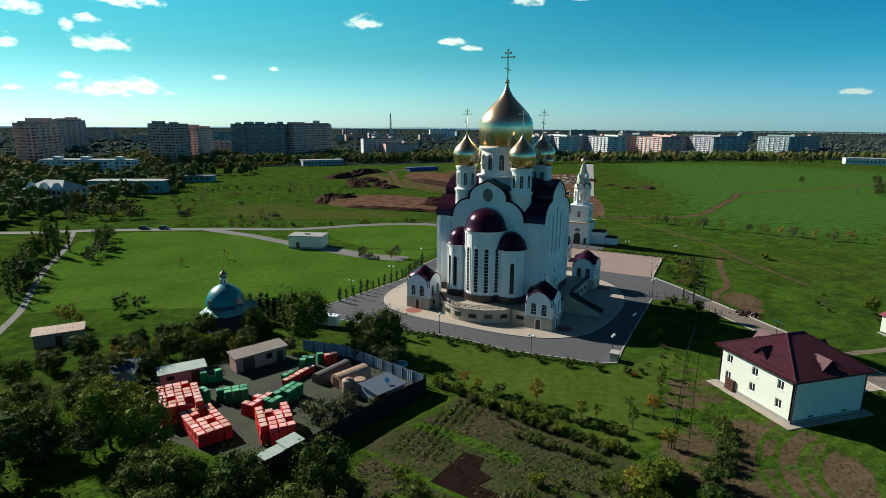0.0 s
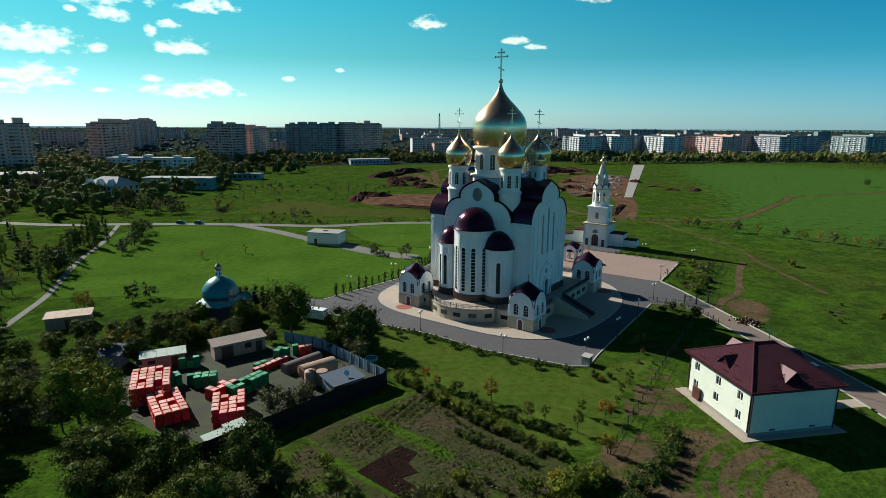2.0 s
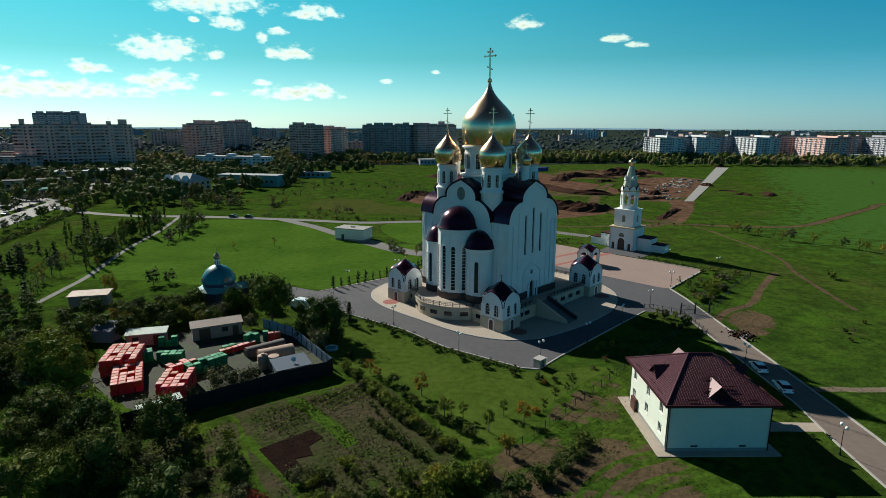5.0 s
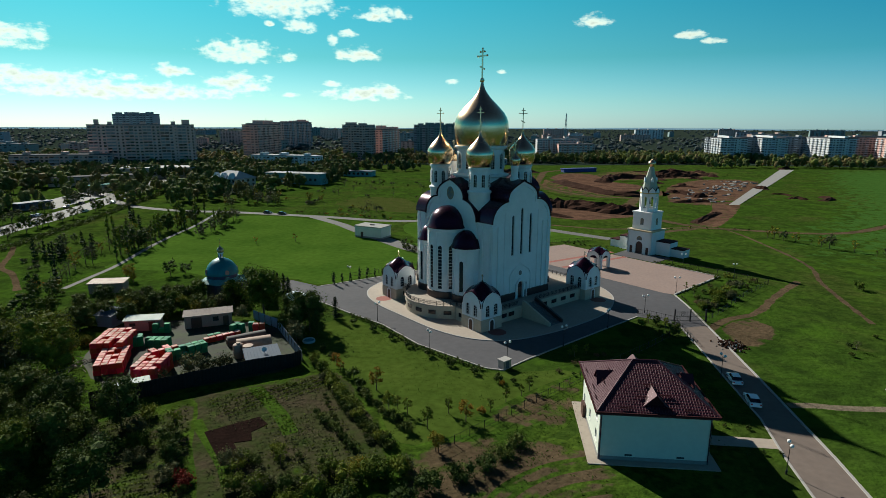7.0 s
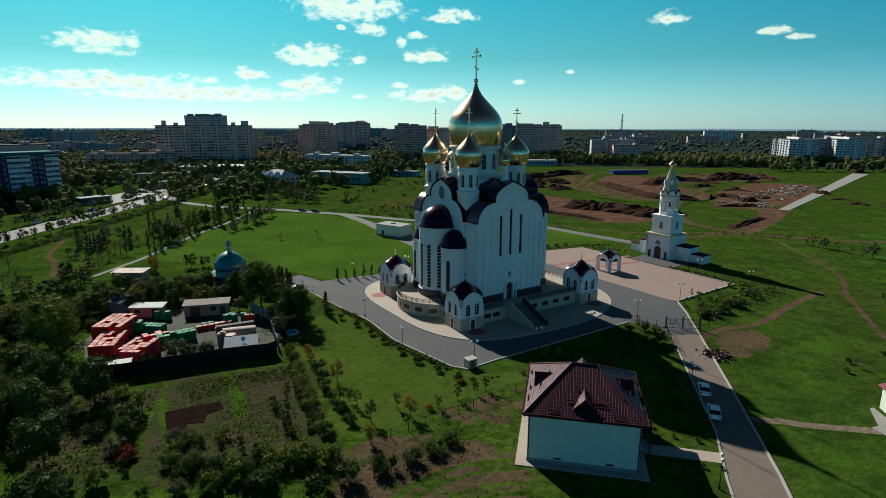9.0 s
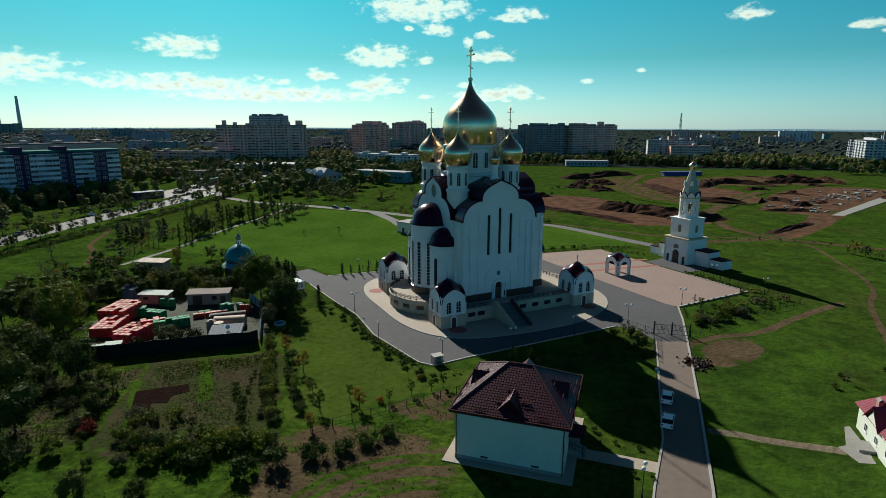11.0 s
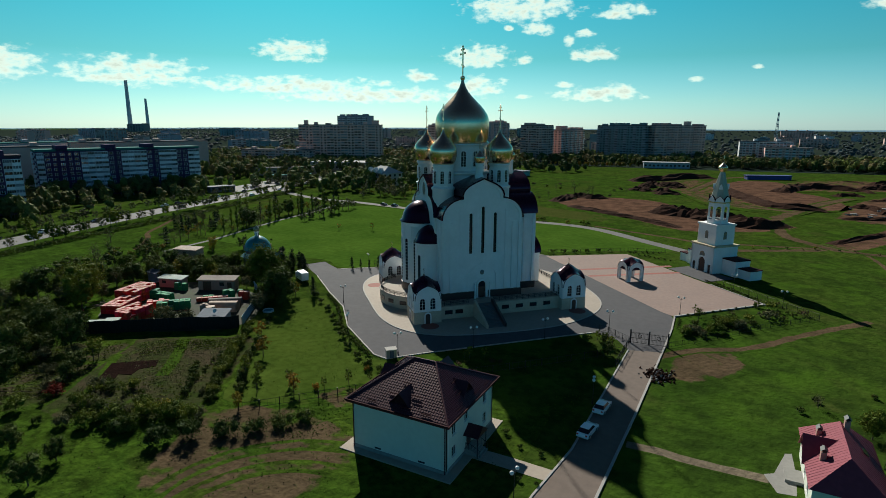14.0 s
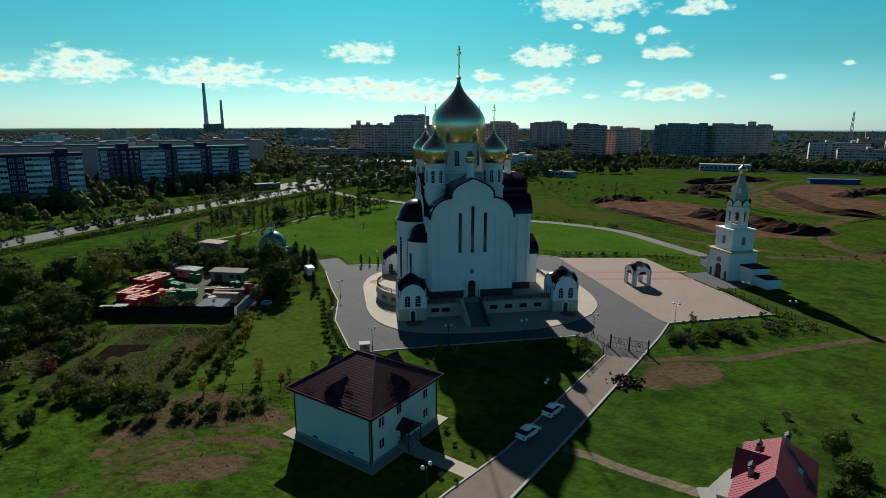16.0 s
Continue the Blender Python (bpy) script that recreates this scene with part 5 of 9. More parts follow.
def house():
    t = thing("white_house", "two-storey cream house with maroon hipped metal roof", "house", pose(80.45, 68.0, 0))
    hw, hd, zt = 7.2, 7.45, 7.2
    faces = {
        "front": (0, hw, hd, []),
        "east": (90, hd, hw, [(-5.2, 1.6), (-5.2, 4.7), (-1.5, 4.9), (4.6, 1.6), (4.6, 4.7)]),
        "back": (180, hw, hd, [(-4, 1.6), (0, 1.6), (4, 1.6), (-4, 4.7), (0, 4.7), (4, 4.7)]),
        "west": (270, hd, hw, [(-5.4, 1.6), (-5.4, 4.7), (-0.2, 1.9), (0, 4.7), (5.0, 1.6), (5.0, 4.7)]),
    }
    for name, (deg, half, out, wins) in faces.items():
        m = pose(0, 0, 0, 0, 0, deg) @ pose(0, -out, 0)
        e = 0.003 if deg in (90, 270) else 0
        holes = [[(x - 0.6, z), (x + 0.6, z), (x + 0.6, z + 1.5), (x - 0.6, z + 1.5)] for x, z in wins]
        w = part("wall", place(wall_shape([(-half + e, 0.3), (-half + e, zt), (half - e, zt), (half - e, 0.3)], holes, 0.35), m), CREAM, t)
        for x, z in wins:
            window_unit(w, m @ pose(x, 0.02, z), 1.2, 1.5)
        if deg == 0:
            for x in (-3.2, 3.6):
                v = part("vent", place(box(bmesh.new(), x - 0.5, -0.02, 0.75, x + 0.5, 0.02, 1.0), m), IRON, w)
        for x in (-half + 0.12, half - 0.12):
            if deg in (0, 180):
                part("downpipe", place(tube(bmesh.new(), (x, -0.1, 0.2), (x, -0.1, zt), 0.07), m), HOUSEROOF, w, "maroon rain pipe")
    part("plinth", box(bmesh.new(), -hw - 0.06, -hd - 0.06, -0.1, hw + 0.06, hd + 0.06, 0.6), CONCRETE, t)
    part("apron", prism(bmesh.new(), [(-hw - 1.5, -hd - 1.3), (hw + 1.3, -hd - 1.3), (hw + 1.3, hd + 1.2), (-hw - 1.5, hd + 1.2)], -0.1, 0.12), PAVERPALE, t, "pale concrete apron")
    roof = part("roof", hip_roof(-7.95, -8.15, 7.95, 8.15, zt, -1.7, 1.7, 0, 11.5, 0, 0), HOUSEROOF, t)
    slopes = [((-7.95, -8.15, zt), (7.95, -8.15, zt), (1.7, 0, 11.5), (-1.7, 0, 11.5)), ((7.95, -8.15, zt), (7.95, 8.15, zt), (1.7, 0, 11.5), (1.7, 0, 11.5)),
              ((7.95, 8.15, zt), (-7.95, 8.15, zt), (-1.7, 0, 11.5), (1.7, 0, 11.5)), ((-7.95, 8.15, zt), (-7.95, -8.15, zt), (-1.7, 0, 11.5), (-1.7, 0, 11.5))]
    for s in slopes:
        tagged(part("tile_course", tile_courses(s, 22), HOUSEROOF, roof), kind="stuff")
        a, b, c, d = [Vector(p) for p in s]
        n = (b - a).cross(d - a).normalized()
        if n.z < 0:
            n = -n
        rib = bmesh.new()
        for i in range(1, 44):
            f = i / 44
            top = min(1.0, f / max(1e-6, (d - a).dot((b - a).normalized()) / (b - a).length), (1 - f) / max(1e-6, (b - c).dot((b - a).normalized()) / (b - a).length))
            base = a.lerp(b, f)
            up = ((d + c) / 2 - (a + b) / 2)
            tube(rib, base + n * 0.02, base + up * min(1, top) + n * 0.02, 0.045, seg=4)
        tagged(part("tile_rib", rib, HOUSEROOF, roof), kind="stuff")
        e = (b - a).normalized()
        for f, g in ((0.22, 0.10), (0.36, 0.30), (0.44, 0.52), (0.60, 0.12), (0.66, 0.34), (0.80, 0.10)):
            p = a.lerp(b, f).lerp((c + d) / 2, g) + n * 0.16
            guard = tube(tube(bmesh.new(), p - e * 0.75, p + e * 0.75, 0.05, seg=5), p - e * 0.75 + n * 0.12, p + e * 0.75 + n * 0.12, 0.04, seg=5)
            part("snow_guard", guard, DULLMAROON, roof)
    ridge = bmesh.new()
    for p, q in (((-1.7, 0, 11.55), (1.7, 0, 11.55)), ((-7.95, -8.15, 7.25), (-1.7, 0, 11.55)), ((7.95, -8.15, 7.25), (1.7, 0, 11.55)), ((7.95, 8.15, 7.25), (1.7, 0, 11.55)), ((-7.95, 8.15, 7.25), (-1.7, 0, 11.55))):
        tube(ridge, p, q, 0.13, seg=8)
    part("ridge_cap", ridge, HOUSEROOF, roof)
    part("gutter", ring([(-8.05, -8.25), (8.05, -8.25), (8.05, 8.25), (-8.05, 8.25)], [(-7.9, -8.1), (7.9, -8.1), (7.9, 8.1), (-7.9, 8.1)], 0.16, 0), DULLMAROON, roof).matrix_basis = pose(0, 0, zt + 0.08, 90)
    part("fascia", box(bmesh.new(), -7.9, -8.1, zt - 0.22, 7.9, 8.1, zt - 0.004), HOUSEROOF, roof)
    for deg, out in ((0, 8.15), (90, 7.95), (180, 8.15), (270, 7.95)):
        m = pose(0, 0, 0, 0, 0, deg)
        y0 = -out + 1.15
        z0 = zt + 1.15 * 4.3 / (8.15 if deg in (0, 180) else 6.25)
        d = part("dormer", place(slab([(-1.4, z0 - 0.1), (1.4, z0 - 0.1), (0, z0 + 1.55)], 0.12, y0 + 0.3), m), DULLMAROON, roof, "small triangular dormer")
        bm = bmesh.new()
        run = 1.75 * (8.15 if deg in (0, 180) else 6.25) / 4.3
        for s in (-1, 1):
            v = [bm.verts.new(p) for p in ((s * 1.7, y0, z0 - 0.1), (0, y0, z0 + 1.75), (0, y0 + run, z0 + 1.8), (s * 1.7, y0 + 0.1, z0 + 0.02))]
            w2 = [bm.verts.new(q.co - Vector((0, 0, 0.1))) for q in v]
            bm.faces.new(v)
            bm.faces.new(w2[::-1])
            for i in range(4):
                bm.faces.new((v[i], v[(i + 1) % 4], w2[(i + 1) % 4], w2[i]))
        part("dormer_roof", place(bm, m), HOUSEROOF, d)
    # entrance canopy and steps
    can = part("canopy", place(slab([(-1.7, 3.1), (1.7, 3.1), (0, 4.2)], 2.2, 0), pose(hw + 2.2, -0.8, 0, 0, 0, 90)), HOUSEROOF, t, "dark gabled canopy over the door")
    for y in (-2.2, 0.6):
        part("post", tube(bmesh.new(), (hw + 2.0, y, 0.1), (hw + 2.0, y, 3.1), 0.07), IRON, can)
    for y in (-2.05, 0.45):
        rail = tube(bmesh.new(), (hw + 0.15, y, 1.86), (hw + 0.9, y, 1.86), 0.035, seg=5)
        rail = part("handrail", tube(rail, (hw + 0.89, y, 1.86), (hw + 2.4, y, 1.1), 0.035, seg=5), IRON, t)
        for k in range(6):
            xx = hw + 0.2 + k * 0.42
            zz = max(0.15, 0.95 - max(0.0, (xx - hw - 0.9)) * 0.5)
            part("rail_post", tube(bmesh.new(), (xx, y, zz), (xx, y, zz + 0.9), 0.03, seg=5), IRON, rail)
    part("door", box(bmesh.new(), hw + 0.004, -1.4, 0.95, hw + 0.09, -0.2, 3.0), BROWNDOOR, t)
    for i in range(5):
        part("step", box(bmesh.new(), hw + 0.004, -2.0, 0.12 + (0 if i == 0 else i * 0.17), hw + 2.4 - i * 0.35, 0.4, 0.29 + i * 0.17), CONCRETE, t)
    part("cellar_door", box(bmesh.new(), -hw - 0.5, 3.6, 0.12, -hw - 0.07, 5.4, 2.1), BROWNDOOR, t, "brown cellar entrance")
    return t


house()


def red_cottage():
    t = thing("red_cottage", "white cottage with crimson metal roof and brick chimneys", "house", pose(131.5, 80.5, 0, 0, 0, 0) @ Matrix.Diagonal((0.66, 0.92, 0.8, 1)))
    part("wall", boxed(-5.5, -7.5, -0.1, 5.5, 7.5, 4.6, 0.03), CREAM, t)
    roof = part("roof", hip_roof(-6.2, -8.2, 6.2, 8.2, 4.6, -0.01, 0.01, 0, 8.0, 0, 0), REDROOF, t)
    bm = bmesh.new()
    for v in [(-6.2, -8.2, 4.6), (6.2, -8.2, 4.6), (6.2, 8.2, 4.6), (-6.2, 8.2, 4.6), (0, -4.2, 8.4), (0, 6.0, 8.4)]:
        bm.verts.new(v)
    bm.verts.ensure_lookup_table()
    for f in ((0, 1, 4), (1, 2, 5, 4), (2, 3, 5), (3, 0, 4, 5), (3, 2, 1, 0)):
        bm.faces.new([bm.verts[i] for i in f])
    roof.data = mesh_of("roof", bm, REDROOF)
    bm = bmesh.new()
    for i in range(1, 26):
        y = -8.2 + 16.4 * i / 26
        f = min(1.0, (y + 8.2) / 4.0, (8.2 - y) / 2.2)
        for s in (-1, 1):
            tube(bm, (s * 6.2, y, 4.63), (s * 6.2 * (1 - f), y, 4.60 + 3.8 * f), 0.022, seg=4)
    part("seam", bm, REDROOF, roof)
    d = part("gable", place(slab([(-2.4, 4.0), (2.4, 4.0), (0, 7.2)], 0.2), pose(-6.1, 1.0, 0, 0, 0, -90)), CREAM, t)
    bm = bmesh.new()
    for s in (-1, 1):
        v = [bm.verts.new(p) for p in ((-6.6, 1 + s * 2.9, 4.3), (-6.6, 1, 7.7), (-0.8, 1, 7.7), (-4.6, 1 + s * 2.9, 4.9))]
        w2 = [bm.verts.new(q.co + Vector((0, 0, 0.12))) for q in v]
        bm.faces.new(v)
        bm.faces.new(w2)
        for i in range(4):
            bm.faces.new((v[i], v[(i + 1) % 4], w2[(i + 1) % 4], w2[i]))
    part("gable_roof", bm, REDROOF, d)
    for x, y, z in ((-3.4, 4.6, 7.0), (0.9, 5.0, 9.3), (-3.6, -2.2, 7.4)):
        c = part("chimney", boxed(x - 0.45, y - 0.45, 5.0, x + 0.45, y + 0.45, z, 0.03), PINKWALL, t, "dark brick chimney")
        part("cap", place(slab([(-0.6, z + 0.25), (0.6, z + 0.25), (0, z + 0.7)], 1.2, -0.6), pose(x, y, 0)), IRON, c)
    part("skylight", place(box(bmesh.new(), -0.5, -0.7, 0, 0.5, 0.7, 0.1), pose(3.4, 1.5, 6.5, 0, 31.5, 0)), GLASS, t)
    for y in (-4, 0, 4):
        window_unit(t, pose(-5.5, y, 1.3, 0, 0, -90) @ pose(0, -0.12, 0), 1.2, 1.5)
    part("porch", box(bmesh.new(), -8.6, -1.0, -0.1, -5.504, 2.2, 0.5), CONCRETE, t)
    return t


red_cottage()


# ---- the small domed chapel ----
def chapel():
    t = thing("teal_chapel", "round chapel with teal metal dome and dark blue walls", "chapel", pose(-12.6, 127.0, 0, 0, 0, 30) @ Matrix.Diagonal((0.84, 0.84, 0.86, 1)))
    part("wall", lathe(bmesh.new(), [(5.3, -0.1), (5.3, 4.6)], 8, a0=22.5, a1=382.5), BLUEWALL, t)
    part("cornice", lathe(bmesh.new(), [(5.3, 4.4), (5.7, 4.6), (5.7, 4.8), (5.2, 4.9)], 8, a0=22.5, a1=382.5), PLASTER, t)
    part("skirt_roof", lathe(bmesh.new(), [(6.5, 4.8), (6.5, 4.92), (4.6, 6.1), (4.3, 6.1)], 8, a0=22.5, a1=382.5), TEALPALE, t, "pale teal skirt roof")
    part("drum", lathe(bmesh.new(), [(4.45, 5.4), (4.45, 7.2)], 24), BLUEWALL, t)
    dome = part("dome", lathe(bmesh.new(), [(4.9, 7.1), (4.9, 7.3), (4.65, 8.3), (4.15, 9.4), (3.4, 10.4), (2.4, 11.2), (1.2, 11.75), (0.7, 11.9), (0, 11.9)], 32), TEAL, t, "teal hemispherical dome", smooth=True)
    for i in range(4):
        m = pose(0, 0, 0, 0, 0, 90 * i + 15)
        part("oculus", place(slab([(0.6 * math.cos(k), 8.0 + 0.75 * math.sin(k)) for k in np.linspace(0, 2 * math.pi, 14, endpoint=False)], 0.5, -4.85), m), PINKWALL, dome, "small round dormer")
        part("icon_panel", place(slab([(-0.55, 5.6), (0.55, 5.6), (0.55, 6.6), (-0.55, 6.6)], 0.08, -4.62), m), TEALPALE, t)
    neck = part("lantern", lathe(bmesh.new(), [(0.75, 11.7), (0.75, 13.2), (0.95, 13.3), (0.95, 13.5), (0, 13.5)], 12), PLASTER, dome)
    for i in range(6):
        part("lantern_window", place(slab(arch(0.3, 1.0, 5, 0, 12.0), 0.06, -0.78), pose(0, 0, 0, 0, 0, 60 * i)), BLUEWALL, neck)
    part("onion", lathe(bmesh.new(), onion(0.75, 13.5, 1.05, 14.2, 15.8, 0.05), 20), mat("tarnished_gilding", (0.42, 0.36, 0.22), 0.3, 0.9), neck, "dull gilded onion", smooth=True)
    part("cross", cross_mesh(bmesh.new(), 0, 0, 15.8, 2.1, 0.05), GOLD, neck)
    porch = part("porch", box(bmesh.new(), 4.6, -1.8, -0.1, 7.8, 1.8, 4.4), BLUEWALL, t)
    part("porch_roof", place(slab([(-2.3, 4.404), (2.3, 4.404), (0, 5.9)], 4.2, -8.2), pose(0, 0, 0, 0, 0, 90)), TEALPALE, porch)
    return t


chapel()


# ---- the storage yard ----
YRND = random.Random(5)
CR = {}
for key, m in (("red", REDWRAP), ("green", GREENWRAP)):
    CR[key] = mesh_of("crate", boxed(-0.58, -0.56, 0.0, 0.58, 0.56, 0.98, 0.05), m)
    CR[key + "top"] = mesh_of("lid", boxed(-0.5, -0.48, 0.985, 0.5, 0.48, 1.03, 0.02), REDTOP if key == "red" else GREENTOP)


def stack(x, y, rz, levels, key):
    t = thing("crate_stack", "stack of film-wrapped %s crates in the storage yard" % key, "crates", pose(x, y, 0, 0, 0, rz), key + " crates in the yard")
    for i in range(levels):
        c = again("crate", CR[key], t, pose(YRND.uniform(-0.05, 0.05), YRND.uniform(-0.05, 0.05), i * 1.0, 0, 0, YRND.uniform(-4, 4)))
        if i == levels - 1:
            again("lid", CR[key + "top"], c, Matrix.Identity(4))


def crate_rows(ax, ay, bx, by, across, levels, key, skip=0.06):
    """Rows of crate stacks from a to b, so many abreast."""
    L = math.hypot(bx - ax, by - ay)
    ang = math.degrees(math.atan2(by - ay, bx - ax))
    m = pose(ax, ay, 0, 0, 0, ang)
    for i in range(max(1, int(L / 1.25))):
        for j in range(across):
            if YRND.random() < skip:
                continue
            p = m @ Vector((i * 1.25 + 0.6, (j - (across - 1) / 2) * 1.22, 0))
            stack(p.x, p.y, ang + YRND.uniform(-3, 3), levels if YRND.random() < 0.8 else max(1, levels - 1), key)


crate_rows(-17.8, 94.0, -15.6, 85.0, 5, 3, "red")
crate_rows(-14.2, 86.4, -10.4, 78.4, 4, 2, "red")
crate_rows(-6.6, 85.2, -2.6, 90.0, 2, 2, "red")
crate_rows(-2.9, 82.4, -1.7, 74.8, 4, 3, "red")
crate_rows(-16.2, 91.0, -12.0, 93.6, 2, 2, "green")
crate_rows(-11.6, 91.2, -5.8, 91.8, 2, 2, "green")
crate_rows(-3.6, 85.6, 1.4, 91.2, 2, 2, "green")
crate_rows(-0.9, 94.6, 4.4, 100.0, 1, 1, "red")
crate_rows(-1.9, 95.8, 1.2, 98.8, 1, 2, "green")
crate_rows(2.2, 101.4, 5.0, 100.4, 2, 2, "green")
crate_rows(5.2, 102.6, 6.6, 102.8, 1, 3, "green")
crate_rows(6.6, 101.6, 9.2, 102.6, 1, 2, "red")
crate_rows(-15.0, 99.4, -10.4, 100.2, 1, 2, "green")
# yard earth and grass, darkened in colour for the shade of the trees
sheet("yard_ground", ragged([(-24, 98), (-20, 84), (-8, 74), (0, 72), (22, 86.4), (10, 105), (-8, 108), (-24, 104)], 0.4, 22), 0.011, mat("yard_earth_painted_shade", (0.020, 0.018, 0.016), 0.95, second=(0.024, 0.044, 0.008), scale=0.25, amount=0.95, fine=1.5, fine_amount=0.3), "trampled earth of the storage yard with tree shade painted in", "soil")


def shed(x, y, rz, w, d, h, slope, wall_m, roof_m, name, label, over=0.35, doors=()):
    """A low shed with a lean-to roof."""
    t = thing(name, label, "shed", pose(x, y, 0, 0, 0, rz))
    part("wall", place(slab([(-d / 2, -0.1), (d / 2, -0.1), (d / 2, h + slope), (-d / 2, h)], w, -w / 2), pose(0, 0, 0, 0, 0, 90)), wall_m, t)
    k = slope / d
    part("roof", place(slab([(-d / 2 - over, h - over * k + 0.01), (d / 2 + over, h + slope + over * k + 0.01), (d / 2 + over, h + slope + over * k + 0.12), (-d / 2 - over, h - over * k + 0.12)], w + 2 * over, -w / 2 - over), pose(0, 0, 0, 0, 0, 90)), roof_m, t)
    bm = bmesh.new()
    n = int(w / 0.5)
    for i in range(n + 1):
        xx = -w / 2 - over + 0.1 + (w + 2 * over - 0.2) * i / n
        tube(bm, (xx, -d / 2 - over, h - over * k + 0.13), (xx, d / 2 + over, h + slope + over * k + 0.13), 0.03, seg=4)
    part("roof_ribs", bm, roof_m, t)
    for kx, kw, kh, kind in doors:
        part("door" if kind else "window", box(bmesh.new(), kx - kw / 2, -d / 2 - 0.05, 0.05 if kind else 1.2, kx + kw / 2, -d / 2 - 0.002, kh), BROWNDOOR if kind else GLASS, t)
    return t


# shed() lean-to runs along local x and its low side is -y
shed(-5.4, 105.4, 26, 9.8, 3.0, 2.8, 0.35, PINKWALL, SLATE, "pink_shed", "pinkish brick shed with grey slate roof", doors=((-2.5, 2.2, 2.4, True), (1.5, 1.2, 2.2, False), (3.6, 1.2, 2.2, True)))
shed(-18.0, 101.0, 15, 7.2, 2.4, 2.5, 0.3, PINKWALL, PALETIN, "tin_roofed_shed", "pink-walled shed with pale tin roof", doors=((-2, 1.2, 1.9, False), (2, 1.4, 2.1, True)))
shed(15.0, 86.6, 30, 5.8, 4.3, 1.9, 0.35, BLUEFENCE, TIN, "blue_tin_shed", "low shed with blue-grey ribbed tin roof", doors=((-2, 1.6, 1.8, True),))
shed(-45.0, 127.2, 14, 8.6, 4.0, 2.7, 0.25, PINKWALL, RUST, "brick_shed", "low reddish brick shed among park trees", doors=((0, 1.2, 2.1, True),))
shed(-0.3, 72.6, 36, 2.4, 1.7, 2.1, 0.15, PINKWALL, PALETIN, "garden_shed", "tiny garden shed with pale green sheet roof")
shed(-2.4, 70.6, 36, 3.3, 1.6, 1.9, 0.15, FENCEDARK, PALETIN, "garden_shed", "tiny garden shed with pale green sheet roof")
shed(-27.5, 103, -8, 4.2, 3.4, 2.6, 0.8, BLUEFENCE, TIN, "grey_shed", "weathered grey shed behind the yard")


def barrel_shed(x, y, rz, L, r, m, label, base=1.0):
    t = thing("barrel_shed", label, "shed", pose(x, y, 0, 0, 0, rz))
    line = [(-r, -0.1), (-r, base)] + [(-r * math.cos(math.pi * i / 10), base + r * 0.75 * math.sin(math.pi * i / 10)) for i in range(1, 10)] + [(r, base), (r, -0.1)]
    part("shell", slab(line, L, -L / 2), m, t, smooth=True)
    part("door", box(bmesh.new(), -r * 0.5, -L / 2 - 0.06, 0.1, r * 0.5, -L / 2 - 0.003, base + r * 0.35), BROWNDOOR, t)


barrel_shed(7.5, 96.3, -51, 7.8, 1.15, FELT0, "dark grey barrel-roofed store in the yard")
barrel_shed(10.5, 93.2, -60, 6.6, 1.5, RUST, "rust-streaked barrel-roofed metal store", 1.2)


def yard_oddments():
    """An upright tank, a spare sheet and a heap of scrap timber in the yard."""
    t = thing("water_tank", "pale rust-streaked upright metal tank in the yard", "tank", pose(9.4, 88.6, 0))
    part("shell", lathe(bmesh.new(), [(0, -0.05), (1.0, -0.05), (1.0, 2.5), (0.9, 2.62), (0.35, 2.8), (0.35, 2.95), (0, 2.95)], 20), RUST, t, smooth=True)
    part("band", lathe(bmesh.new(), [(1.0, 1.2), (1.04, 1.22), (1.04, 1.34), (1.0, 1.36)], 20), RUST, t)
    d = thing("satellite_dish", "small white dish on the blue tin roof", "dish", pose(15.6, 86.4, 2.15))
    part("bowl", place(lathe(bmesh.new(), [(0.0, 0.0), (0.28, 0.05), (0.45, 0.14), (0.47, 0.17), (0.42, 0.16), (0.0, 0.03)], 14), pose(0, 0, 0.55, 50, 0, 20)), FRAMEWHITE, d)
    part("pole", tube(bmesh.new(), (0, 0, -0.1), (0, 0, 0.55), 0.04), STEEL, d)
    rnd = random.Random(8)
    bm = bmesh.new()
    for _ in range(46):
        a, L = rnd.uniform(0, 6.28), rnd.uniform(0.5, 1.5)
        x, y, z = -18.6 + rnd.gauss(0, 0.9), 81.6 + rnd.gauss(0, 1.5), rnd.uniform(0.05, 0.8)
        tube(bm, (x, y, z), (x + L * math.cos(a), y + L * math.sin(a), max(0.04, z + rnd.uniform(-0.5, 0.5))), 0.06, seg=4)
    tagged(part("scrap_heap", bm, SLATE), "heap of pale scrap timber beside the crates", "scrap", kind="stuff")


yard_oddments()
tk = thing("water_tank", "upright rust-streaked metal tank in the yard", "tank", pose(11.4, 88.6, 0))
part("shell", lathe(bmesh.new(), [(1.1, -0.1), (1.1, 2.3), (1.0, 2.5), (0, 2.6)], 20), RUST, tk, smooth=True)


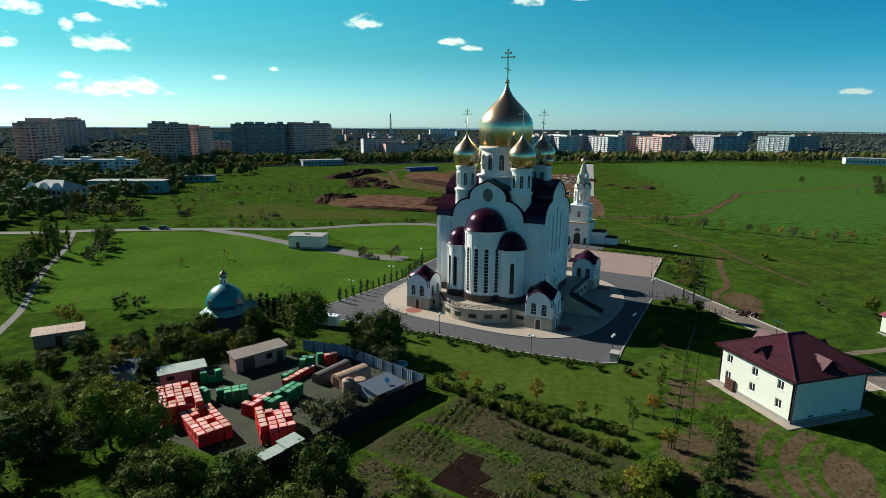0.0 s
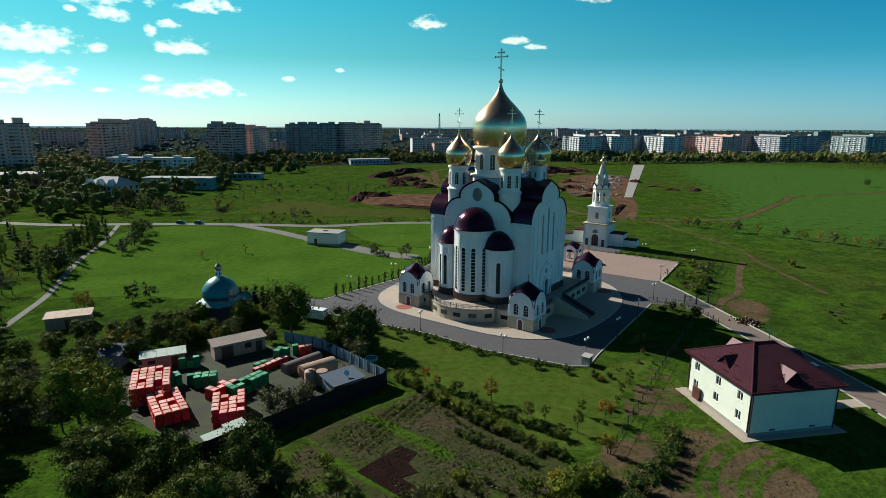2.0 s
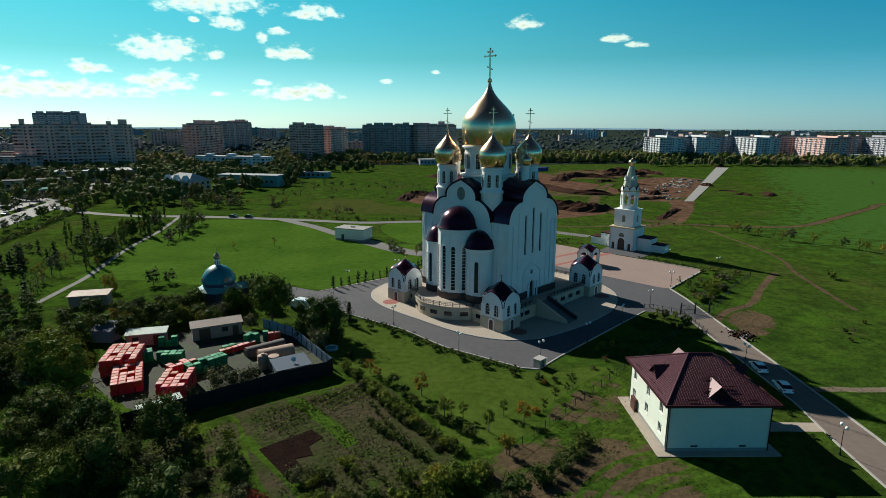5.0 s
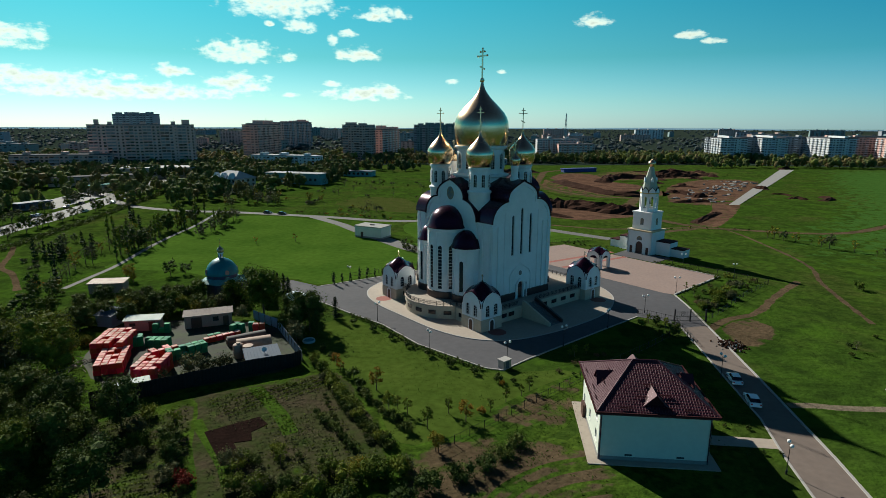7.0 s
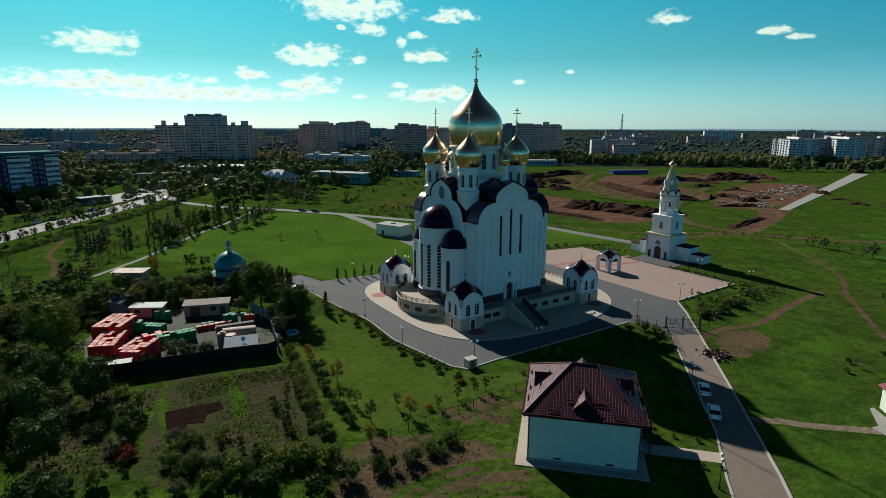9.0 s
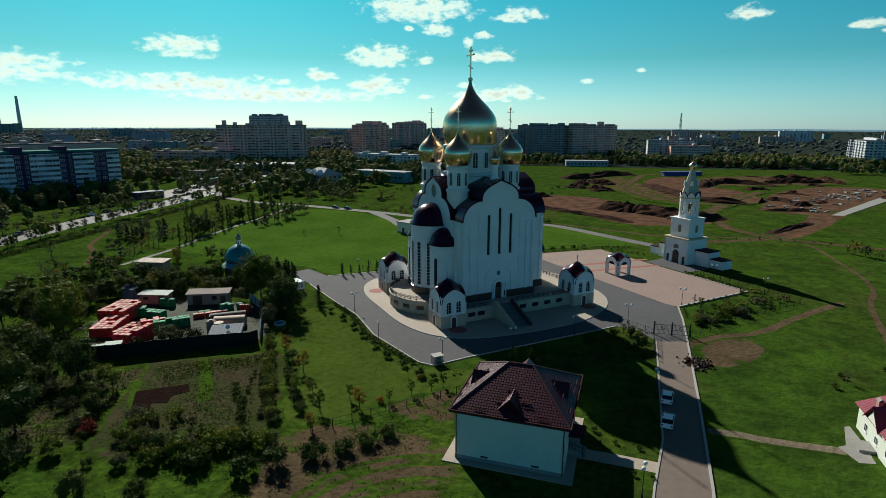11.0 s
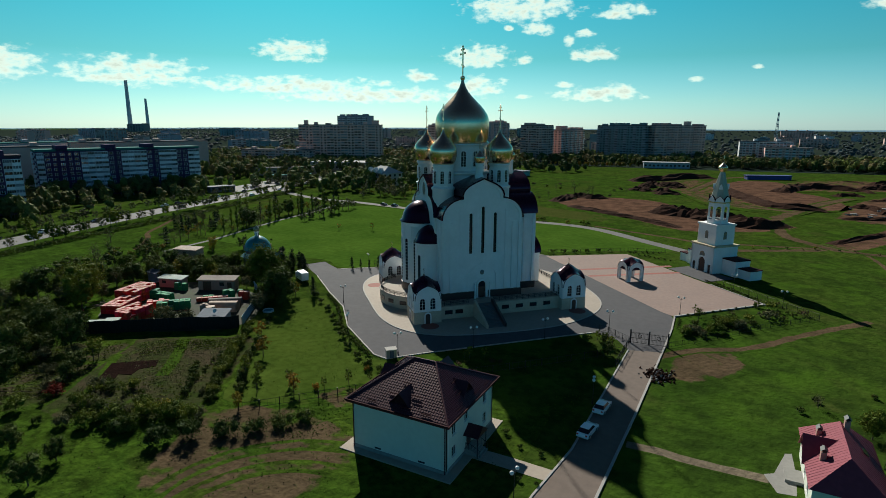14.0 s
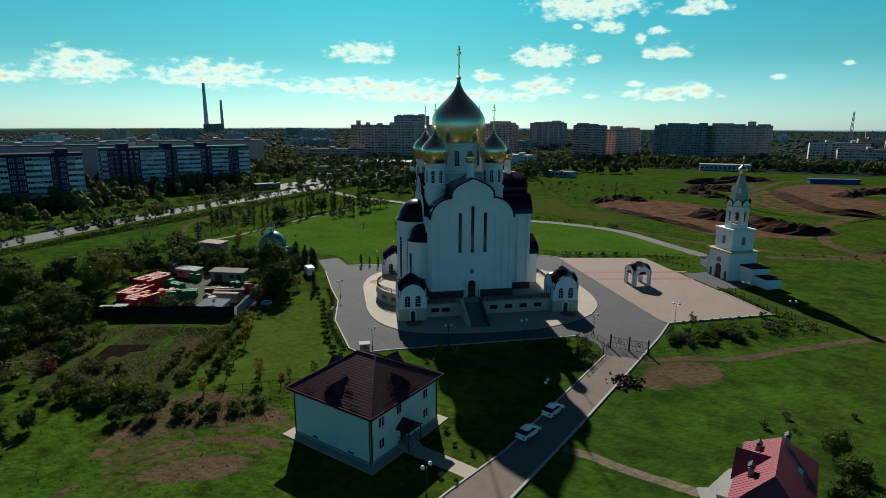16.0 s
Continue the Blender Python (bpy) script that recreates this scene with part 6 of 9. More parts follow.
def sheet_fence(pts, h, m, label, name="sheet_fence", post=True):
    t = thing(name, label, "fence", Matrix.Identity(4))
    for (x0, y0), (x1, y1) in zip(pts, pts[1:]):
        L = math.hypot(x1 - x0, y1 - y0)
        n = max(1, round(L / 2.5))
        ang = math.degrees(math.atan2(y1 - y0, x1 - x0))
        for i in range(n):
            mm = pose(x0 + (x1 - x0) * i / n, y0 + (y1 - y0) * i / n, 0, 0, 0, ang)
            bm = bmesh.new()
            w = L / n
            prof = []
            k = max(4, int(w / 0.25))
            for j in range(k + 1):
                prof.append((w * j / k, 0.03 if j % 2 else -0.03))
            a = [bm.verts.new((x, y, -0.1)) for x, y in prof]
            b = [bm.verts.new((x, y, h + random.Random(i).uniform(-0.05, 0.05))) for x, y in prof]
            a2 = [bm.verts.new((x, y + 0.02, -0.1)) for x, y in prof]
            b2 = [bm.verts.new((v.co.x, v.co.y + 0.02, v.co.z)) for v in b]
            for j in range(k):
                bm.faces.new((a[j], a[j + 1], b[j + 1], b[j]))
                bm.faces.new((a2[j + 1], a2[j], b2[j], b2[j + 1]))
                bm.faces.new((b[j], b[j + 1], b2[j + 1], b2[j]))
            part("panel", place(bm, mm), m, t)
            part("post", place(boxed(-0.05, 0.025, -0.1, 0.05, 0.125, h - 0.1), mm), IRON, t)
    return t


sheet_fence([(-5.0, 66.6), (2.4, 72.0), (14.1, 80.6), (21.8, 85.2), (22.6, 86.8)], 2.8, FENCEDARK, "tall dark sheet fence along the vegetable garden")
sheet_fence([(22.4, 87.8), (11.0, 104.5), (3.0, 110.0)], 2.2, BLUEFENCE, "pale blue corrugated fence behind the crate yard", "blue_fence")


def picket_fence(pts, h, spacing, label, name="iron_fence", bar=0.5):
    """Iron posts with two rails and thin bars."""
    t = thing(name, label, "fence", Matrix.Identity(4))
    post = mesh_of("post", boxed(-0.05, -0.05, -0.1, 0.05, 0.05, h), IRON)
    panels = bmesh.new()
    for (x0, y0), (x1, y1) in zip(pts, pts[1:]):
        L = math.hypot(x1 - x0, y1 - y0)
        n = max(1, round(L / spacing))
        for i in range(n + 1):
            again("post", post, t, pose(x0 + (x1 - x0) * i / n, y0 + (y1 - y0) * i / n, 0))
        for z in (0.25, h - 0.15):
            tube(panels, (x0, y0, z), (x1, y1, z), 0.03, seg=4)
        nb = int(L / bar)
        for i in range(nb):
            f = (i + 0.5) / nb
            x, y = x0 + (x1 - x0) * f, y0 + (y1 - y0) * f
            tube(panels, (x, y, 0.15), (x, y, h - 0.05), 0.016, seg=4)
    tagged(part("fence_bar", panels, IRON, t), kind="stuff")
    return t


picket_fence([(113.5, 174.8), (136.0, 152.5)], 1.7, 3.0, "dark iron fence beside the paved square")
picket_fence([(136.0, 152.5), (126, 142), (112, 124), (107.6, 119)], 1.3, 3.2, "dark low iron fence below the shrub bed", bar=1.1)
picket_fence([(51.5, 60.0), (76.3, 87.2), (90, 101), (100, 112)], 1.5, 3.0, "thin wire fence between lawn and house plot", "wire_fence", 1.2)
picket_fence([(16, 148), (31, 158.5), (44, 176), (57, 190)], 1.4, 3.0, "dark iron fence along the lawn")
picket_fence([(60, 190), (84, 206), (96, 209)], 1.4, 3.0, "dark iron fence behind the square")


def gate():
    t = thing("iron_gate", "black iron double gate standing across the drive", "gate", pose(103.8, 118.6, 0, 0, 0, 6))
    for x in (-3.6, 0, 3.6):
        part("gate_post", boxed(x - 0.14, -0.14, -0.1, x + 0.14, 0.14, 3.0, 0.02), IRON, t)
    for x0, x1 in ((-3.45, -0.15), (0.15, 3.45)):
        bm = bmesh.new()
        for z in (0.25, 1.2, 2.3):
            tube(bm, (x0, 0, z), (x1, 0, z), 0.045, seg=5)
        for i in range(14):
            x = x0 + (x1 - x0) * i / 13
            tube(bm, (x, 0, 0.15), (x, 0, 2.55), 0.022, seg=4)
        leafob = part("gate_leaf", bm, IRON, t)
        part("rosette", place(ring([(0.4 * math.cos(k), 1.7 + 0.4 * math.sin(k)) for k in np.linspace(0, 6.283, 14, endpoint=False)], [(0.3 * math.cos(k), 1.7 + 0.3 * math.sin(k)) for k in np.linspace(0, 6.283, 14, endpoint=False)], 0.06, -0.03), pose((x0 + x1) / 2, 0, 0)), IRON, leafob)


gate()
picket_fence([(100.2, 118.2), (100.0, 104.5)], 1.6, 2.0, "iron railing where the gate fence turns down the drive", bar=0.4)
picket_fence([(100.2, 118.2), (95, 122), (93, 122.5)], 1.4, 2.5, "iron railing at the edge of the lower bed", bar=0.4)


def kiosk():
    t = thing("utility_kiosk", "small grey metal utility kiosk at the bend of the drive", "kiosk", pose(60.9, 88.9, 0, 0, 0, 45))
    part("body", boxed(-0.95, -0.75, -0.05, 0.95, 0.75, 1.65, 0.03), STEEL, t)
    part("roof", boxed(-1.1, -0.9, 1.654, 1.1, 0.9, 1.78, 0.03), KERB, t)
    part("door", box(bmesh.new(), -0.4, -0.78, 0.1, 0.4, -0.753, 1.5), TIN, t)


kiosk()


def utility_box():
    t = thing("concrete_substation", "flat-roofed pale concrete utility building by the lane", "utility building", pose(9.5, 209.0, 0, 0, 0, -22))
    part("wall", boxed(-6.2, -3.6, -0.1, 6.2, 3.6, 4.4, 0.04), CREAM, t)
    part("plinth", box(bmesh.new(), -6.25, -3.65, -0.1, 6.25, 3.65, 0.6), CONCRETE, t)
    part("roof", boxed(-6.5, -3.9, 4.404, 6.5, 3.9, 4.7, 0.04), CONCRETE, t)
    part("roof_hatch", boxed(-1, -0.6, 4.704, 0.4, 0.6, 5.1), CONCRETE, t)
    part("door", box(bmesh.new(), -3.4, -3.66, 0.1, -2.2, -3.603, 2.3), BROWNDOOR, t)


utility_box()


def street_lamp(x, y, rz=0, h=4.2):
    t = thing("street_lamp", "black lamp post with two white globes", "street lamp", pose(x, y, 0, 0, 0, rz), "globe lamps of the grounds")
    part("pole", lathe(bmesh.new(), [(0.14, -0.05), (0.14, 0.5), (0.06, 0.7), (0.045, h), (0, h)], 8), IRON, t)
    bm = bmesh.new()
    for s in (-1, 1):
        tube(bm, (0, 0, h - 0.3), (s * 0.62, 0, h - 0.05), 0.03, seg=5)
    part("arm", bm, IRON, t)
    for s in (-1, 1):
        part("globe", lathe(bmesh.new(), [(0, h - 0.05)] + [(0.26 * math.sin(math.pi * k / 8), h + 0.2 - 0.26 * math.cos(math.pi * k / 8)) for k in range(1, 8)] + [(0, h + 0.46)], 14, s * 0.62, 0), LAMPGLOBE, t, "white glass globe", smooth=True)


for k, (x, y) in enumerate(((107.4, 141.4), (94.8, 123.6), (61.4, 90.6), (32, 111.6), (97.2, 59.6), (99.6, 88.5), (46, 95), (17, 143.4), (30, 155.5), (118, 170), (129, 158.5), (73, 100.5), (84, 112), (44, 176), (100, 36))):
    street_lamp(x, y, 20 * k)


# ---- vehicles ----
def car(x, y, rz, paint, label, L=4.4):
    t = thing("car", label, "car", pose(x, y, 0.05, 0, 0, rz), "parked cars")
    w = 0.86
    prof = [(-L / 2, 0.35), (-L / 2 + 0.02, 0.75), (-L / 2 + 0.15, 0.95), (-0.95, 1.0), (-0.95, 1.0), (L / 2 - 1.1, 0.98), (L / 2 - 0.15, 0.78), (L / 2, 0.6), (L / 2, 0.35), (L / 2 - 0.2, 0.25), (-L / 2 + 0.2, 0.25)]
    bm = slab(prof, 2 * w, -w)
    bmesh.ops.bevel(bm, geom=bm.edges[:], offset=0.05, segments=2, affect="EDGES")
    body = part("body", bm, paint, t, smooth=True)
    cab = bmesh.new()
    lo = [(-L / 2 + 0.5, 0.96), (L / 2 - 1.15, 0.96)]
    a = [cab.verts.new(p) for p in ((-L / 2 + 0.35, -w + 0.05, 0.95), (L / 2 - 1.2, -w + 0.05, 0.95), (L / 2 - 1.2, w - 0.05, 0.95), (-L / 2 + 0.35, w - 0.05, 0.95))]
    b = [cab.verts.new(p) for p in ((-L / 2 + 0.95, -w + 0.22, 1.42), (L / 2 - 1.95, -w + 0.22, 1.42), (L / 2 - 1.95, w - 0.22, 1.42), (-L / 2 + 0.95, w - 0.22, 1.42))]
    for i in range(4):
        cab.faces.new((a[i], a[(i + 1) % 4], b[(i + 1) % 4], b[i]))
    cab.faces.new(b)
    part("glazing", cab, GLASS, body, "dark tinted windows")
    part("car_roof", boxed(-L / 2 + 0.9, -w + 0.2, 1.40, L / 2 - 1.9, w - 0.2, 1.47, 0.03), paint, body)
    for sx in (-1, 1):
        part("headlight", box(bmesh.new(), L / 2 - 0.12, sx * 0.62 - 0.16, 0.58, L / 2 + 0.01, sx * 0.62 + 0.16, 0.72), LAMPGLOBE, body)
        part("tail_light", box(bmesh.new(), -L / 2 - 0.01, sx * 0.66 - 0.14, 0.68, -L / 2 + 0.1, sx * 0.66 + 0.14, 0.86), REDWRAP, body)
        for xx in (-L / 2 + 0.85, L / 2 - 0.85):
            wh = part("wheel", place(lathe(bmesh.new(), [(0, -0.1), (0.3, -0.1), (0.32, -0.07), (0.32, 0.07), (0.3, 0.1), (0, 0.1)], 16), pose(xx, sx * (w - 0.06), 0.32, 90, 0, 0)), TYRE, t, smooth=True)
            part("rim", place(lathe(bmesh.new(), [(0, 0.0), (0.19, 0.0), (0.2, 0.03), (0, 0.03)], 12), pose(xx, sx * (w + 0.045), 0.32, 90, 0, 0)), STEEL, wh)
    return t


car(101.1, 79.2, 82, CARWHITE, "white hatchback parked at the edge of the drive")
car(101.4, 87.2, 84, CARWHITE, "white saloon parked at the edge of the drive")
car(-55.5, 260.5, -14, CARDARK, "dark car parked on the park road")
car(-47.5, 259.0, -12, CARDARK, "dark car parked on the park road")


def van(x, y, rz):
    t = thing("delivery_van", "white delivery van parked by the chapel path", "van", pose(x, y, 0.05, 0, 0, rz))
    part("cargo_box", boxed(-3.0, -1.05, 0.55, 1.2, 1.05, 2.75, 0.06), CARWHITE, t)
    part("cab", place(slab([(1.25, 0.5), (3.0, 0.5), (3.0, 1.2), (2.5, 2.1), (1.25, 2.1)], 1.9, -0.95), Matrix.Identity(4)), CARWHITE, t)
    part("windscreen", place(slab([(3.01, 1.22), (3.03, 1.25), (2.58, 2.02), (2.53, 2.0)], 1.6, -0.8), Matrix.Identity(4)), GLASS, t)
    for xx in (-2.0, 2.1):
        for s in (-1, 1):
            part("wheel", place(lathe(bmesh.new(), [(0, -0.12), (0.38, -0.12), (0.38, 0.12), (0, 0.12)], 16), pose(xx, s * 0.92, 0.38, 90, 0, 0)), TYRE, t)


van(8.6, 122.6, 150)
CARRND = random.Random(11)
for i in range(22):
    f = CARRND.uniform(0.18, 0.9)
    k = f * (len(CITYROAD) - 1)
    a, b = Vector(CITYROAD[int(k)]), Vector(CITYROAD[min(len(CITYROAD) - 1, int(k) + 1)])
    d = (b - a).normalized()
    p = a.lerp(b, k % 1) + Vector((-d.y, d.x)) * CARRND.choice((-7.5, -3, 3, 8, 9))
    car(p.x, p.y, math.degrees(math.atan2(d.y, d.x)) + CARRND.choice((0, 180)), CARRND.choice((CARDARK, CARWHITE, CARDARK)), "car standing on the broad avenue")


def paddling_pool():
    t = thing("paddling_pool", "round pale-blue paddling pool beside the yard fence", "pool", pose(20.4, 97.6, 0))
    part("rim", lathe(bmesh.new(), [(1.25, -0.02), (1.35, 0.25), (1.25, 0.5), (1.1, 0.45), (1.1, 0.3)], 24), POOLBLUE, t, smooth=True)
    part("water", lathe(bmesh.new(), [(1.12, 0.0), (1.12, 0.32), (0.0, 0.32)], 24), POOLWATER, t)


POOLBLUE = mat("pale_blue_vinyl", (0.30, 0.50, 0.55), 0.5, second=(0.24, 0.42, 0.48), scale=2)
POOLWATER = mat("pool_water", (0.10, 0.30, 0.36), 0.1, second=(0.08, 0.26, 0.33), scale=2)
paddling_pool()


# ---- trees and shrubs ----
def leaf_quads(centres, sizes, rng, up=0.25):
    """Many small leaf-shaped faces at random turns."""
    n = len(centres)
    a = rng.normal(size=(n, 3))
    a[:, 2] *= 1 - up
    a /= np.linalg.norm(a, axis=1)[:, None] + 1e-9
    b = np.cross(a, rng.normal(size=(n, 3)))
    b /= np.linalg.norm(b, axis=1)[:, None] + 1e-9
    s = sizes[:, None]
    v = np.stack([centres - a * s, centres - b * s * 0.55, centres + a * s, centres + b * s * 0.55], 1).reshape(-1, 3)
    f = np.arange(n * 4).reshape(-1, 4)
    return v, f


def mesh_from(name, v, f, material):
    me = bpy.data.meshes.new(name)
    me.from_pydata(v.tolist() if hasattr(v, "tolist") else v, [], f.tolist() if hasattr(f, "tolist") else f)
    me.materials.append(material)
    return me


def trunk_mesh(h, r, limbs, rng, spread):
    bm = bmesh.new()
    lean = rng.normal() * 0.04 * h
    tube(bm, (0, 0, -0.2), (lean * 0.4, 0, h * 0.45), r, r * 0.72, 8)
    tube(bm, (lean * 0.4, 0, h * 0.45), (lean, 0, h * 0.85), r * 0.72, r * 0.25, 7)
    for i in range(limbs):
        th = 2 * math.pi * i / limbs + rng.uniform(-0.4, 0.4)
        z = h * rng.uniform(0.3, 0.6)
        tube(bm, (lean * 0.4, 0, z), (spread * math.cos(th) * 0.75, spread * math.sin(th) * 0.75, z + h * rng.uniform(0.15, 0.32)), r * 0.42, r * 0.1, 5)
    return mesh_of("trunk", bm, BARK)


def ball_mesh(level):
    bm = bmesh.new()
    bmesh.ops.create_icosphere(bm, subdivisions=level, radius=1.0)
    v = np.array([p.co[:] for p in bm.verts])
    f = np.array([[q.index for q in p.verts] for p in bm.faces])
    bm.free()
    return v, f


BALL = {1: ball_mesh(1), 2: ball_mesh(2)}


def crown_clumps(rng, shape, n, r, z0, z1):
    """The boughs of a crown: centre and half-sizes of each leafy clump."""
    out = []
    h = z1 - z0
    if shape == "tall":
        for i in range(n):
            f = (i + 0.5) / n
            w = r * (math.sin(math.pi * (0.10 + 0.84 * f)) ** 0.65)
            th = rng.uniform(0, 6.28)
            out.append((np.array([0.18 * r * math.cos(th), 0.18 * r * math.sin(th), z0 + h * f]), np.array([w * 0.85, w * 0.85, h / n * 0.95])))
    elif shape == "cone":
        for i in range(n):
            f = i / n
            w = r * (1 - f) ** 0.95 + 0.06 * r
            out.append((np.array([rng.normal() * 0.05 * r, rng.normal() * 0.05 * r, z0 + h * (f + 0.42 / n)]), np.array([w, w, h / n * 0.85])))
    else:
        for i in range(n):
            th = 2.399 * i + rng.uniform(-0.5, 0.5)
            f = (i + 0.5) / n
            if shape == "bush":
                rad, z = r * 0.62 * math.sqrt(rng.uniform(0.05, 1)), z0 + h * rng.uniform(0.28, 0.62)
                s = r * rng.uniform(0.34, 0.52)
                out.append((np.array([rad * math.cos(th), rad * math.sin(th), z]), np.array([s, s, min(s, h * 0.42)])))
                continue
            zf = 0.16 + 0.70 * f
            env = math.sqrt(max(0.05, 1 - (2 * zf - 1) ** 2)) if shape == "round" else 0.45 + 0.5 * math.sin(math.pi * min(1.0, zf * 0.85 + 0.08))
            rad = r * env * (0.35 + 0.36 * rng.random())
            s = r * rng.uniform(0.32, 0.50) * (1.0 if shape == "round" else 0.85)
            out.append((np.array([rad * math.cos(th), rad * math.sin(th), z0 + h * zf]), np.array([s, s, s * 0.82])))
    return out


def crown_mesh(rng, shape, n, leaves, r, z0, z1, ls, level, core):
    """A crown: uneven leafy boughs, each a lumpy core with many small leaves standing out of it."""
    V, Fq, Ft, base = [], [], [], 0
    bv, bf = BALL[level]
    for c, s in crown_clumps(rng, shape, n, r, z0, z1):
        if core:
            ph = rng.uniform(0, 6.28, 3)
            lump = 0.80 + 0.16 * (np.sin(bv[:, 0] * 4.1 + ph[0]) + np.sin(bv[:, 1] * 4.7 + ph[1]) + np.sin(bv[:, 2] * 3.9 + ph[2])) / 1.6 + 0.05 * rng.normal(size=len(bv))
            q = c + bv * s * lump[:, None] * core * 0.74
            q[:, 2] = np.maximum(q[:, 2], 0.03)
            V.append(q)
            Ft.append(bf + base)
            base += len(q)
        m = max(6, int(leaves * (0.7 + 0.6 * rng.random())))
        d = rng.normal(size=(m, 3))
        d[:, 2] += 0.25
        d /= np.linalg.norm(d, axis=1)[:, None]
        ph = rng.uniform(0, 6.28, 2)
        k = 0.84 + 0.15 * np.sin(d[:, 0] * 4 + ph[0]) + 0.13 * np.sin(d[:, 1] * 5 + ph[1]) + 0.22 * rng.normal(size=m)
        p = c + d * s * k[:, None]
        p[:, 2] = np.maximum(p[:, 2], 0.06)
        nn = d + rng.normal(size=(m, 3)) * 0.75
        nn /= np.linalg.norm(nn, axis=1)[:, None] + 1e-9
        a = np.cross(nn, rng.normal(size=(m, 3)))
        a /= np.linalg.norm(a, axis=1)[:, None] + 1e-9
        b = np.cross(nn, a)
        z = (ls * rng.uniform(0.55, 1.35, m))[:, None]
        V.append(np.stack([p - a * z, p - b * z * 0.6, p + a * z, p + b * z * 0.6], 1).reshape(-1, 3))
        Fq.append(np.arange(m * 4).reshape(-1, 4) + base)
        base += m * 4
    faces = np.concatenate(Fq).tolist() + (np.concatenate(Ft).tolist() if Ft else [])
    return np.concatenate(V), faces


KINDS = {
    # kind: height, crown radius, crown start, boughs, leaves per bough, leaf size, core size, shape, leaf colour
    "oak": (8.4, 4.1, 0.16, 20, 190, 0.19, 0.90, "round", "green"),
    "dark_oak": (7.6, 3.8, 0.10, 18, 180, 0.19, 0.92, "round", "dark"),
    "poplar": (9.5, 1.5, 0.10, 9, 120, 0.18, 0.85, "tall", "green"),
    "olive_tree": (6.5, 3.0, 0.14, 16, 150, 0.16, 0.80, "round", "olive"),
    "yellow_tree": (5.2, 2.0, 0.16, 11, 110, 0.16, 0.75, "vase", "yellow"),
    "orange_tree": (3.4, 1.25, 0.22, 8, 80, 0.12, 0.70, "vase", "orange"),
    "spruce": (6.5, 1.9, 0.04, 9, 130, 0.16, 0.80, "cone", "conifer"),
    "thuja": (2.6, 0.55, 0.02, 5, 60, 0.09, 0.92, "tall", "conifer"),
    "tall_thuja": (6.0, 1.75, 0.02, 7, 120, 0.15, 0.92, "tall", "conifer"),
    "sapling": (3.4, 1.05, 0.25, 8, 70, 0.12, 0.60, "vase", "green"),
    "thin_tree": (6.5, 2.4, 0.2, 14, 60, 0.15, 0.0, "vase", "olive"),
    "round_bush": (1.5, 1.05, 0.0, 7, 75, 0.10, 0.92, "bush", "dark"),
    "tiny_bush": (0.6, 0.42, 0.0, 3, 40, 0.07, 0.92, "bush", "dark"),
    "green_bush": (2.6, 1.9, 0.0, 9, 110, 0.14, 0.88, "bush", "green"),
    "wild_bush": (2.4, 1.8, 0.0, 9, 110, 0.13, 0.85, "bush", "dark"),
    "olive_bush": (2.8, 2.1, 0.0, 9, 110, 0.14, 0.80, "bush", "olive"),
    "yellow_bush": (2.2, 1.6, 0.0, 8, 90, 0.13, 0.80, "bush", "yellow"),
    "orange_bush": (1.8, 1.3, 0.0, 7, 80, 0.12, 0.80, "bush", "orange"),
    "red_bush": (1.8, 1.7, 0.0, 8, 80, 0.13, 0.80, "bush", "red"),
    "dry_bush": (1.6, 1.3, 0.0, 7, 70, 0.12, 0.0, "bush", "brown"),
}
WORDS = {
    "oak": ("broad green leafy tree with full round crown", "tree"), "dark_oak": ("dense dark green tree with low round crown", "tree"),
    "poplar": ("slim upright green poplar in the park", "tree"), "olive_tree": ("grey-green tree with loose crown", "tree"), "yellow_tree": ("tree with yellowing autumn leaves", "tree"),
    "orange_tree": ("young tree with orange autumn leaves", "tree"), "spruce": ("dark conical spruce with dense needles", "tree"), "thuja": ("small dark columnar thuja by the kerb", "shrub"),
    "tall_thuja": ("tall dark columnar thuja by the chapel", "tree"), "sapling": ("young green tree standing on grass", "tree"), "thin_tree": ("thin half-bare autumn tree", "tree"),
    "tiny_bush": ("small clipped dark green border bush", "bush"), "round_bush": ("dark green round bush on grass", "bush"), "green_bush": ("wild green bush in rough grass", "bush"), "wild_bush": ("dense dark wild bush beside the ruts", "bush"), "olive_bush": ("grey-green wild bush in rough grass", "bush"),
    "yellow_bush": ("yellowing wild bush in rough grass", "bush"), "orange_bush": ("bush with orange autumn leaves", "bush"), "red_bush": ("bush with dark red autumn leaves", "bush"),
    "dry_bush": ("dry brown bush in the meadow", "bush"),
}
PROTO = {}
CLEARINGS = [(-26, 62, 5), (-22, 58, 5), (-27, 70, 6.2), (-31, 75, 4.5)]      # open grass between the trees: x, y, radius
VRND = random.Random(21)


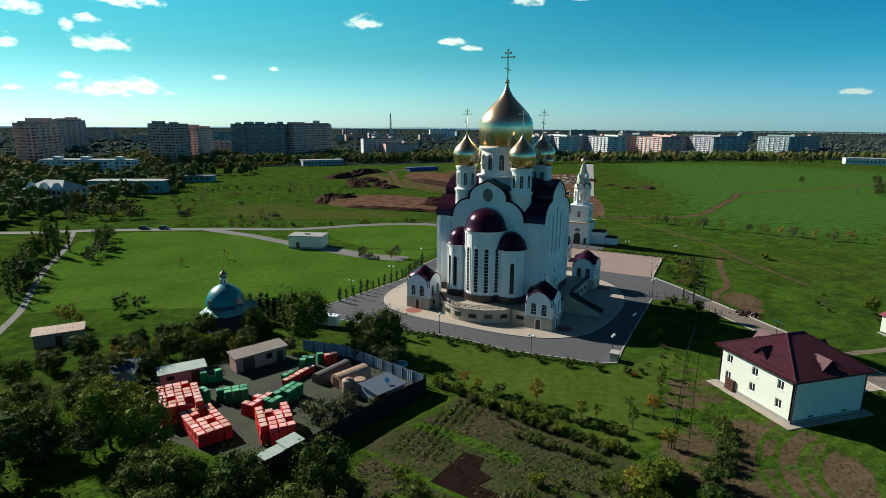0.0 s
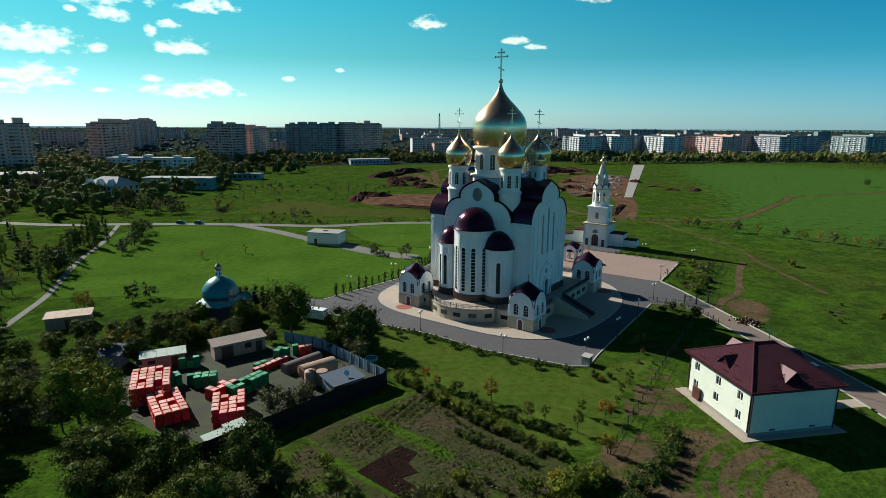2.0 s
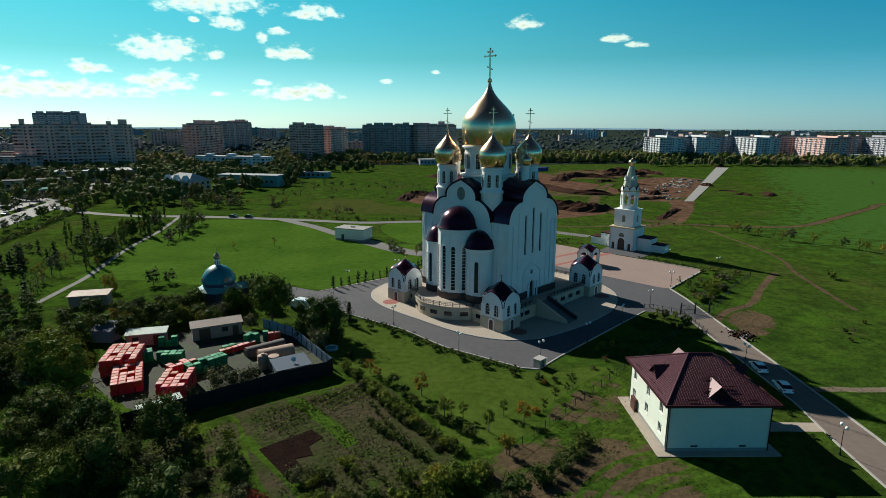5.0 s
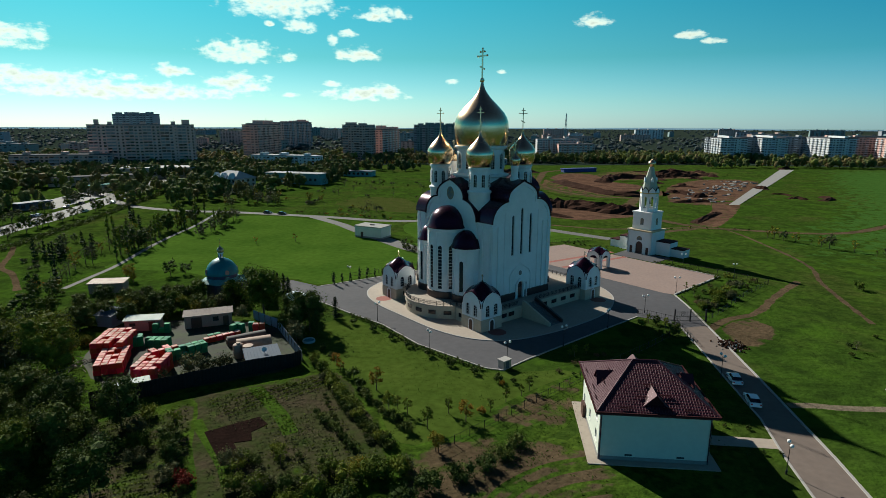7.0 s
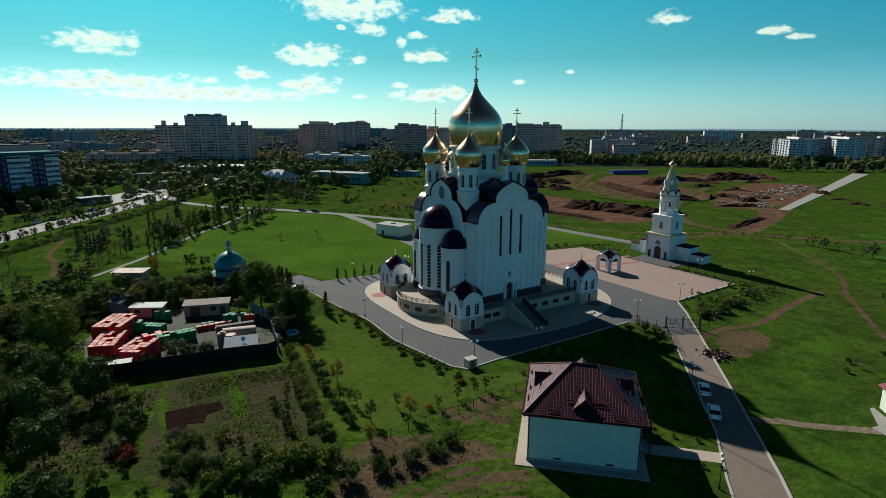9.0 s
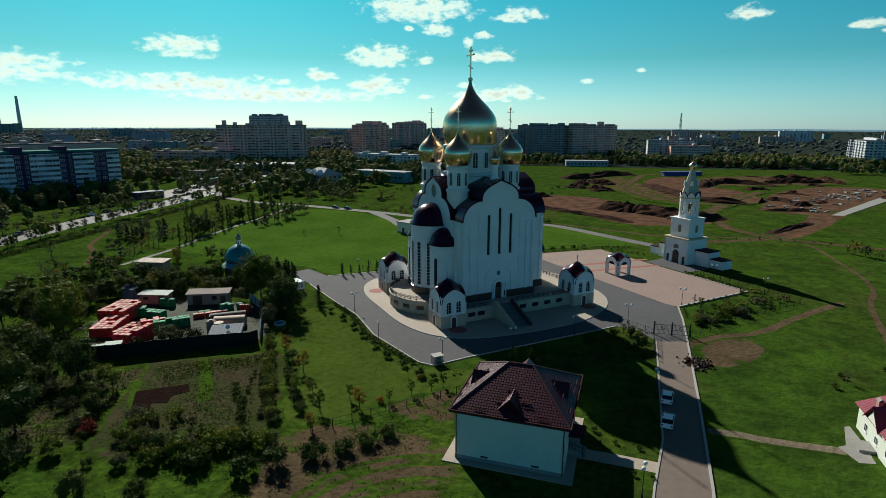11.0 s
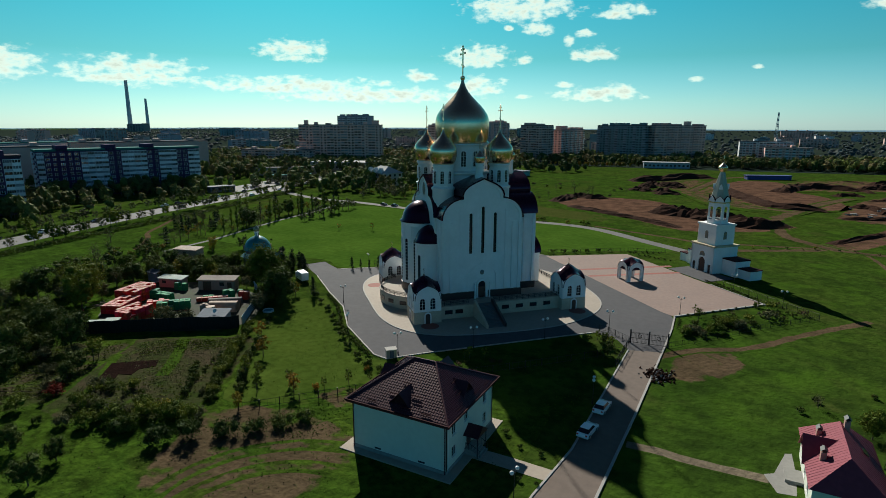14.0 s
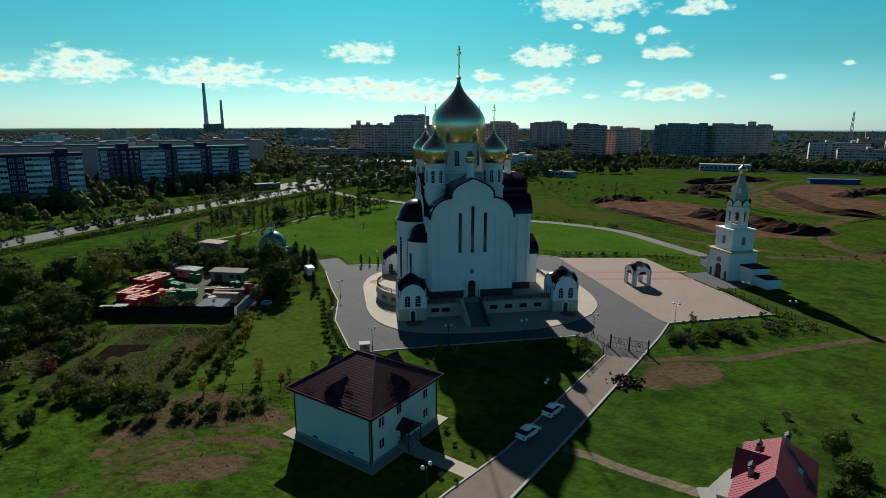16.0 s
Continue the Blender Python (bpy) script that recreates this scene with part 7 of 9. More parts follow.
def plant(kind, x, y, s=1.0):
    """A tree or bush of that kind at (x, y), about s times its usual size."""
    if any((x - a) ** 2 + (y - b) ** 2 < r * r for a, b, r in CLEARINGS):
        return None
    v = VRND.randrange(3)
    far = y > 142 or x < -48          # beyond the church grounds a coarser crown is enough
    key = (kind, v, far)
    sc = s * VRND.uniform(0.9, 1.12)
    m = pose(x, y, 0, 0, 0, VRND.uniform(0, 360)) @ Matrix.Diagonal((sc * VRND.uniform(0.92, 1.08), sc * VRND.uniform(0.92, 1.08), sc, 1))
    if key not in PROTO:
        h, r, c0, nc, per, ls, sp, shape, col = KINDS[kind]
        rng = np.random.default_rng(hash_of(kind) + v)
        t = thing(kind, WORDS[kind][0], WORDS[kind][1], Matrix.Identity(4), kind.replace("_", " ") + "s of the grounds")
        if far:
            nc, per, ls = max(3, int(nc * 0.6)), int(per * 0.30), ls * 1.9
        vv, ff = crown_mesh(rng, shape, nc, int(per * (1.0 if h < 3 else 0.72 if far else 1.05)), r, h * c0, h * 0.97, ls * 0.86, 1, sp)
        part("trunk", trunk_mesh(h * (0.95 if c0 else 0.5), max(0.05, h * 0.022), 5 if h > 3 else 3, rng, r), BARK, t)
        part("crown", mesh_from("crown", vv, ff, LEAF[col]), None, t)
        t.matrix_basis = m
        PROTO[key] = t
        return t
    src = PROTO[key]
    made = copy_thing(src, Matrix.Identity(4))
    made.matrix_basis = m
    return made


def hash_of(word):
    return sum((i + 1) * ord(c) for i, c in enumerate(word))


def many(kind, places, s=1.0):
    for p in places:
        plant(kind, p[0], p[1], p[2] if len(p) > 2 else s)


def along(kind, pts, step, s=1.0, jitter=0.3, skip=0.0):
    for (x0, y0), (x1, y1) in zip(pts, pts[1:]):
        n = max(1, round(math.hypot(x1 - x0, y1 - y0) / step))
        for i in range(n):
            if VRND.random() < skip:
                continue
            f = (i + 0.5) / n
            plant(kind if isinstance(kind, str) else VRND.choice(kind), x0 + (x1 - x0) * f + VRND.uniform(-jitter, jitter), y0 + (y1 - y0) * f + VRND.uniform(-jitter, jitter), s * VRND.uniform(0.8, 1.2))


def scatter(kinds, poly, n, s=1.0, seed=1):
    """n plants inside a quadrilateral given by four corners."""
    rnd = random.Random(seed)
    a, b, c, d = [Vector(p) for p in poly]
    for _ in range(n):
        u, w = rnd.random(), rnd.random()
        p = a.lerp(b, u).lerp(d.lerp(c, u), w)
        plant(rnd.choice(kinds), p.x, p.y, s * rnd.uniform(0.75, 1.25))


# foreground and garden
many("oak", [(-24.5, 81, 1.3), (4.2, 113.2, 1.3)])
many("dark_oak", [(-33, 82, 1.05), (-36, 76, 1.1), (-30, 71, 1.0), (-38, 92, 0.9), (-28, 65, 1.0)])
many("thin_tree", [(-34, 88, 1.1), (-40, 89, 1.0), (-29, 92, 0.9)])
scatter(["dark_oak", "green_bush", "olive_bush", "dark_oak"], [(-22, 72), (-6, 64), (2, 58), (-24, 60)], 14, 0.8, 2)
scatter(["green_bush", "olive_bush", "dark_oak", "green_bush"], [(-6, 64), (6, 66), (18, 44), (-4, 46)], 16, 0.8, 3)
scatter(["dark_oak", "olive_bush", "green_bush"], [(-2, 44), (22, 44), (26, 34), (-4, 34)], 10, 0.9, 4)
scatter(["green_bush", "round_bush", "yellow_bush", "olive_bush"], [(26, 50), (48, 57), (50, 50), (28, 42)], 16, 0.9, 5)
many("green_bush", [(41, 52, 1.3), (44.5, 53.5, 1.2), (47, 54.5, 1.1), (37, 49, 1.1)])
scatter(["dark_oak", "oak", "olive_tree", "dark_oak"], [(-42, 64), (-20, 60), (-20, 86), (-44, 100)], 16, 0.85, 71)
scatter(["dark_oak", "oak", "green_bush"], [(-14, 50), (6, 44), (12, 56), (-8, 66)], 10, 0.75, 72)
scatter(["oak", "dark_oak", "yellow_tree"], [(-60, 92), (-40, 84), (-38, 104), (-58, 112)], 9, 0.7, 73)
many("red_bush", [(20.5, 49.5, 1.0), (18.8, 51, 0.8)])
many("sapling", [(13, 60.5, 1.2), (31, 54.5, 0.9), (12.4, 61.8, 1.1)])
many("dark_oak", [(14, 57, 0.55), (16, 54, 0.5)])
many("olive_bush", [(3.8, 81.5, 1.5), (7.2, 80.8, 1.3), (8.8, 84, 1.1), (0.8, 76.8, 0.9), (5.4, 77.4, 0.8), (13, 83.2, 0.7)])
many("olive_tree", [(18.2, 96.5, 0.75), (16.4, 100, 0.6)])
many("dark_oak", [(16.3, 107.5, 0.55), (13.5, 103, 0.6), (21, 101.5, 0.45)])
many("yellow_tree", [(17.4, 110.3, 0.75)])
many("spruce", [(22, 112, 0.85)])
many("tall_thuja", [(-7.5, 131.5, 0.95), (-5.6, 130.2, 1.05), (-4.2, 132.4, 1.0), (-2.6, 131.0, 0.9), (-1.2, 132.6, 0.85), (-9.4, 133.6, 0.9)])
many("dark_oak", [(-0.5, 126, 0.6), (1.5, 121.5, 0.55), (-4.5, 122, 0.5), (-7, 117, 0.6), (-18, 118, 0.65), (-12, 113, 0.7), (-22, 112, 0.75), (-17, 108, 0.65), (-8, 110, 0.6), (-28, 118, 0.6), (-22, 122, 0.6)])
many("yellow_tree", [(-16, 112, 0.9), (-10, 108.5, 0.8), (-26, 108, 0.9), (-31, 112, 0.8)])
scatter(["dark_oak", "olive_tree", "green_bush", "yellow_bush"], [(-44, 104), (-26, 100), (-26, 120), (-46, 116)], 18, 0.62, 6)
many("dark_oak", [(-37.6, 144, 0.72), (-34, 146, 0.55)])
many("yellow_tree", [(-46.5, 138.5, 1.0), (-44, 136, 0.7), (-49.5, 141, 0.8)])
scatter(["green_bush", "olive_bush", "orange_bush", "dark_oak"], [(-64, 128), (-50, 132), (-50, 112), (-64, 104)], 16, 0.6, 7)
scatter(["dark_oak", "oak", "olive_tree", "yellow_tree", "dark_oak"], [(-30, 106), (8, 110), (2, 122), (-32, 124)], 20, 0.62, 61)
scatter(["green_bush", "olive_bush", "dark_oak"], [(-34, 94), (-24, 88), (-22, 104), (-34, 106)], 10, 0.8, 62)
# between garden and lawn: rows of currant bushes and fruit trees
along(["round_bush", "round_bush", "green_bush"], [(24.5, 88.0), (27.0, 84.6), (33.6, 75.2), (39, 67.0), (44.4, 59.6)], 1.15, 0.78, 0.3)
along(["round_bush", "olive_bush"], [(28.5, 81), (36, 70.5), (42, 60.5)], 1.6, 0.50, 0.25)
along(["round_bush"], [(30.5, 75), (37, 63)], 1.5, 0.5, 0.2, 0.2)
many("orange_tree", [(29.4, 86.5, 0.8), (39, 77.5, 1.15), (54.8, 68.7, 1.1), (31.0, 84.0, 0.7)])
many("round_bush", [(33.9, 81.9, 1.5), (27.5, 90, 1.0), (24.5, 93.5, 1.0), (36, 78.5, 1.2)])
many("sapling", [(42.7, 69.7, 1.2), (49.2, 66, 1.25), (45.6, 70, 0.8), (43.8, 71.4, 0.7), (52, 70.8, 0.8), (58.5, 72, 0.7), (61, 75.5, 0.8), (65, 80, 0.8), (63.6, 78, 0.6)])
many("yellow_tree", [(51.1, 60.2, 0.6)])
many("orange_bush", [(57.2, 71.5, 0.7), (60.4, 81.6, 0.6)])
many("round_bush", [(27.2, 108.8), (32.4, 105.2), (37.4, 100.8), (41.6, 96.8), (46.4, 92.6), (50.8, 88.6), (55.4, 85.6), (59.8, 83.0), (22.8, 112.0), (62.4, 82.6, 0.8)], 1.1)
along("tiny_bush", [(24.6, 114.6), (33.2, 107.8), (42.7, 97.2), (57.0, 87.0)], 1.45, 1.5, 0.1)
along("thuja", [(12.6, 139.0), (20.4, 145.9), (34.2, 157.0), (44.5, 174.5)], 2.6, 1.15, 0.15)
along("round_bush", [(60, 188.5), (80, 203.5)], 4.2, 1.1, 0.3)
along("tiny_bush", [(95, 208), (84, 205), (100, 196.5)], 2.0, 1.4, 0.3)
along("tiny_bush", [(110.5, 176.8), (124.5, 162.0)], 1.2, 1.5, 0.2)
# shrub bed below the square
scatter(["round_bush", "green_bush", "olive_bush"], [(108.5, 128), (112, 126), (131, 150), (127, 156)], 26, 0.75, 8)
many("sapling", [(111.5, 139.5, 1.0), (110.4, 143, 0.9)])
along("tiny_bush", [(107.8, 138.4), (107.9, 131)], 1.4, 1.0, 0.1)
along("tiny_bush", [(108.3, 140.6), (125.3, 158.9)], 2.5, 1.1, 0.4)
# lower green between drive loop and road
scatter(["round_bush", "sapling", "green_bush"], [(93.5, 119), (99, 115), (99, 106), (90, 112)], 9, 0.6, 9)
scatter(["sapling", "dry_bush", "round_bush"], [(66, 88), (78, 100), (82, 96), (72, 84)], 9, 0.6, 10)
many("round_bush", [(94, 63.6, 0.5), (96.2, 64.0, 0.5), (91.5, 70.2, 0.5), (93.8, 71, 0.5), (97, 70.6, 0.5), (98.6, 64, 0.45), (90.8, 73.6, 0.6)])
# meadow
many("green_bush", [(158.8, 149.4, 1.0)])
many("round_bush", [(131.2, 106, 0.8), (133.6, 92, 0.9), (128.8, 101, 0.7), (140, 112, 0.6)])
many("oak", [(137.4, 96.8, 0.5)])
many("dark_oak", [(138.2, 83.5, 0.6), (139.5, 90, 0.7), (141, 78, 0.8), (143, 72, 0.85), (147, 84, 0.6)])
many("thin_tree", [(131.5, 104, 0.4), (360, 396.6, 0.9)])
many("dark_oak", [(402.3, 354.4, 0.75), (388, 282, 1.1), (398, 290, 1.0), (380, 276, 0.8)])
many("thin_tree", [(364, 278.7, 0.9), (374, 286, 0.8)])
scatter(["olive_tree", "dark_oak", "yellow_tree", "poplar"], [(366, 660), (490, 664), (500, 690), (360, 684)], 34, 0.95, 92)
scatter(["dark_oak", "olive_tree", "poplar", "yellow_tree"], [(490, 668), (583, 612), (600, 640), (500, 690)], 30, 1.0, 93)
scatter(["dark_oak", "poplar", "spruce", "olive_tree"], [(583, 610), (650, 540), (668, 560), (600, 640)], 26, 1.1, 94)
many("poplar", [(580, 536, 1.5), (586, 532, 1.6), (590, 526, 1.4), (574, 541, 1.2)])
along(["yellow_tree", "sapling", "olive_tree", "yellow_tree"], [(166, 226), (180, 206), (196, 187), (209, 172), (224, 157), (236, 144)], 3.8, 0.85, 1.0, 0.1)
along(["dry_bush", "yellow_bush", "round_bush"], [(120, 232), (152, 243), (176, 238)], 6, 0.6, 1.2, 0.25)
scatter(["dark_oak", "thin_tree"], [(440, 318), (470, 318), (470, 335), (440, 335)], 5, 1.0, 12)
# the park
along(["poplar", "poplar", "yellow_tree", "olive_tree", "dark_oak", "poplar"], [(-66, 158), (-74, 190), (-79, 222), (-86, 255)], 3.6, 0.95, 2.2)
along(["poplar", "olive_tree", "dark_oak"], [(-60, 200), (-62, 228), (-66, 248)], 5.0, 0.85, 1.6)
along(["thin_tree", "olive_tree", "dark_oak", "yellow_tree", "spruce"], [(-66, 130), (-76, 160), (-86, 190), (-98, 225)], 5.2, 0.85, 3.5)
scatter(["olive_tree", "thin_tree", "olive_bush", "yellow_bush", "spruce"], [(-100, 150), (-78, 140), (-84, 180), (-100, 190)], 16, 0.8, 13)
many("spruce", [(-95, 160, 0.95), (-92, 161, 0.9), (-89, 161, 1.0), (-90, 166, 0.9), (-86, 160, 0.8), (-112, 236, 1.1), (-109, 234, 0.9)])
many("poplar", [(-93, 194), (-95, 200, 0.9), (-77, 219, 1.1), (-72, 213, 1.1), (-71, 220), (-74, 216, 1.15), (-79, 214, 0.9)])
many("dark_oak", [(-101, 186, 0.5), (-78, 197, 0.7), (-66, 126, 0.6), (-69, 178, 0.6)])
many("orange_bush", [(-67, 128, 1.6), (-63, 130, 1.3)])
many("thin_tree", [(-73, 155), (-65, 137, 0.8), (-89, 128, 0.9), (-71, 177), (-67, 181)])
scatter(["thin_tree", "olive_bush", "green_bush", "orange_bush"], [(-76, 106), (-52, 92), (-58, 118), (-80, 128)], 16, 0.75, 14)
many("oak", [(-35, 83, 0.9), (-52, 71, 0.85)])
scatter(["dark_oak", "olive_tree", "green_bush"], [(-66, 60), (-44, 48), (-40, 64), (-60, 78)], 12, 0.85, 15)
many("round_bush", [(-56, 216, 1.9), (-64.5, 211, 1.5), (-63, 218, 1.0), (-40, 160, 0.6)])
many("orange_tree", [(-18, 196, 1.1), (-31, 190, 0.8), (3, 212, 0.8)])
many("spruce", [(-62, 207, 0.6)])
scatter(["olive_tree", "yellow_tree", "green_bush", "olive_bush"], [(22, 190), (34, 178), (40, 186), (28, 198)], 12, 0.62, 16)
along(["dry_bush", "yellow_bush", "round_bush", "orange_bush", "green_bush"], [(-46, 266), (-20, 259), (8, 252), (36, 254), (60, 251)], 3.0, 0.85, 1.0, 0.25)
scatter(["olive_bush", "dry_bush", "thin_tree", "yellow_bush"], [(-24, 262), (-4, 256), (2, 282), (-20, 288)], 16, 0.9, 17)
scatter(["yellow_tree", "yellow_bush", "dark_oak", "olive_tree"], [(-96, 282), (-60, 284), (-66, 330), (-100, 322)], 26, 0.9, 18)
scatter(["yellow_tree", "olive_bush"], [(-50, 296), (-40, 290), (-38, 308), (-48, 310)], 9, 0.9, 19)
scatter(["dry_bush", "olive_bush", "thin_tree", "green_bush"], [(-70, 330), (40, 330), (60, 420), (-80, 420)], 60, 0.75, 20)
many("thin_tree", [(20, 372, 1.1)])


def hedge_strip(pts, w, h, col, label, seed, dens=22):
    rng = np.random.default_rng(seed)
    P = []
    for (x0, y0), (x1, y1) in zip(pts, pts[1:]):
        L = math.hypot(x1 - x0, y1 - y0)
        n = int(L * dens)
        f = rng.random(n)
        off = rng.uniform(-w / 2, w / 2, n)
        d = np.array([(x1 - x0) / L, (y1 - y0) / L])
        base = np.array([x0, y0]) + f[:, None] * np.array([x1 - x0, y1 - y0]) + off[:, None] * np.array([-d[1], d[0]])
        z = rng.random(n) ** 0.6 * h * (0.8 + 0.3 * np.sin(f * L * 0.6))
        P.append(np.column_stack([base, z]))
    P = np.concatenate(P)
    v, f = leaf_quads(P, rng.uniform(0.2, 0.45, len(P)), rng)
    return tagged(new("hedge", mesh_from("hedge", v, f, LEAF[col])), label, "hedge", kind="stuff")


hedge_strip([(-88, 40), (-97, 80), (-108, 130), (-114, 160), (-120, 190), (-129, 233), (-138, 265), (-147, 302), (-160, 350)], 3.6, 1.6, "dark", "long dark clipped hedge along the avenue", 31, 34)


for side, lo in ((11.5, 0.12), (-12.5, 0.10)):
    for i in range(34):
        k = (lo + 0.8 * (i + VRND.uniform(-0.3, 0.3)) / 34) * (len(CITYROAD) - 1)
        k = max(0.0, min(k, len(CITYROAD) - 1.01))
        p, q = Vector(CITYROAD[int(k)]), Vector(CITYROAD[int(k) + 1])
        d = (q - p).normalized()
        p = p.lerp(q, k % 1) + Vector((-d.y, d.x)) * (side + VRND.uniform(-1.5, 1.5))
        plant(VRND.choice(("olive_tree", "dark_oak", "olive_tree", "oak")), p.x, p.y, VRND.uniform(0.65, 0.95))


def weeds(quads, col, seed, size, label, rows=0.0, height=0.35):
    """Countless weeds and tufts on open ground; rows: metres between planted rows."""
    rng = np.random.default_rng(seed)
    P = []
    for poly, n in quads:
        a, b, c, d = [np.array(p, float) for p in poly]
        u, w = rng.random(n), rng.random(n)
        q = (a * (1 - u)[:, None] + b * u[:, None]) * (1 - w)[:, None] + (d * (1 - u)[:, None] + c * u[:, None]) * w[:, None]
        if rows:
            e = (d - a) / np.linalg.norm(d - a)
            s = q @ e
            q = q + ((np.round(s / rows) * rows - s) * 0.85)[:, None] * e
        keep = np.array([noise.noise(Vector((x * 0.14, y * 0.14, seed))) for x, y in q]) > rng.uniform(-0.6, 0.25, n)
        q = q[keep]
        P.append(np.column_stack([q, rng.uniform(0.03, height, len(q))]))
    P = np.concatenate(P)
    v, f = leaf_quads(P, rng.uniform(*size, len(P)), rng, -0.4)
    v[:, 2] = np.maximum(v[:, 2], 0.015)
    return tagged(new("weeds", mesh_from("weeds", v, f, LEAF[col])), label, "weeds", kind="stuff")


weeds([([(12, 71), (27, 81), (32, 79), (18, 66)], 1300), ([(24, 66), (33, 72), (42, 58), (28, 52)], 900), ([(0, 62), (10, 69), (22, 48), (10, 42)], 2600)], "green", 51, (0.10, 0.26), "rows of garden weeds and cabbage leaves", 1.3)
weeds([([(12, 71), (27, 81), (42, 58), (24, 48)], 2600)], "olive", 52, (0.08, 0.2), "grey-green weeds over the garden soil", 0.9)
weeds([([(20, 44), (48, 56), (74, 60), (80, 24)], 700), ([(56, 62), (74, 84), (72, 62), (60, 56)], 1200)], "grass", 53, (0.07, 0.2), "rank grass tufts on the open plot", height=0.12)
weeds([([(22, 42), (48, 56), (74, 58), (80, 24)], 300)], "brown", 54, (0.08, 0.2), "dry brown tufts in the grass", height=0.14)
weeds([([(66, 88), (98, 118), (99, 76), (90, 62)], 700)], "grass", 55, (0.07, 0.2), "tufts of rank grass below the church drive", height=0.12)
weeds([([(24, 112), (57, 86), (72, 88), (46, 62)], 2500), ([(-62, 150), (30, 160), (10, 215), (-60, 245)], 2500)], "grass", 56, (0.05, 0.13), "short tufts in the lawn", height=0.08)
weeds([([(-60, 260), (30, 262), (60, 420), (-80, 420)], 1500)], "brown", 57, (0.15, 0.35), "dry stalks in the far meadow")


plant("dark_oak", 18.6, 103.6, 1.2)
plant("dark_oak", 14.5, 107.0, 1.0)
plant("oak", -19.2, 77.1, 1.15)
plant("dark_oak", -43.8, 68.0, 1.05)
many("spruce", [(0.0, 132.3), (2.5, 130.5), (-2.5, 131.0), (4.5, 128.6)], 0.8)
along("round_bush", [(40, 59), (31, 69)], 1.7, 0.85, 0.3)
along("round_bush", [(45, 60), (34, 73)], 1.6, 1.0, 0.3)
along("round_bush", [(47, 64), (36, 77)], 1.7, 1.0, 0.3)


scatter(["round_bush", "round_bush", "green_bush", "dry_bush"], [(108.5, 131), (112.5, 123), (135, 156), (126, 163)], 26, 0.8, 81)
many("dark_oak", [(97.6, 109.4, 0.42), (95.6, 116, 0.3)])
many("wild_bush", [(41.2, 47.6, 1.1), (48.6, 48.2, 1.2), (51.5, 51.4, 1.3), (55.2, 54.2, 1.2), (58.2, 56.7, 1.1), (60.7, 59.8, 1.0), (62.5, 62.6, 0.9)])
many("dark_oak", [(43.0, 34.4, 0.55), (40.4, 39.1, 0.45), (32.8, 37.3, 0.5), (33.9, 49.2, 0.4)])
scatter(["round_bush", "green_bush", "olive_bush", "round_bush"], [(8, 52), (22, 46), (46, 52), (30, 58)], 22, 0.8, 83)


def woods(name, label, quads, seed, per=46, leaf_size=(1.0, 2.0), cols=("dark",), h=(6, 11)):
    """Far woods: crowns of large leaf clumps on short trunks, one object per colour."""
    rng = np.random.default_rng(seed)
    lots = {c: ([], []) for c in cols}
    sum_len = {c: 0 for c in cols}
    trunks = bmesh.new()
    for poly, n in quads:
        a, b, c, d = [np.array(p, float) for p in poly]
        for _ in range(n):
            u, w = rng.random(2)
            p = (a * (1 - u) + b * u) * (1 - w) + (d * (1 - u) + c * u) * w
            hh = rng.uniform(*h)
            r = hh * rng.uniform(0.26, 0.42) * (1.0 if per > 30 else 1.7)
            col = cols[rng.integers(len(cols))]
            V, Fc = lots[col]
            big = per >= 36
            bv, bf = BALL[1]
            for k in range(5 if big else 3 if per > 30 else 2):
                th = rng.uniform(0, 6.28)
                ctr = np.array([p[0] + r * 0.45 * math.cos(th), p[1] + r * 0.45 * math.sin(th), hh * (0.36 + (0.11 if big else 0.16) * k)])
                s3 = np.array([r * rng.uniform(0.5, 0.78), r * rng.uniform(0.5, 0.78), hh * rng.uniform(0.18, 0.30)])
                ph = rng.uniform(0, 6.28, 3)
                lump = 0.9 + 0.11 * (np.sin(bv[:, 0] * 4.3 + ph[0]) + np.sin(bv[:, 1] * 4.9 + ph[1]) + np.sin(bv[:, 2] * 4.0 + ph[2])) + 0.07 * rng.normal(size=len(bv))
                q = ctr + bv * s3 * lump[:, None]
                q[:, 2] = np.maximum(q[:, 2], 0.2)
                Fc += (bf + sum_len[col]).tolist()
                V.append(q)
                sum_len[col] += len(q)
                m = 20 if big else 5 if per > 30 else 2
                dd = rng.normal(size=(m, 3))
                dd /= np.linalg.norm(dd, axis=1)[:, None]
                lv, lf = leaf_quads(ctr + dd * s3 * rng.uniform(0.85, 1.22, m)[:, None], rng.uniform(*leaf_size, m) * (0.42 if big else 0.5), rng)
                lv[:, 2] = np.maximum(lv[:, 2], 0.2)
                Fc += (lf + sum_len[col]).tolist()
                V.append(lv)
                sum_len[col] += len(lv)
            if big:
                tube(trunks, (p[0], p[1], -0.2), (p[0], p[1], hh * 0.6), hh * 0.022, hh * 0.012, 4)
    for c, (V, Fc) in lots.items():
        if V:
            tagged(new(name, mesh_from(name, np.concatenate(V), Fc, LEAF[c])), label, "trees", kind="stuff")
    if len(trunks.verts):
        tagged(part("distant_trunks", trunks, BARK), "trunks of the " + name.replace("_", " "), "trees", kind="stuff")
    else:
        trunks.free()


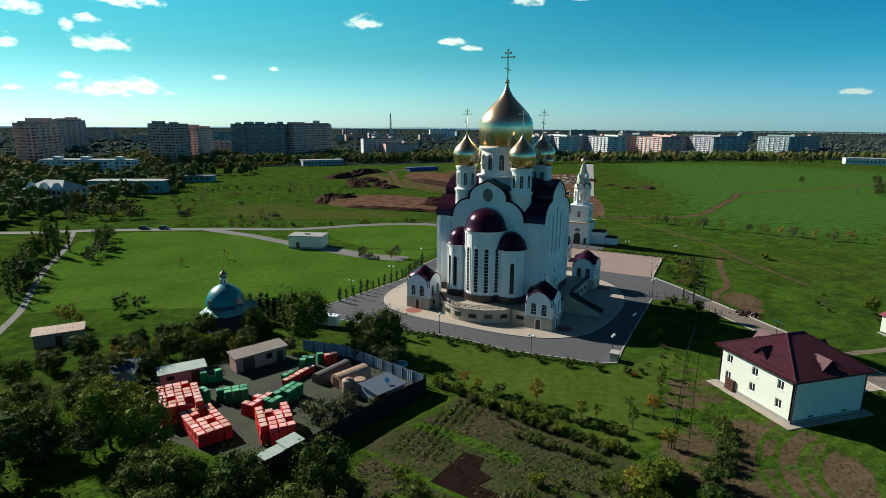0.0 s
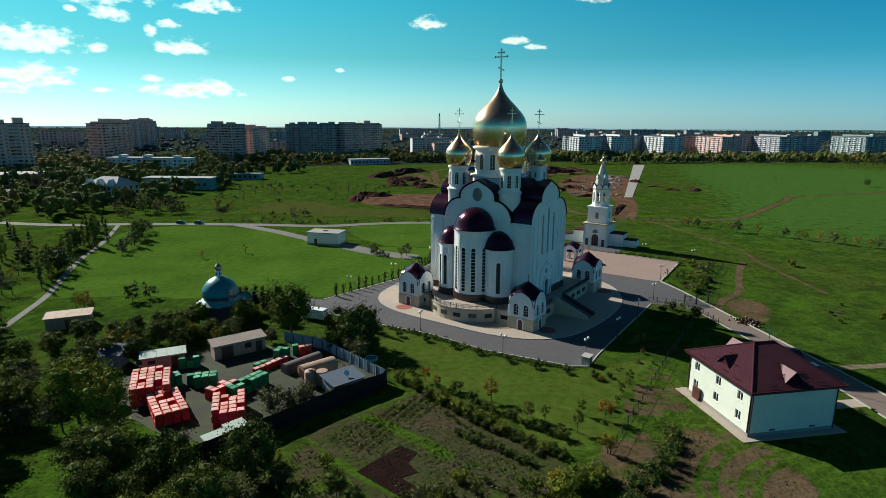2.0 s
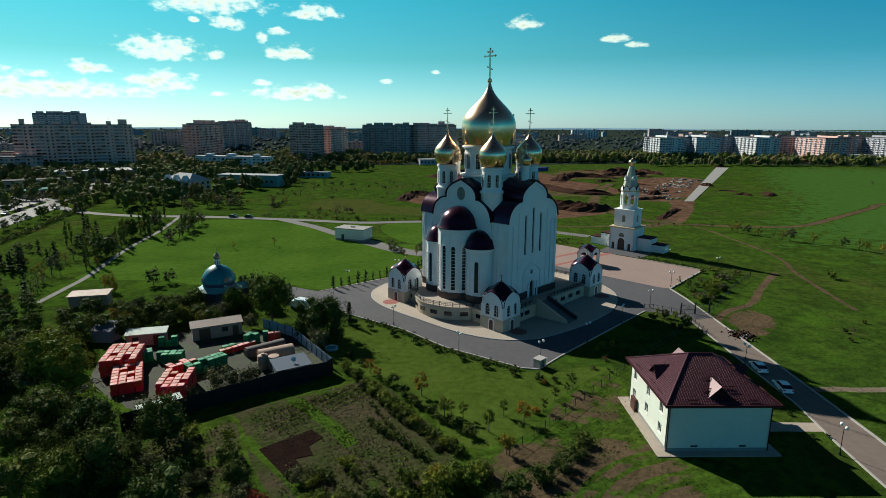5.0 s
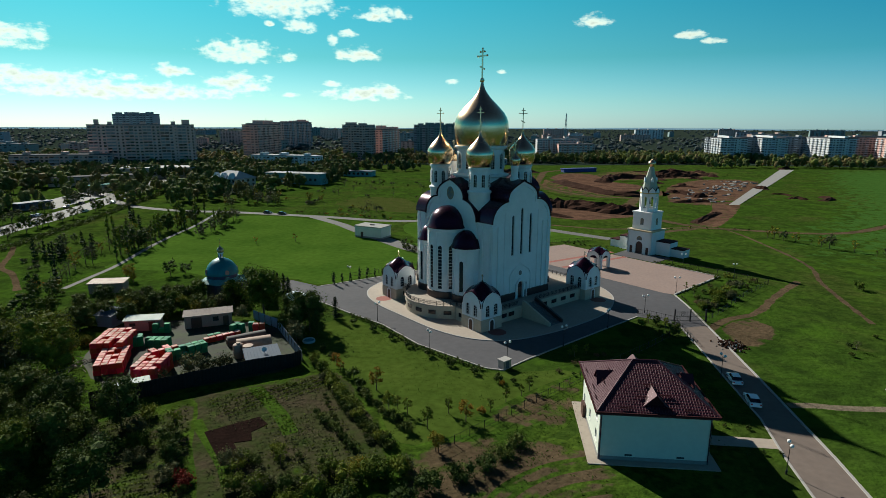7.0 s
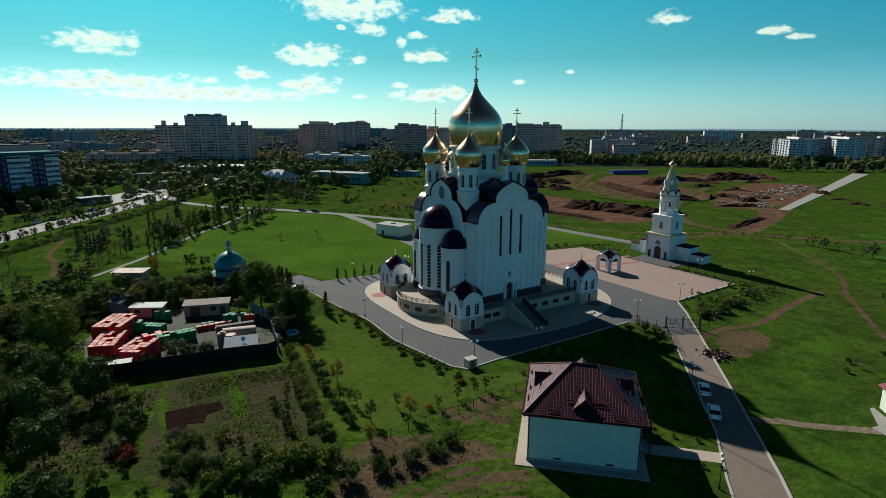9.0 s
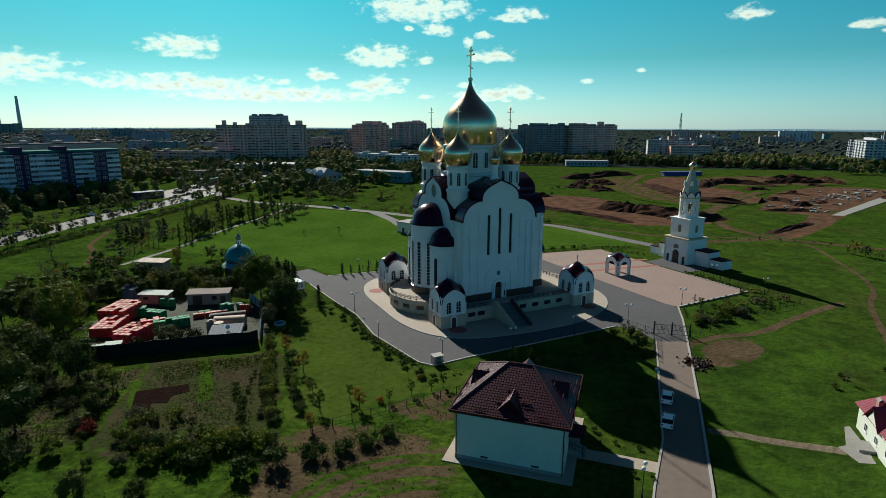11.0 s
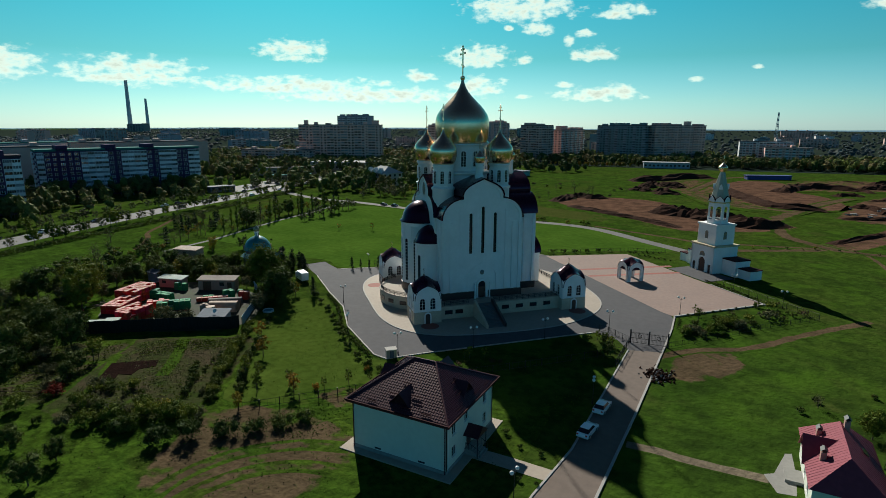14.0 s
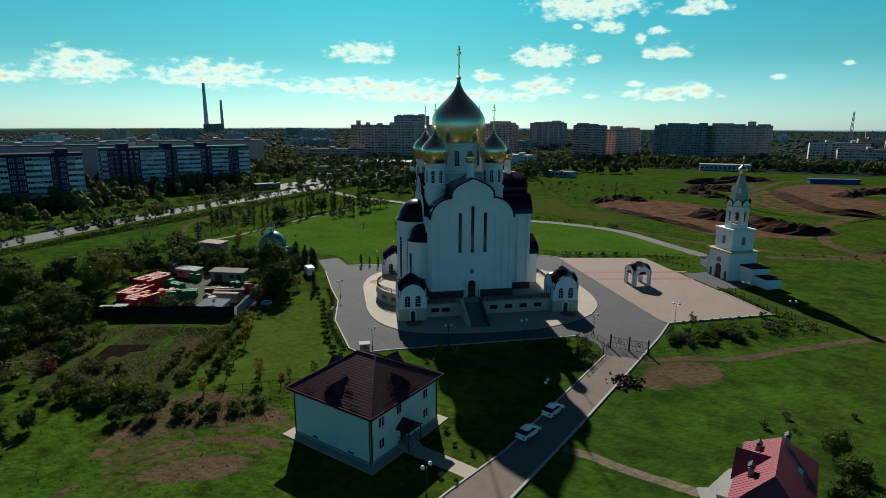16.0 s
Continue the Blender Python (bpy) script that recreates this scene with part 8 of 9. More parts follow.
woods("park_woods", "belt of trees behind the meadow", [([(-90, 616), (240, 655), (260, 700), (-100, 680)], 190), ([(-120, 480), (-20, 520), (-20, 560), (-130, 560)], 50), ([(-110, 420), (-60, 400), (-70, 470), (-130, 480)], 26)], 41, 48, (0.8, 1.5), ("wood", "wood", "woodgreen", "woodolive"), (6, 11))
woods("orange_thicket", "low thicket of orange autumn bushes", [([(-90, 592), (12, 622), (10, 632), (-92, 602)], 60)], 42, 36, (0.7, 1.2), ("orange", "yellow", "woodolive"), (3, 5))
woods("street_trees", "trees lining the avenue and blocks", [([(-140, 80), (-156, 90), (-185, 200), (-168, 210)], 18), ([(-186, 200), (-168, 214), (-196, 330), (-214, 320)], 22), ([(-205, 290), (-120, 310), (-140, 400), (-230, 420)], 70), ([(-150, 270), (-110, 280), (-100, 330), (-150, 330)], 12), ([(-260, 120), (-185, 120), (-215, 300), (-300, 300)], 60)], 43, 56, (0.6, 1.2), ("wood", "wood", "woodolive", "woodgreen"), (5, 10))
woods("avenue_woods", "dense trees between the avenue and the meadow", [([(-243, 184), (-228, 178), (-197, 266), (-212, 271)], 46), ([(-218, 78), (-203, 72), (-177, 146), (-191, 151)], 40), ([(-196, 152), (-180, 150), (-206, 182), (-240, 184)], 24), ([(-330, 330), (-200, 330), (-190, 520), (-330, 540)], 170), ([(-150, 300), (-95, 300), (-70, 420), (-150, 440)], 70), ([(-200, 430), (-70, 410), (-60, 520), (-200, 560)], 130), ([(-330, 90), (-190, 70), (-240, 330), (-380, 330)], 110)], 48, 60, (0.6, 1.2), ("wood", "woodgreen", "woodolive", "wood"), (6, 12))
woods("town_trees", "trees among the town blocks", [([(-520, 420), (-140, 420), (-100, 700), (-560, 760)], 1500), ([(-150, 640), (300, 660), (420, 800), (-200, 820)], 1100), ([(-420, 300), (-260, 300), (-200, 460), (-420, 480)], 300), ([(420, 650), (640, 600), (760, 680), (500, 720)], 100), ([(200, 640), (420, 690), (420, 716), (200, 690)], 160), ([(270, 596), (440, 606), (440, 640), (280, 620)], 90), ([(440, 606), (900, 590), (900, 625), (440, 640)], 200), ([(420, 660), (700, 600), (720, 640), (420, 700)], 160), ([(700, 556), (1100, 540), (1150, 590), (720, 590)], 90)], 44, 35, (1.0, 1.9), ("wood", "wood", "woodgreen", "woodolive"), (6, 13))
# the three far belts use the leaf colours with painted haze
woods("far_trees", "dark tree belts of the far plain", [([(-1600, 800), (1400, 800), (2400, 1700), (-2400, 1700)], 2900), ([(700, 500), (2000, 500), (2600, 1200), (700, 800)], 500), ([(-1600, 300), (-560, 300), (-600, 800), (-1800, 900)], 700)], 45, 20, (2.2, 4.5), ("hazewood", "hazewood", "hazeolive"), (7, 13))
woods("western_woods", "dark woods beyond the avenue blocks", [([(-3000, 60), (-480, 60), (-560, 420), (-3000, 1300)], 2000)], 47, 16, (3, 6), ("hazewood", "hazewood", "hazeolive"), (7, 12))
woods("horizon_woods", "dark woods along the horizon", [([(-3600, 1900), (3400, 1900), (4300, 3900), (-4300, 3900)], 1900)], 46, 12, (6, 12), ("hazewood",), (6, 11))


def haze_ridge():
    """Low ridge added to close the plain, coloured as the horizon's blue haze."""
    rng = np.random.default_rng(5)
    n = 140
    verts, faces = [], []
    ph = rng.uniform(0, 6.28, 4)
    for i in range(n):
        a = math.radians(-40 + 260 * i / (n - 1))
        h = 7 + 3 * math.sin(a * 7 + ph[0]) + 2 * math.sin(a * 17 + ph[1]) + 1.5 * math.sin(a * 41 + ph[2]) + rng.uniform(-0.5, 0.5)
        for r, z in ((4650, -1), (4800, h), (5000, -1)):
            verts.append((r * math.cos(a), r * math.sin(a) - 60, z))
    for i in range(n - 1):
        for k in range(2):
            faces.append((3 * i + k, 3 * i + 3 + k, 3 * i + 4 + k, 3 * i + 1 + k))
    me = bpy.data.meshes.new("backdrop")
    me.from_pydata(verts, [], faces)
    me.materials.append(mat("painted_horizon_haze", (0.16, 0.27, 0.36), 1.0, second=(0.13, 0.23, 0.31), scale=0.002, spec=0.0))
    tagged(new("backdrop", me), "low added ridge painted as blue horizon haze", "distance", kind="structure")


haze_ridge()


# ---- the town ----
def apartment(x, y, rz, w, d, storeys, bays, wall_c, trim_c, label, sides=(0, 90), name="apartment_block", sh=2.9, balcony=0, roof_c=None, pane_m=None):
    """A slab block: wall, roof with parapet and lift house, and its rows of windows on the sides that are seen."""
    h = storeys * sh + 1.2
    t = thing(name, label, "building", pose(x, y, 0, 0, 0, rz), "apartment blocks of the town")
    part("wall", boxed(-w / 2, -d / 2, -0.5, w / 2, d / 2, h), wall_c, t)
    part("roof", boxed(-w / 2 - 0.25, -d / 2 - 0.25, h + 0.004, w / 2 + 0.25, d / 2 + 0.25, h + 0.8, 0.05), roof_c or FELT, t, "flat roof with parapet edge")
    rnd = random.Random(int(abs(x) * 7 + abs(y)))
    k = max(1, int(w / (13 if storeys > 9 else 24)))
    for i in range(k):
        cx, hw, up = -w / 2 + w * (i + rnd.uniform(0.35, 0.65)) / k, rnd.uniform(1.6, 4.6) if storeys > 9 else 2.0, rnd.choice((1.6, 2.6, 2.9, 4.6)) if storeys > 9 else 2.2
        lift = part("lift_house", boxed(cx - hw, -d / 2 + rnd.uniform(0.3, 3.0), h + 0.804, cx + hw, rnd.uniform(1.0, d / 2 - 0.6), h + 0.8 + up), wall_c, t)
        if rnd.random() < 0.5:
            part("aerial", tube(bmesh.new(), (cx + 0.6, 0, h + 0.8 + up), (cx + 0.6, 0, h + 4.4 + up), 0.09, 0.05, 5), STEEL, lift)
    for deg in sides:
        half, out, nb = (w / 2, d / 2, bays) if deg in (0, 180) else (d / 2, w / 2, max(1, round(bays * d / w)))
        step = 2 * half / nb
        m = pose(0, 0, 0, 0, 0, deg) @ pose(0, -out, 0)
        glass, pale, panels, ribs = bmesh.new(), bmesh.new(), bmesh.new(), bmesh.new()
        for i in range(nb):
            u = -half + step * (i + 0.5)
            kind = "L" if balcony and i % balcony < max(1, balcony - 2) else "S" if i % 7 == 5 else "W"
            wide = rnd.choice((0.20, 0.27, 0.30))
            if i and i % max(2, balcony) == 0:
                box(ribs, u - step * 0.5 - 0.18, -0.32, 0.2, u - step * 0.5 + 0.18, -0.004, h + 0.3)
            for f in range(storeys):
                z = 0.6 + f * sh
                g = pale if rnd.random() < 0.22 else glass
                if kind == "S":
                    box(g, u - step * 0.14, -0.05, z + 2.0, u + step * 0.14, 0.02, z + 2.9)
                elif kind == "L" and f > 0:
                    box(glass, u - step * 0.44, -0.05, z + 1.2, u + step * 0.44, 0.02, z + 2.55)
                    box(panels, u - step * 0.47, -0.95, z + 0.05, u + step * 0.47, -0.06, z + 1.2)
                    if rnd.random() < 0.55:
                        box(pale, u - step * 0.45, -0.86, z + 1.205, u + step * 0.45, -0.8, z + 2.6)
                else:
                    box(g, u - step * wide, -0.05, z + 0.9, u + step * wide, 0.02, z + 2.35)
        for nm, bm, c in (("window", glass, pane_m or GLASS), ("curtained_window", pale, CURTAIN), ("balcony", panels, trim_c), ("wall_rib", ribs, wall_c)):
            if len(bm.verts):
                tagged(part(nm, place(bm, m), c, t), kind="stuff")
            else:
                bm.free()
    return t


def panel_block(x, y, rz, w, d, storeys, pattern, wall_c, roof_c, label):
    """A nine-storey slab beside the avenue: B columns of glazed balconies, T stair bays that rise past the roof, other bays plain windows."""
    sh, n = 2.9, len(pattern)
    h, step = storeys * sh + 1.2, w / len(pattern)
    t = thing("apartment_block", label, "building", pose(x, y, 0, 0, 0, rz), "apartment blocks of the town")
    part("wall", boxed(-w / 2, -d / 2, -0.5, w / 2, d / 2, h), wall_c, t)
    part("roof", boxed(-w / 2 - 0.5, -d / 2 - 0.5, h + 0.004, w / 2 + 0.5, d / 2 + 0.5, h + 1.2, 0.1), roof_c, t, "broad flat roof with edge band")
    pane = mesh_of("window", box(bmesh.new(), -step * 0.24, -0.10, 0.95, step * 0.24, 0.02, 2.30), GLASS)
    bars = bmesh.new()
    for x0, x1, z0, z1 in ((-0.30, 0.30, 0.85, 0.97), (-0.30, 0.30, 2.28, 2.40), (-0.30, -0.24, 0.97, 2.28), (0.24, 0.30, 0.97, 2.28), (-0.02, 0.02, 0.97, 2.28)):
        box(bars, step * x0, -0.14, z0, step * x1, 0.0, z1)
    frame_me = mesh_of("window_frame", bars, BALC)
    kinds = []
    for k in range(3):
        bal = bmesh.new()
        box(bal, -step * 0.48, -1.15, 0.0, step * 0.48, -0.003, 1.22)
        box(bal, -step * 0.48, -1.15, 2.52, step * 0.48, -0.003, 2.88)
        for i in range(3 + k):
            f = -0.46 + 0.92 * i / (2 + k)
            box(bal, step * f - 0.07, -1.13, 1.22, step * f + 0.07, -0.9, 2.52)
        kinds.append(mesh_of("balcony", bal, BALC))
    glaz = [mesh_of("balcony_glazing", box(bmesh.new(), -step * 0.45, -1.06, 1.22, step * 0.45, -1.0, 2.52), m) for m in (GLASS, BALCGLASS)]
    rnd = random.Random(int(abs(x)))
    m = pose(0, -d / 2, 0)
    for i, c in enumerate(pattern):
        cx = -w / 2 + step * (i + 0.5)
        if c == "T":
            part("stair_bay", boxed(cx - step * 0.8, -d / 2 - 0.5, -0.3, cx + step * 0.8, d / 2 - 3, h + 3.4), wall_c, t)
        for f in range(storeys):
            q = m @ pose(cx, -0.5 if c == "T" else 0, 0.6 + f * sh)
            if c == "B" and f > 0:
                again("balcony", kinds[rnd.randrange(3)], t, q)
                again("balcony_glazing", glaz[rnd.random() < 0.45], t, q)
            elif c != "-":
                again("window", pane, t, q)
                again("window_frame", frame_me, t, q)
    m = pose(0, 0, 0, 0, 0, 270) @ pose(0, -w / 2, 0)
    for f in range(1, storeys):
        q = m @ pose(-d / 2 + step, 0, 0.6 + f * sh)
        again("balcony", kinds[f % 3], t, q)
        again("balcony_glazing", glaz[f % 2], t, q)
        for k in (0.2, 3.6):
            again("window", pane, t, m @ pose(k, 0, 0.6 + f * sh))
            again("window_frame", frame_me, t, m @ pose(k, 0, 0.6 + f * sh))
    return t


PANEL = mat("grey_panel_wall", (0.33, 0.34, 0.37), 0.85, second=(0.25, 0.26, 0.29), scale=0.12)
PANELW = mat("white_panel_wall", (0.60, 0.62, 0.62), 0.85, second=(0.48, 0.50, 0.51), scale=0.12)
BRICKP = mat("pink_brick_block", (0.66, 0.40, 0.34), 0.85, second=(0.55, 0.33, 0.28), scale=0.12)
BRICKD = mat("brown_brick_block", (0.54, 0.37, 0.32), 0.85, second=(0.44, 0.30, 0.265), scale=0.12)
DARKBLOCK = mat("dark_red_block", (0.060, 0.034, 0.085), 0.9, spec=0.1, second=(0.042, 0.028, 0.072), scale=0.1)
BALCGLASS = mat("milky_balcony_glass", (0.12, 0.14, 0.18), 0.4, second=(0.09, 0.11, 0.15), scale=0.5, vary=0.3)
GREYGREEN = mat("grey_green_block", (0.19, 0.27, 0.27), 0.85, second=(0.14, 0.21, 0.22), scale=0.1)
CURTAIN = mat("curtained_glass", (0.20, 0.21, 0.22), 0.35, second=(0.12, 0.13, 0.14), scale=0.5)
SLATEDARK = mat("dark_roof_felt", (0.035, 0.03, 0.045), 0.95, spec=0.08, second=(0.05, 0.045, 0.055), scale=0.1)
HUTBLUE = mat("blue_site_hut", (0.03, 0.05, 0.22), 0.7, second=(0.02, 0.035, 0.15), scale=0.4)
TEALROOF = mat("green_roof_edge", (0.035, 0.17, 0.15), 0.9, second=(0.025, 0.12, 0.11), scale=0.1, spec=0.08)
FELT = mat("grey_roof_felt", (0.09, 0.09, 0.10), 0.95, second=(0.065, 0.062, 0.07), scale=0.1, spec=0.08)
BALC = mat("pale_balcony_panel", (0.60, 0.63, 0.68), 0.8, second=(0.42, 0.46, 0.52), scale=0.4, vary=0.25)
SHOPW = mat("shop_wall", (0.42, 0.38, 0.33), 0.8, second=(0.32, 0.29, 0.26), scale=0.2)
BRIGHTROOF = mat("bright_sheet_roof", (0.30, 0.31, 0.32), 0.8, 0.0, spec=0.15, second=(0.22, 0.23, 0.24), scale=0.2)

# dark nine-storey slabs along the avenue
panel_block(-237, 231, 70, 92, 14, 9, "BddTddBBBBTdBBBBTdBBBddBB", DARKBLOCK, TEALROOF, "long dark-red nine-storey block with pale balconies and green roof")
panel_block(-214, 118, 70, 78, 14, 9, "BBddBBBdTdBBBddBBBdTBB", DARKBLOCK, SLATEDARK, "dark nine-storey block with pale glazed balcony columns")
# pink slab with the tower behind it
apartment(-287, 522, 30, 92, 14, 14, 24, BRICKP, BRICKP, "long pinkish brick slab block", (0, 90), balcony=4)
apartment(-501, 838, 0, 66, 18, 19, 12, PANEL, PANELW, "pale tower block rising behind the pink slab", (0,), balcony=2)
# pairs of brown towers
apartment(-110, 676, -24, 34, 20, 14, 8, BRICKD, BRICKD, "brown brick tower block", (0, 90), balcony=4)
apartment(-88, 735, 84, 78, 14, 12, 16, BRICKP, PANELW, "pinkish slab beside the brown tower", (270, 0), balcony=3)
apartment(-228, 668, 92, 76, 18, 14, 18, BRICKD, BRICKD, "dark brown slab block", (270, 0), balcony=4)
apartment(-311, 1010, 80, 90, 20, 15, 16, BRICKP, PANEL, "far pinkish tower block", (270, 0), balcony=3)
apartment(-18, 736, -20, 66, 16, 14, 16, GREYGREEN, PANEL, "grey-green slab block with stepped roof", (0, 90), balcony=3)
apartment(40, 752, 48, 76, 16, 14, 16, BRICKD, BRICKD, "brown slab block beside the green one", (0, 270), balcony=4)
# white row to the east
EAST = [(328, 739, PANELW, "white"), (354, 727, PANEL, "grey"), (384, 760, PANELW, "white"), (432, 773, PANEL, "grey"), (462, 760, PANELW, "white"), (510, 775, BRICKD, "brownish"),
        (542, 745, BRICKP, "pinkish"), (601, 766, BRICKD, "brownish"), (642, 756, PANEL, "grey"), (726, 769, PANEL, "grey"), (803, 771, GREYGREEN, "grey-green"), (900, 785, BRICKD, "brownish")]
for i, (x, y, c, word) in enumerate(EAST):
    if i % 2 == 0:
        apartment(x + 14, y, -4, 30, 66, 9, 8, c, BALC, word + " nine-storey panel block seen end-on", (0, 270), balcony=3)
    else:
        apartment(x + 8, y + 30, -8, 70, 14, 9, 18, c, BALC, word + " nine-storey panel block in the long row", (0, 270), balcony=3)
apartment(136, 762, 6, 54, 14, 8, 16, PANELW, BRICKP, "long white and pink hospital block", (0,), balcony=2)
apartment(158, 740, 6, 46, 12, 6, 14, BRICKP, PANELW, "pale pink institution building with white bands", (0,), balcony=2)
apartment(-150, 538, -14, 74, 14, 4, 16, PANELW, PANELW, "long white school building", (0, 90), roof_c=BRIGHTROOF)
apartment(-331, 468, 15, 80, 14, 5, 20, BRICKD, PANEL, "brown five-storey block beside the avenue", (0, 90), balcony=4)
apartment(-330, 560, 20, 90, 14, 5, 20, BRICKP, PANEL, "five-storey brick block in the town", (0,), balcony=4)
apartment(-360, 330, 68, 110, 14, 9, 26, BRICKD, PANEL, "brown nine-storey block behind the avenue", (270,), balcony=3)
apartment(-420, 240, 70, 120, 14, 9, 26, PANEL, BALC, "grey nine-storey block behind the avenue", (270,), balcony=3, roof_c=TEALROOF)
apartment(-330, 200, 70, 80, 14, 9, 18, BRICKD, BALC, "brown nine-storey block between avenue and town", (270,), balcony=3)
TR = random.Random(77)
for i in range(84):
    x, y = TR.uniform(-1500, 1300), TR.uniform(860, 2100)
    if TR.random() < 0.3:
        x, y = TR.uniform(-1400, -520), TR.uniform(350, 900)
    apartment(x, y, TR.choice((0, 10, -15, 70, 80)), TR.uniform(34, 90), 14, TR.choice((4, 5, 5, 5, 5, 9, 9)), TR.randint(7, 11), TR.choice((PANEL, BRICKD, BRICKP, PANELW, GREYGREEN)), PANEL, "distant panel block of the town on the plain", (0,), balcony=0)


def corner_house():
    """Three-storey house with a broken roof and gabled dormers."""
    t = thing("dormer_house", "three-storey beige house with white gabled roofs", "house", pose(-116, 352, 0, 0, 0, -28))
    part("wall", boxed(-12, -8, -0.3, 12, 8, 9.0), SHOPW, t)
    part("roof", hip_roof(-12.8, -8.8, 12.8, 8.8, 9.0, -6, 6, 0, 13.5, 0, 0), BRIGHTROOF, t)
    for x in (-8, 0, 8):
        part("gable", slab([(x - 3, 9.0), (x + 3, 9.0), (x, 12.6)], 3.0, -8.6), PANELW, t)
    win = mesh_of("window", box(bmesh.new(), -0.8, -0.08, 0, 0.8, 0.02, 1.6), GLASS)
    for f in range(3):
        for i in range(7):
            again("window", win, t, pose(-10 + i * 3.3, -8, 0.9 + f * 2.9))
        for i in range(4):
            again("window", win, t, pose(12, -6 + i * 4, 0.9 + f * 2.9, 0, 0, 90))


corner_house()


def low_hall(x, y, rz, w, d, h, wall_m, roof_m, label, glazed=True):
    t = thing("low_hall", label, "building", pose(x, y, 0, 0, 0, rz), "low halls by the avenue")
    part("wall", boxed(-w / 2, -d / 2, -0.3, w / 2, d / 2, h), wall_m, t)
    part("roof", boxed(-w / 2 - 0.6, -d / 2 - 0.6, h + 0.004, w / 2 + 0.6, d / 2 + 0.6, h + 0.5, 0.05), roof_m, t)
    win = mesh_of("window", box(bmesh.new(), -1.0, -0.08, 0, 1.0, 0.02, 1.8), GLASS)
    for i in range(int(w / 4) if glazed else 0):
        again("window", win, t, pose(-w / 2 + 2 + i * 4, -d / 2, h * 0.35))


low_hall(46, 626, 12, 44, 14, 5.5, PANEL, BRIGHTROOF, "low grey hall with pale roof at the meadow edge")
low_hall(-92, 405, -12, 46, 12, 7.5, TEALPALE, BRIGHTROOF, "long low greenish building with flat roof")
low_hall(-222, 440, 20, 56, 26, 8.0, SHOPW, BRIGHTROOF, "market hall with broad bright flat roof")
low_hall(-235, 379, 37, 58, 10, 6.0, SHOPW, FELT, "row of low shops with bright roof")
low_hall(-200, 345, 66, 30, 9, 4.0, SHOPW, TEALROOF, "low roadside shop with green roof")
low_hall(-184, 262, 70, 16, 6, 3.4, TIN, TIN, "small roadside kiosk row")
low_hall(596, 742, -22, 52, 16, 5.5, BRICKP, BRIGHTROOF, "low pink shop hall by the eastern blocks")
low_hall(690, 524, -40, 44, 18, 7, PANELW, BRIGHTROOF, "white-roofed hall beyond the meadow")
low_hall(-60, 470, -8, 26, 10, 4, TEALPALE, TIN, "small pale hall among trees")


def lattice_mast(x, y, h, label):
    t = thing("lattice_mast", label, "mast", pose(x, y, 0))
    bm = bmesh.new()
    n = 10
    for i in range(n):
        r0, r1 = 2.4 * (1 - i / n) + 0.5, 2.4 * (1 - (i + 1) / n) + 0.5
        z0, z1 = h * i / n, h * (i + 1) / n
        for k in range(4):
            a, b = math.pi / 2 * k, math.pi / 2 * (k + 1)
            tube(bm, (r0 * math.cos(a), r0 * math.sin(a), z0 - 0.2), (r1 * math.cos(a), r1 * math.sin(a), z1), 0.22, seg=4)
            tube(bm, (r0 * math.cos(a), r0 * math.sin(a), z0), (r1 * math.cos(b), r1 * math.sin(b), z1), 0.12, seg=4)
    part("lattice", bm, STEEL, t)


lattice_mast(145, 745, 57, "tall lattice radio mast behind the pink building")


def stack_chimney(x, y, h, r):
    t = thing("power_station_chimney", "tall grey concrete chimney of a far power station", "chimney", pose(x, y, 0), "power station chimneys")
    # pale wall colour on the shaft stands in for sunlit haze
    part("shaft", lathe(bmesh.new(), [(r, -1), (r * 0.6, h), (r * 0.5, h), (0, h)], 20), PANELW, t, smooth=True)


stack_chimney(-2725, 1895, 256, 12)
stack_chimney(-2640, 1935, 165, 9)
apartment(-2640, 1880, 20, 90, 50, 12, 6, CONCRETE, CONCRETE, "grey power station hall", (0,), name="power_station")


# spoil heaps on the building site
def ridge_of_earth(pts, h, seed, m, label):
    """A ragged ridge of dug earth along a line."""
    rnd = random.Random(seed)
    bm = bmesh.new()
    line = smooth_line(pts, 5)
    rows = []
    for i, (x, y) in enumerate(line):
        a, b = Vector(line[max(0, i - 1)]), Vector(line[min(len(line) - 1, i + 1)])
        d = (b - a).normalized()
        n = Vector((-d.y, d.x))
        end = min(1.0, i / 2.5, (len(line) - 1 - i) / 2.5)
        row = []
        for k in range(-4, 5):
            f = k / 4
            z = h * end * max(0.0, 1 - f * f) * rnd.uniform(0.55, 1.2) - 0.1
            p = Vector((x, y)) + n * f * h * 1.9 * rnd.uniform(0.85, 1.15)
            row.append(bm.verts.new((p.x, p.y, z)))
        rows.append(row)
    for r0, r1 in zip(rows, rows[1:]):
        for k in range(8):
            bm.faces.new((r0[k], r0[k + 1], r1[k + 1], r1[k]))
    return tagged(part("spoil_bank", bm, m), label, "spoil bank", kind="stuff")


ridge_of_earth([(22, 320), (24, 336), (28, 350), (38, 347), (46, 351)], 2.4, 1, DARKDIRT, "low dark heap of dug earth")
ridge_of_earth([(78, 312), (90, 305), (100, 302), (114, 290), (123, 285), (134, 296)], 4.2, 2, DARKDIRT, "long dark ridge of spoil at the site")
ridge_of_earth([(34, 308), (48, 298), (63, 288), (81, 276), (96, 264)], 1.5, 7, DARKDIRT, "low dark edge of the stripped pad")
ridge_of_earth([(38, 470), (55, 482), (73, 513), (97, 526)], 4.0, 3, DARKDIRT, "far dark spoil bank")
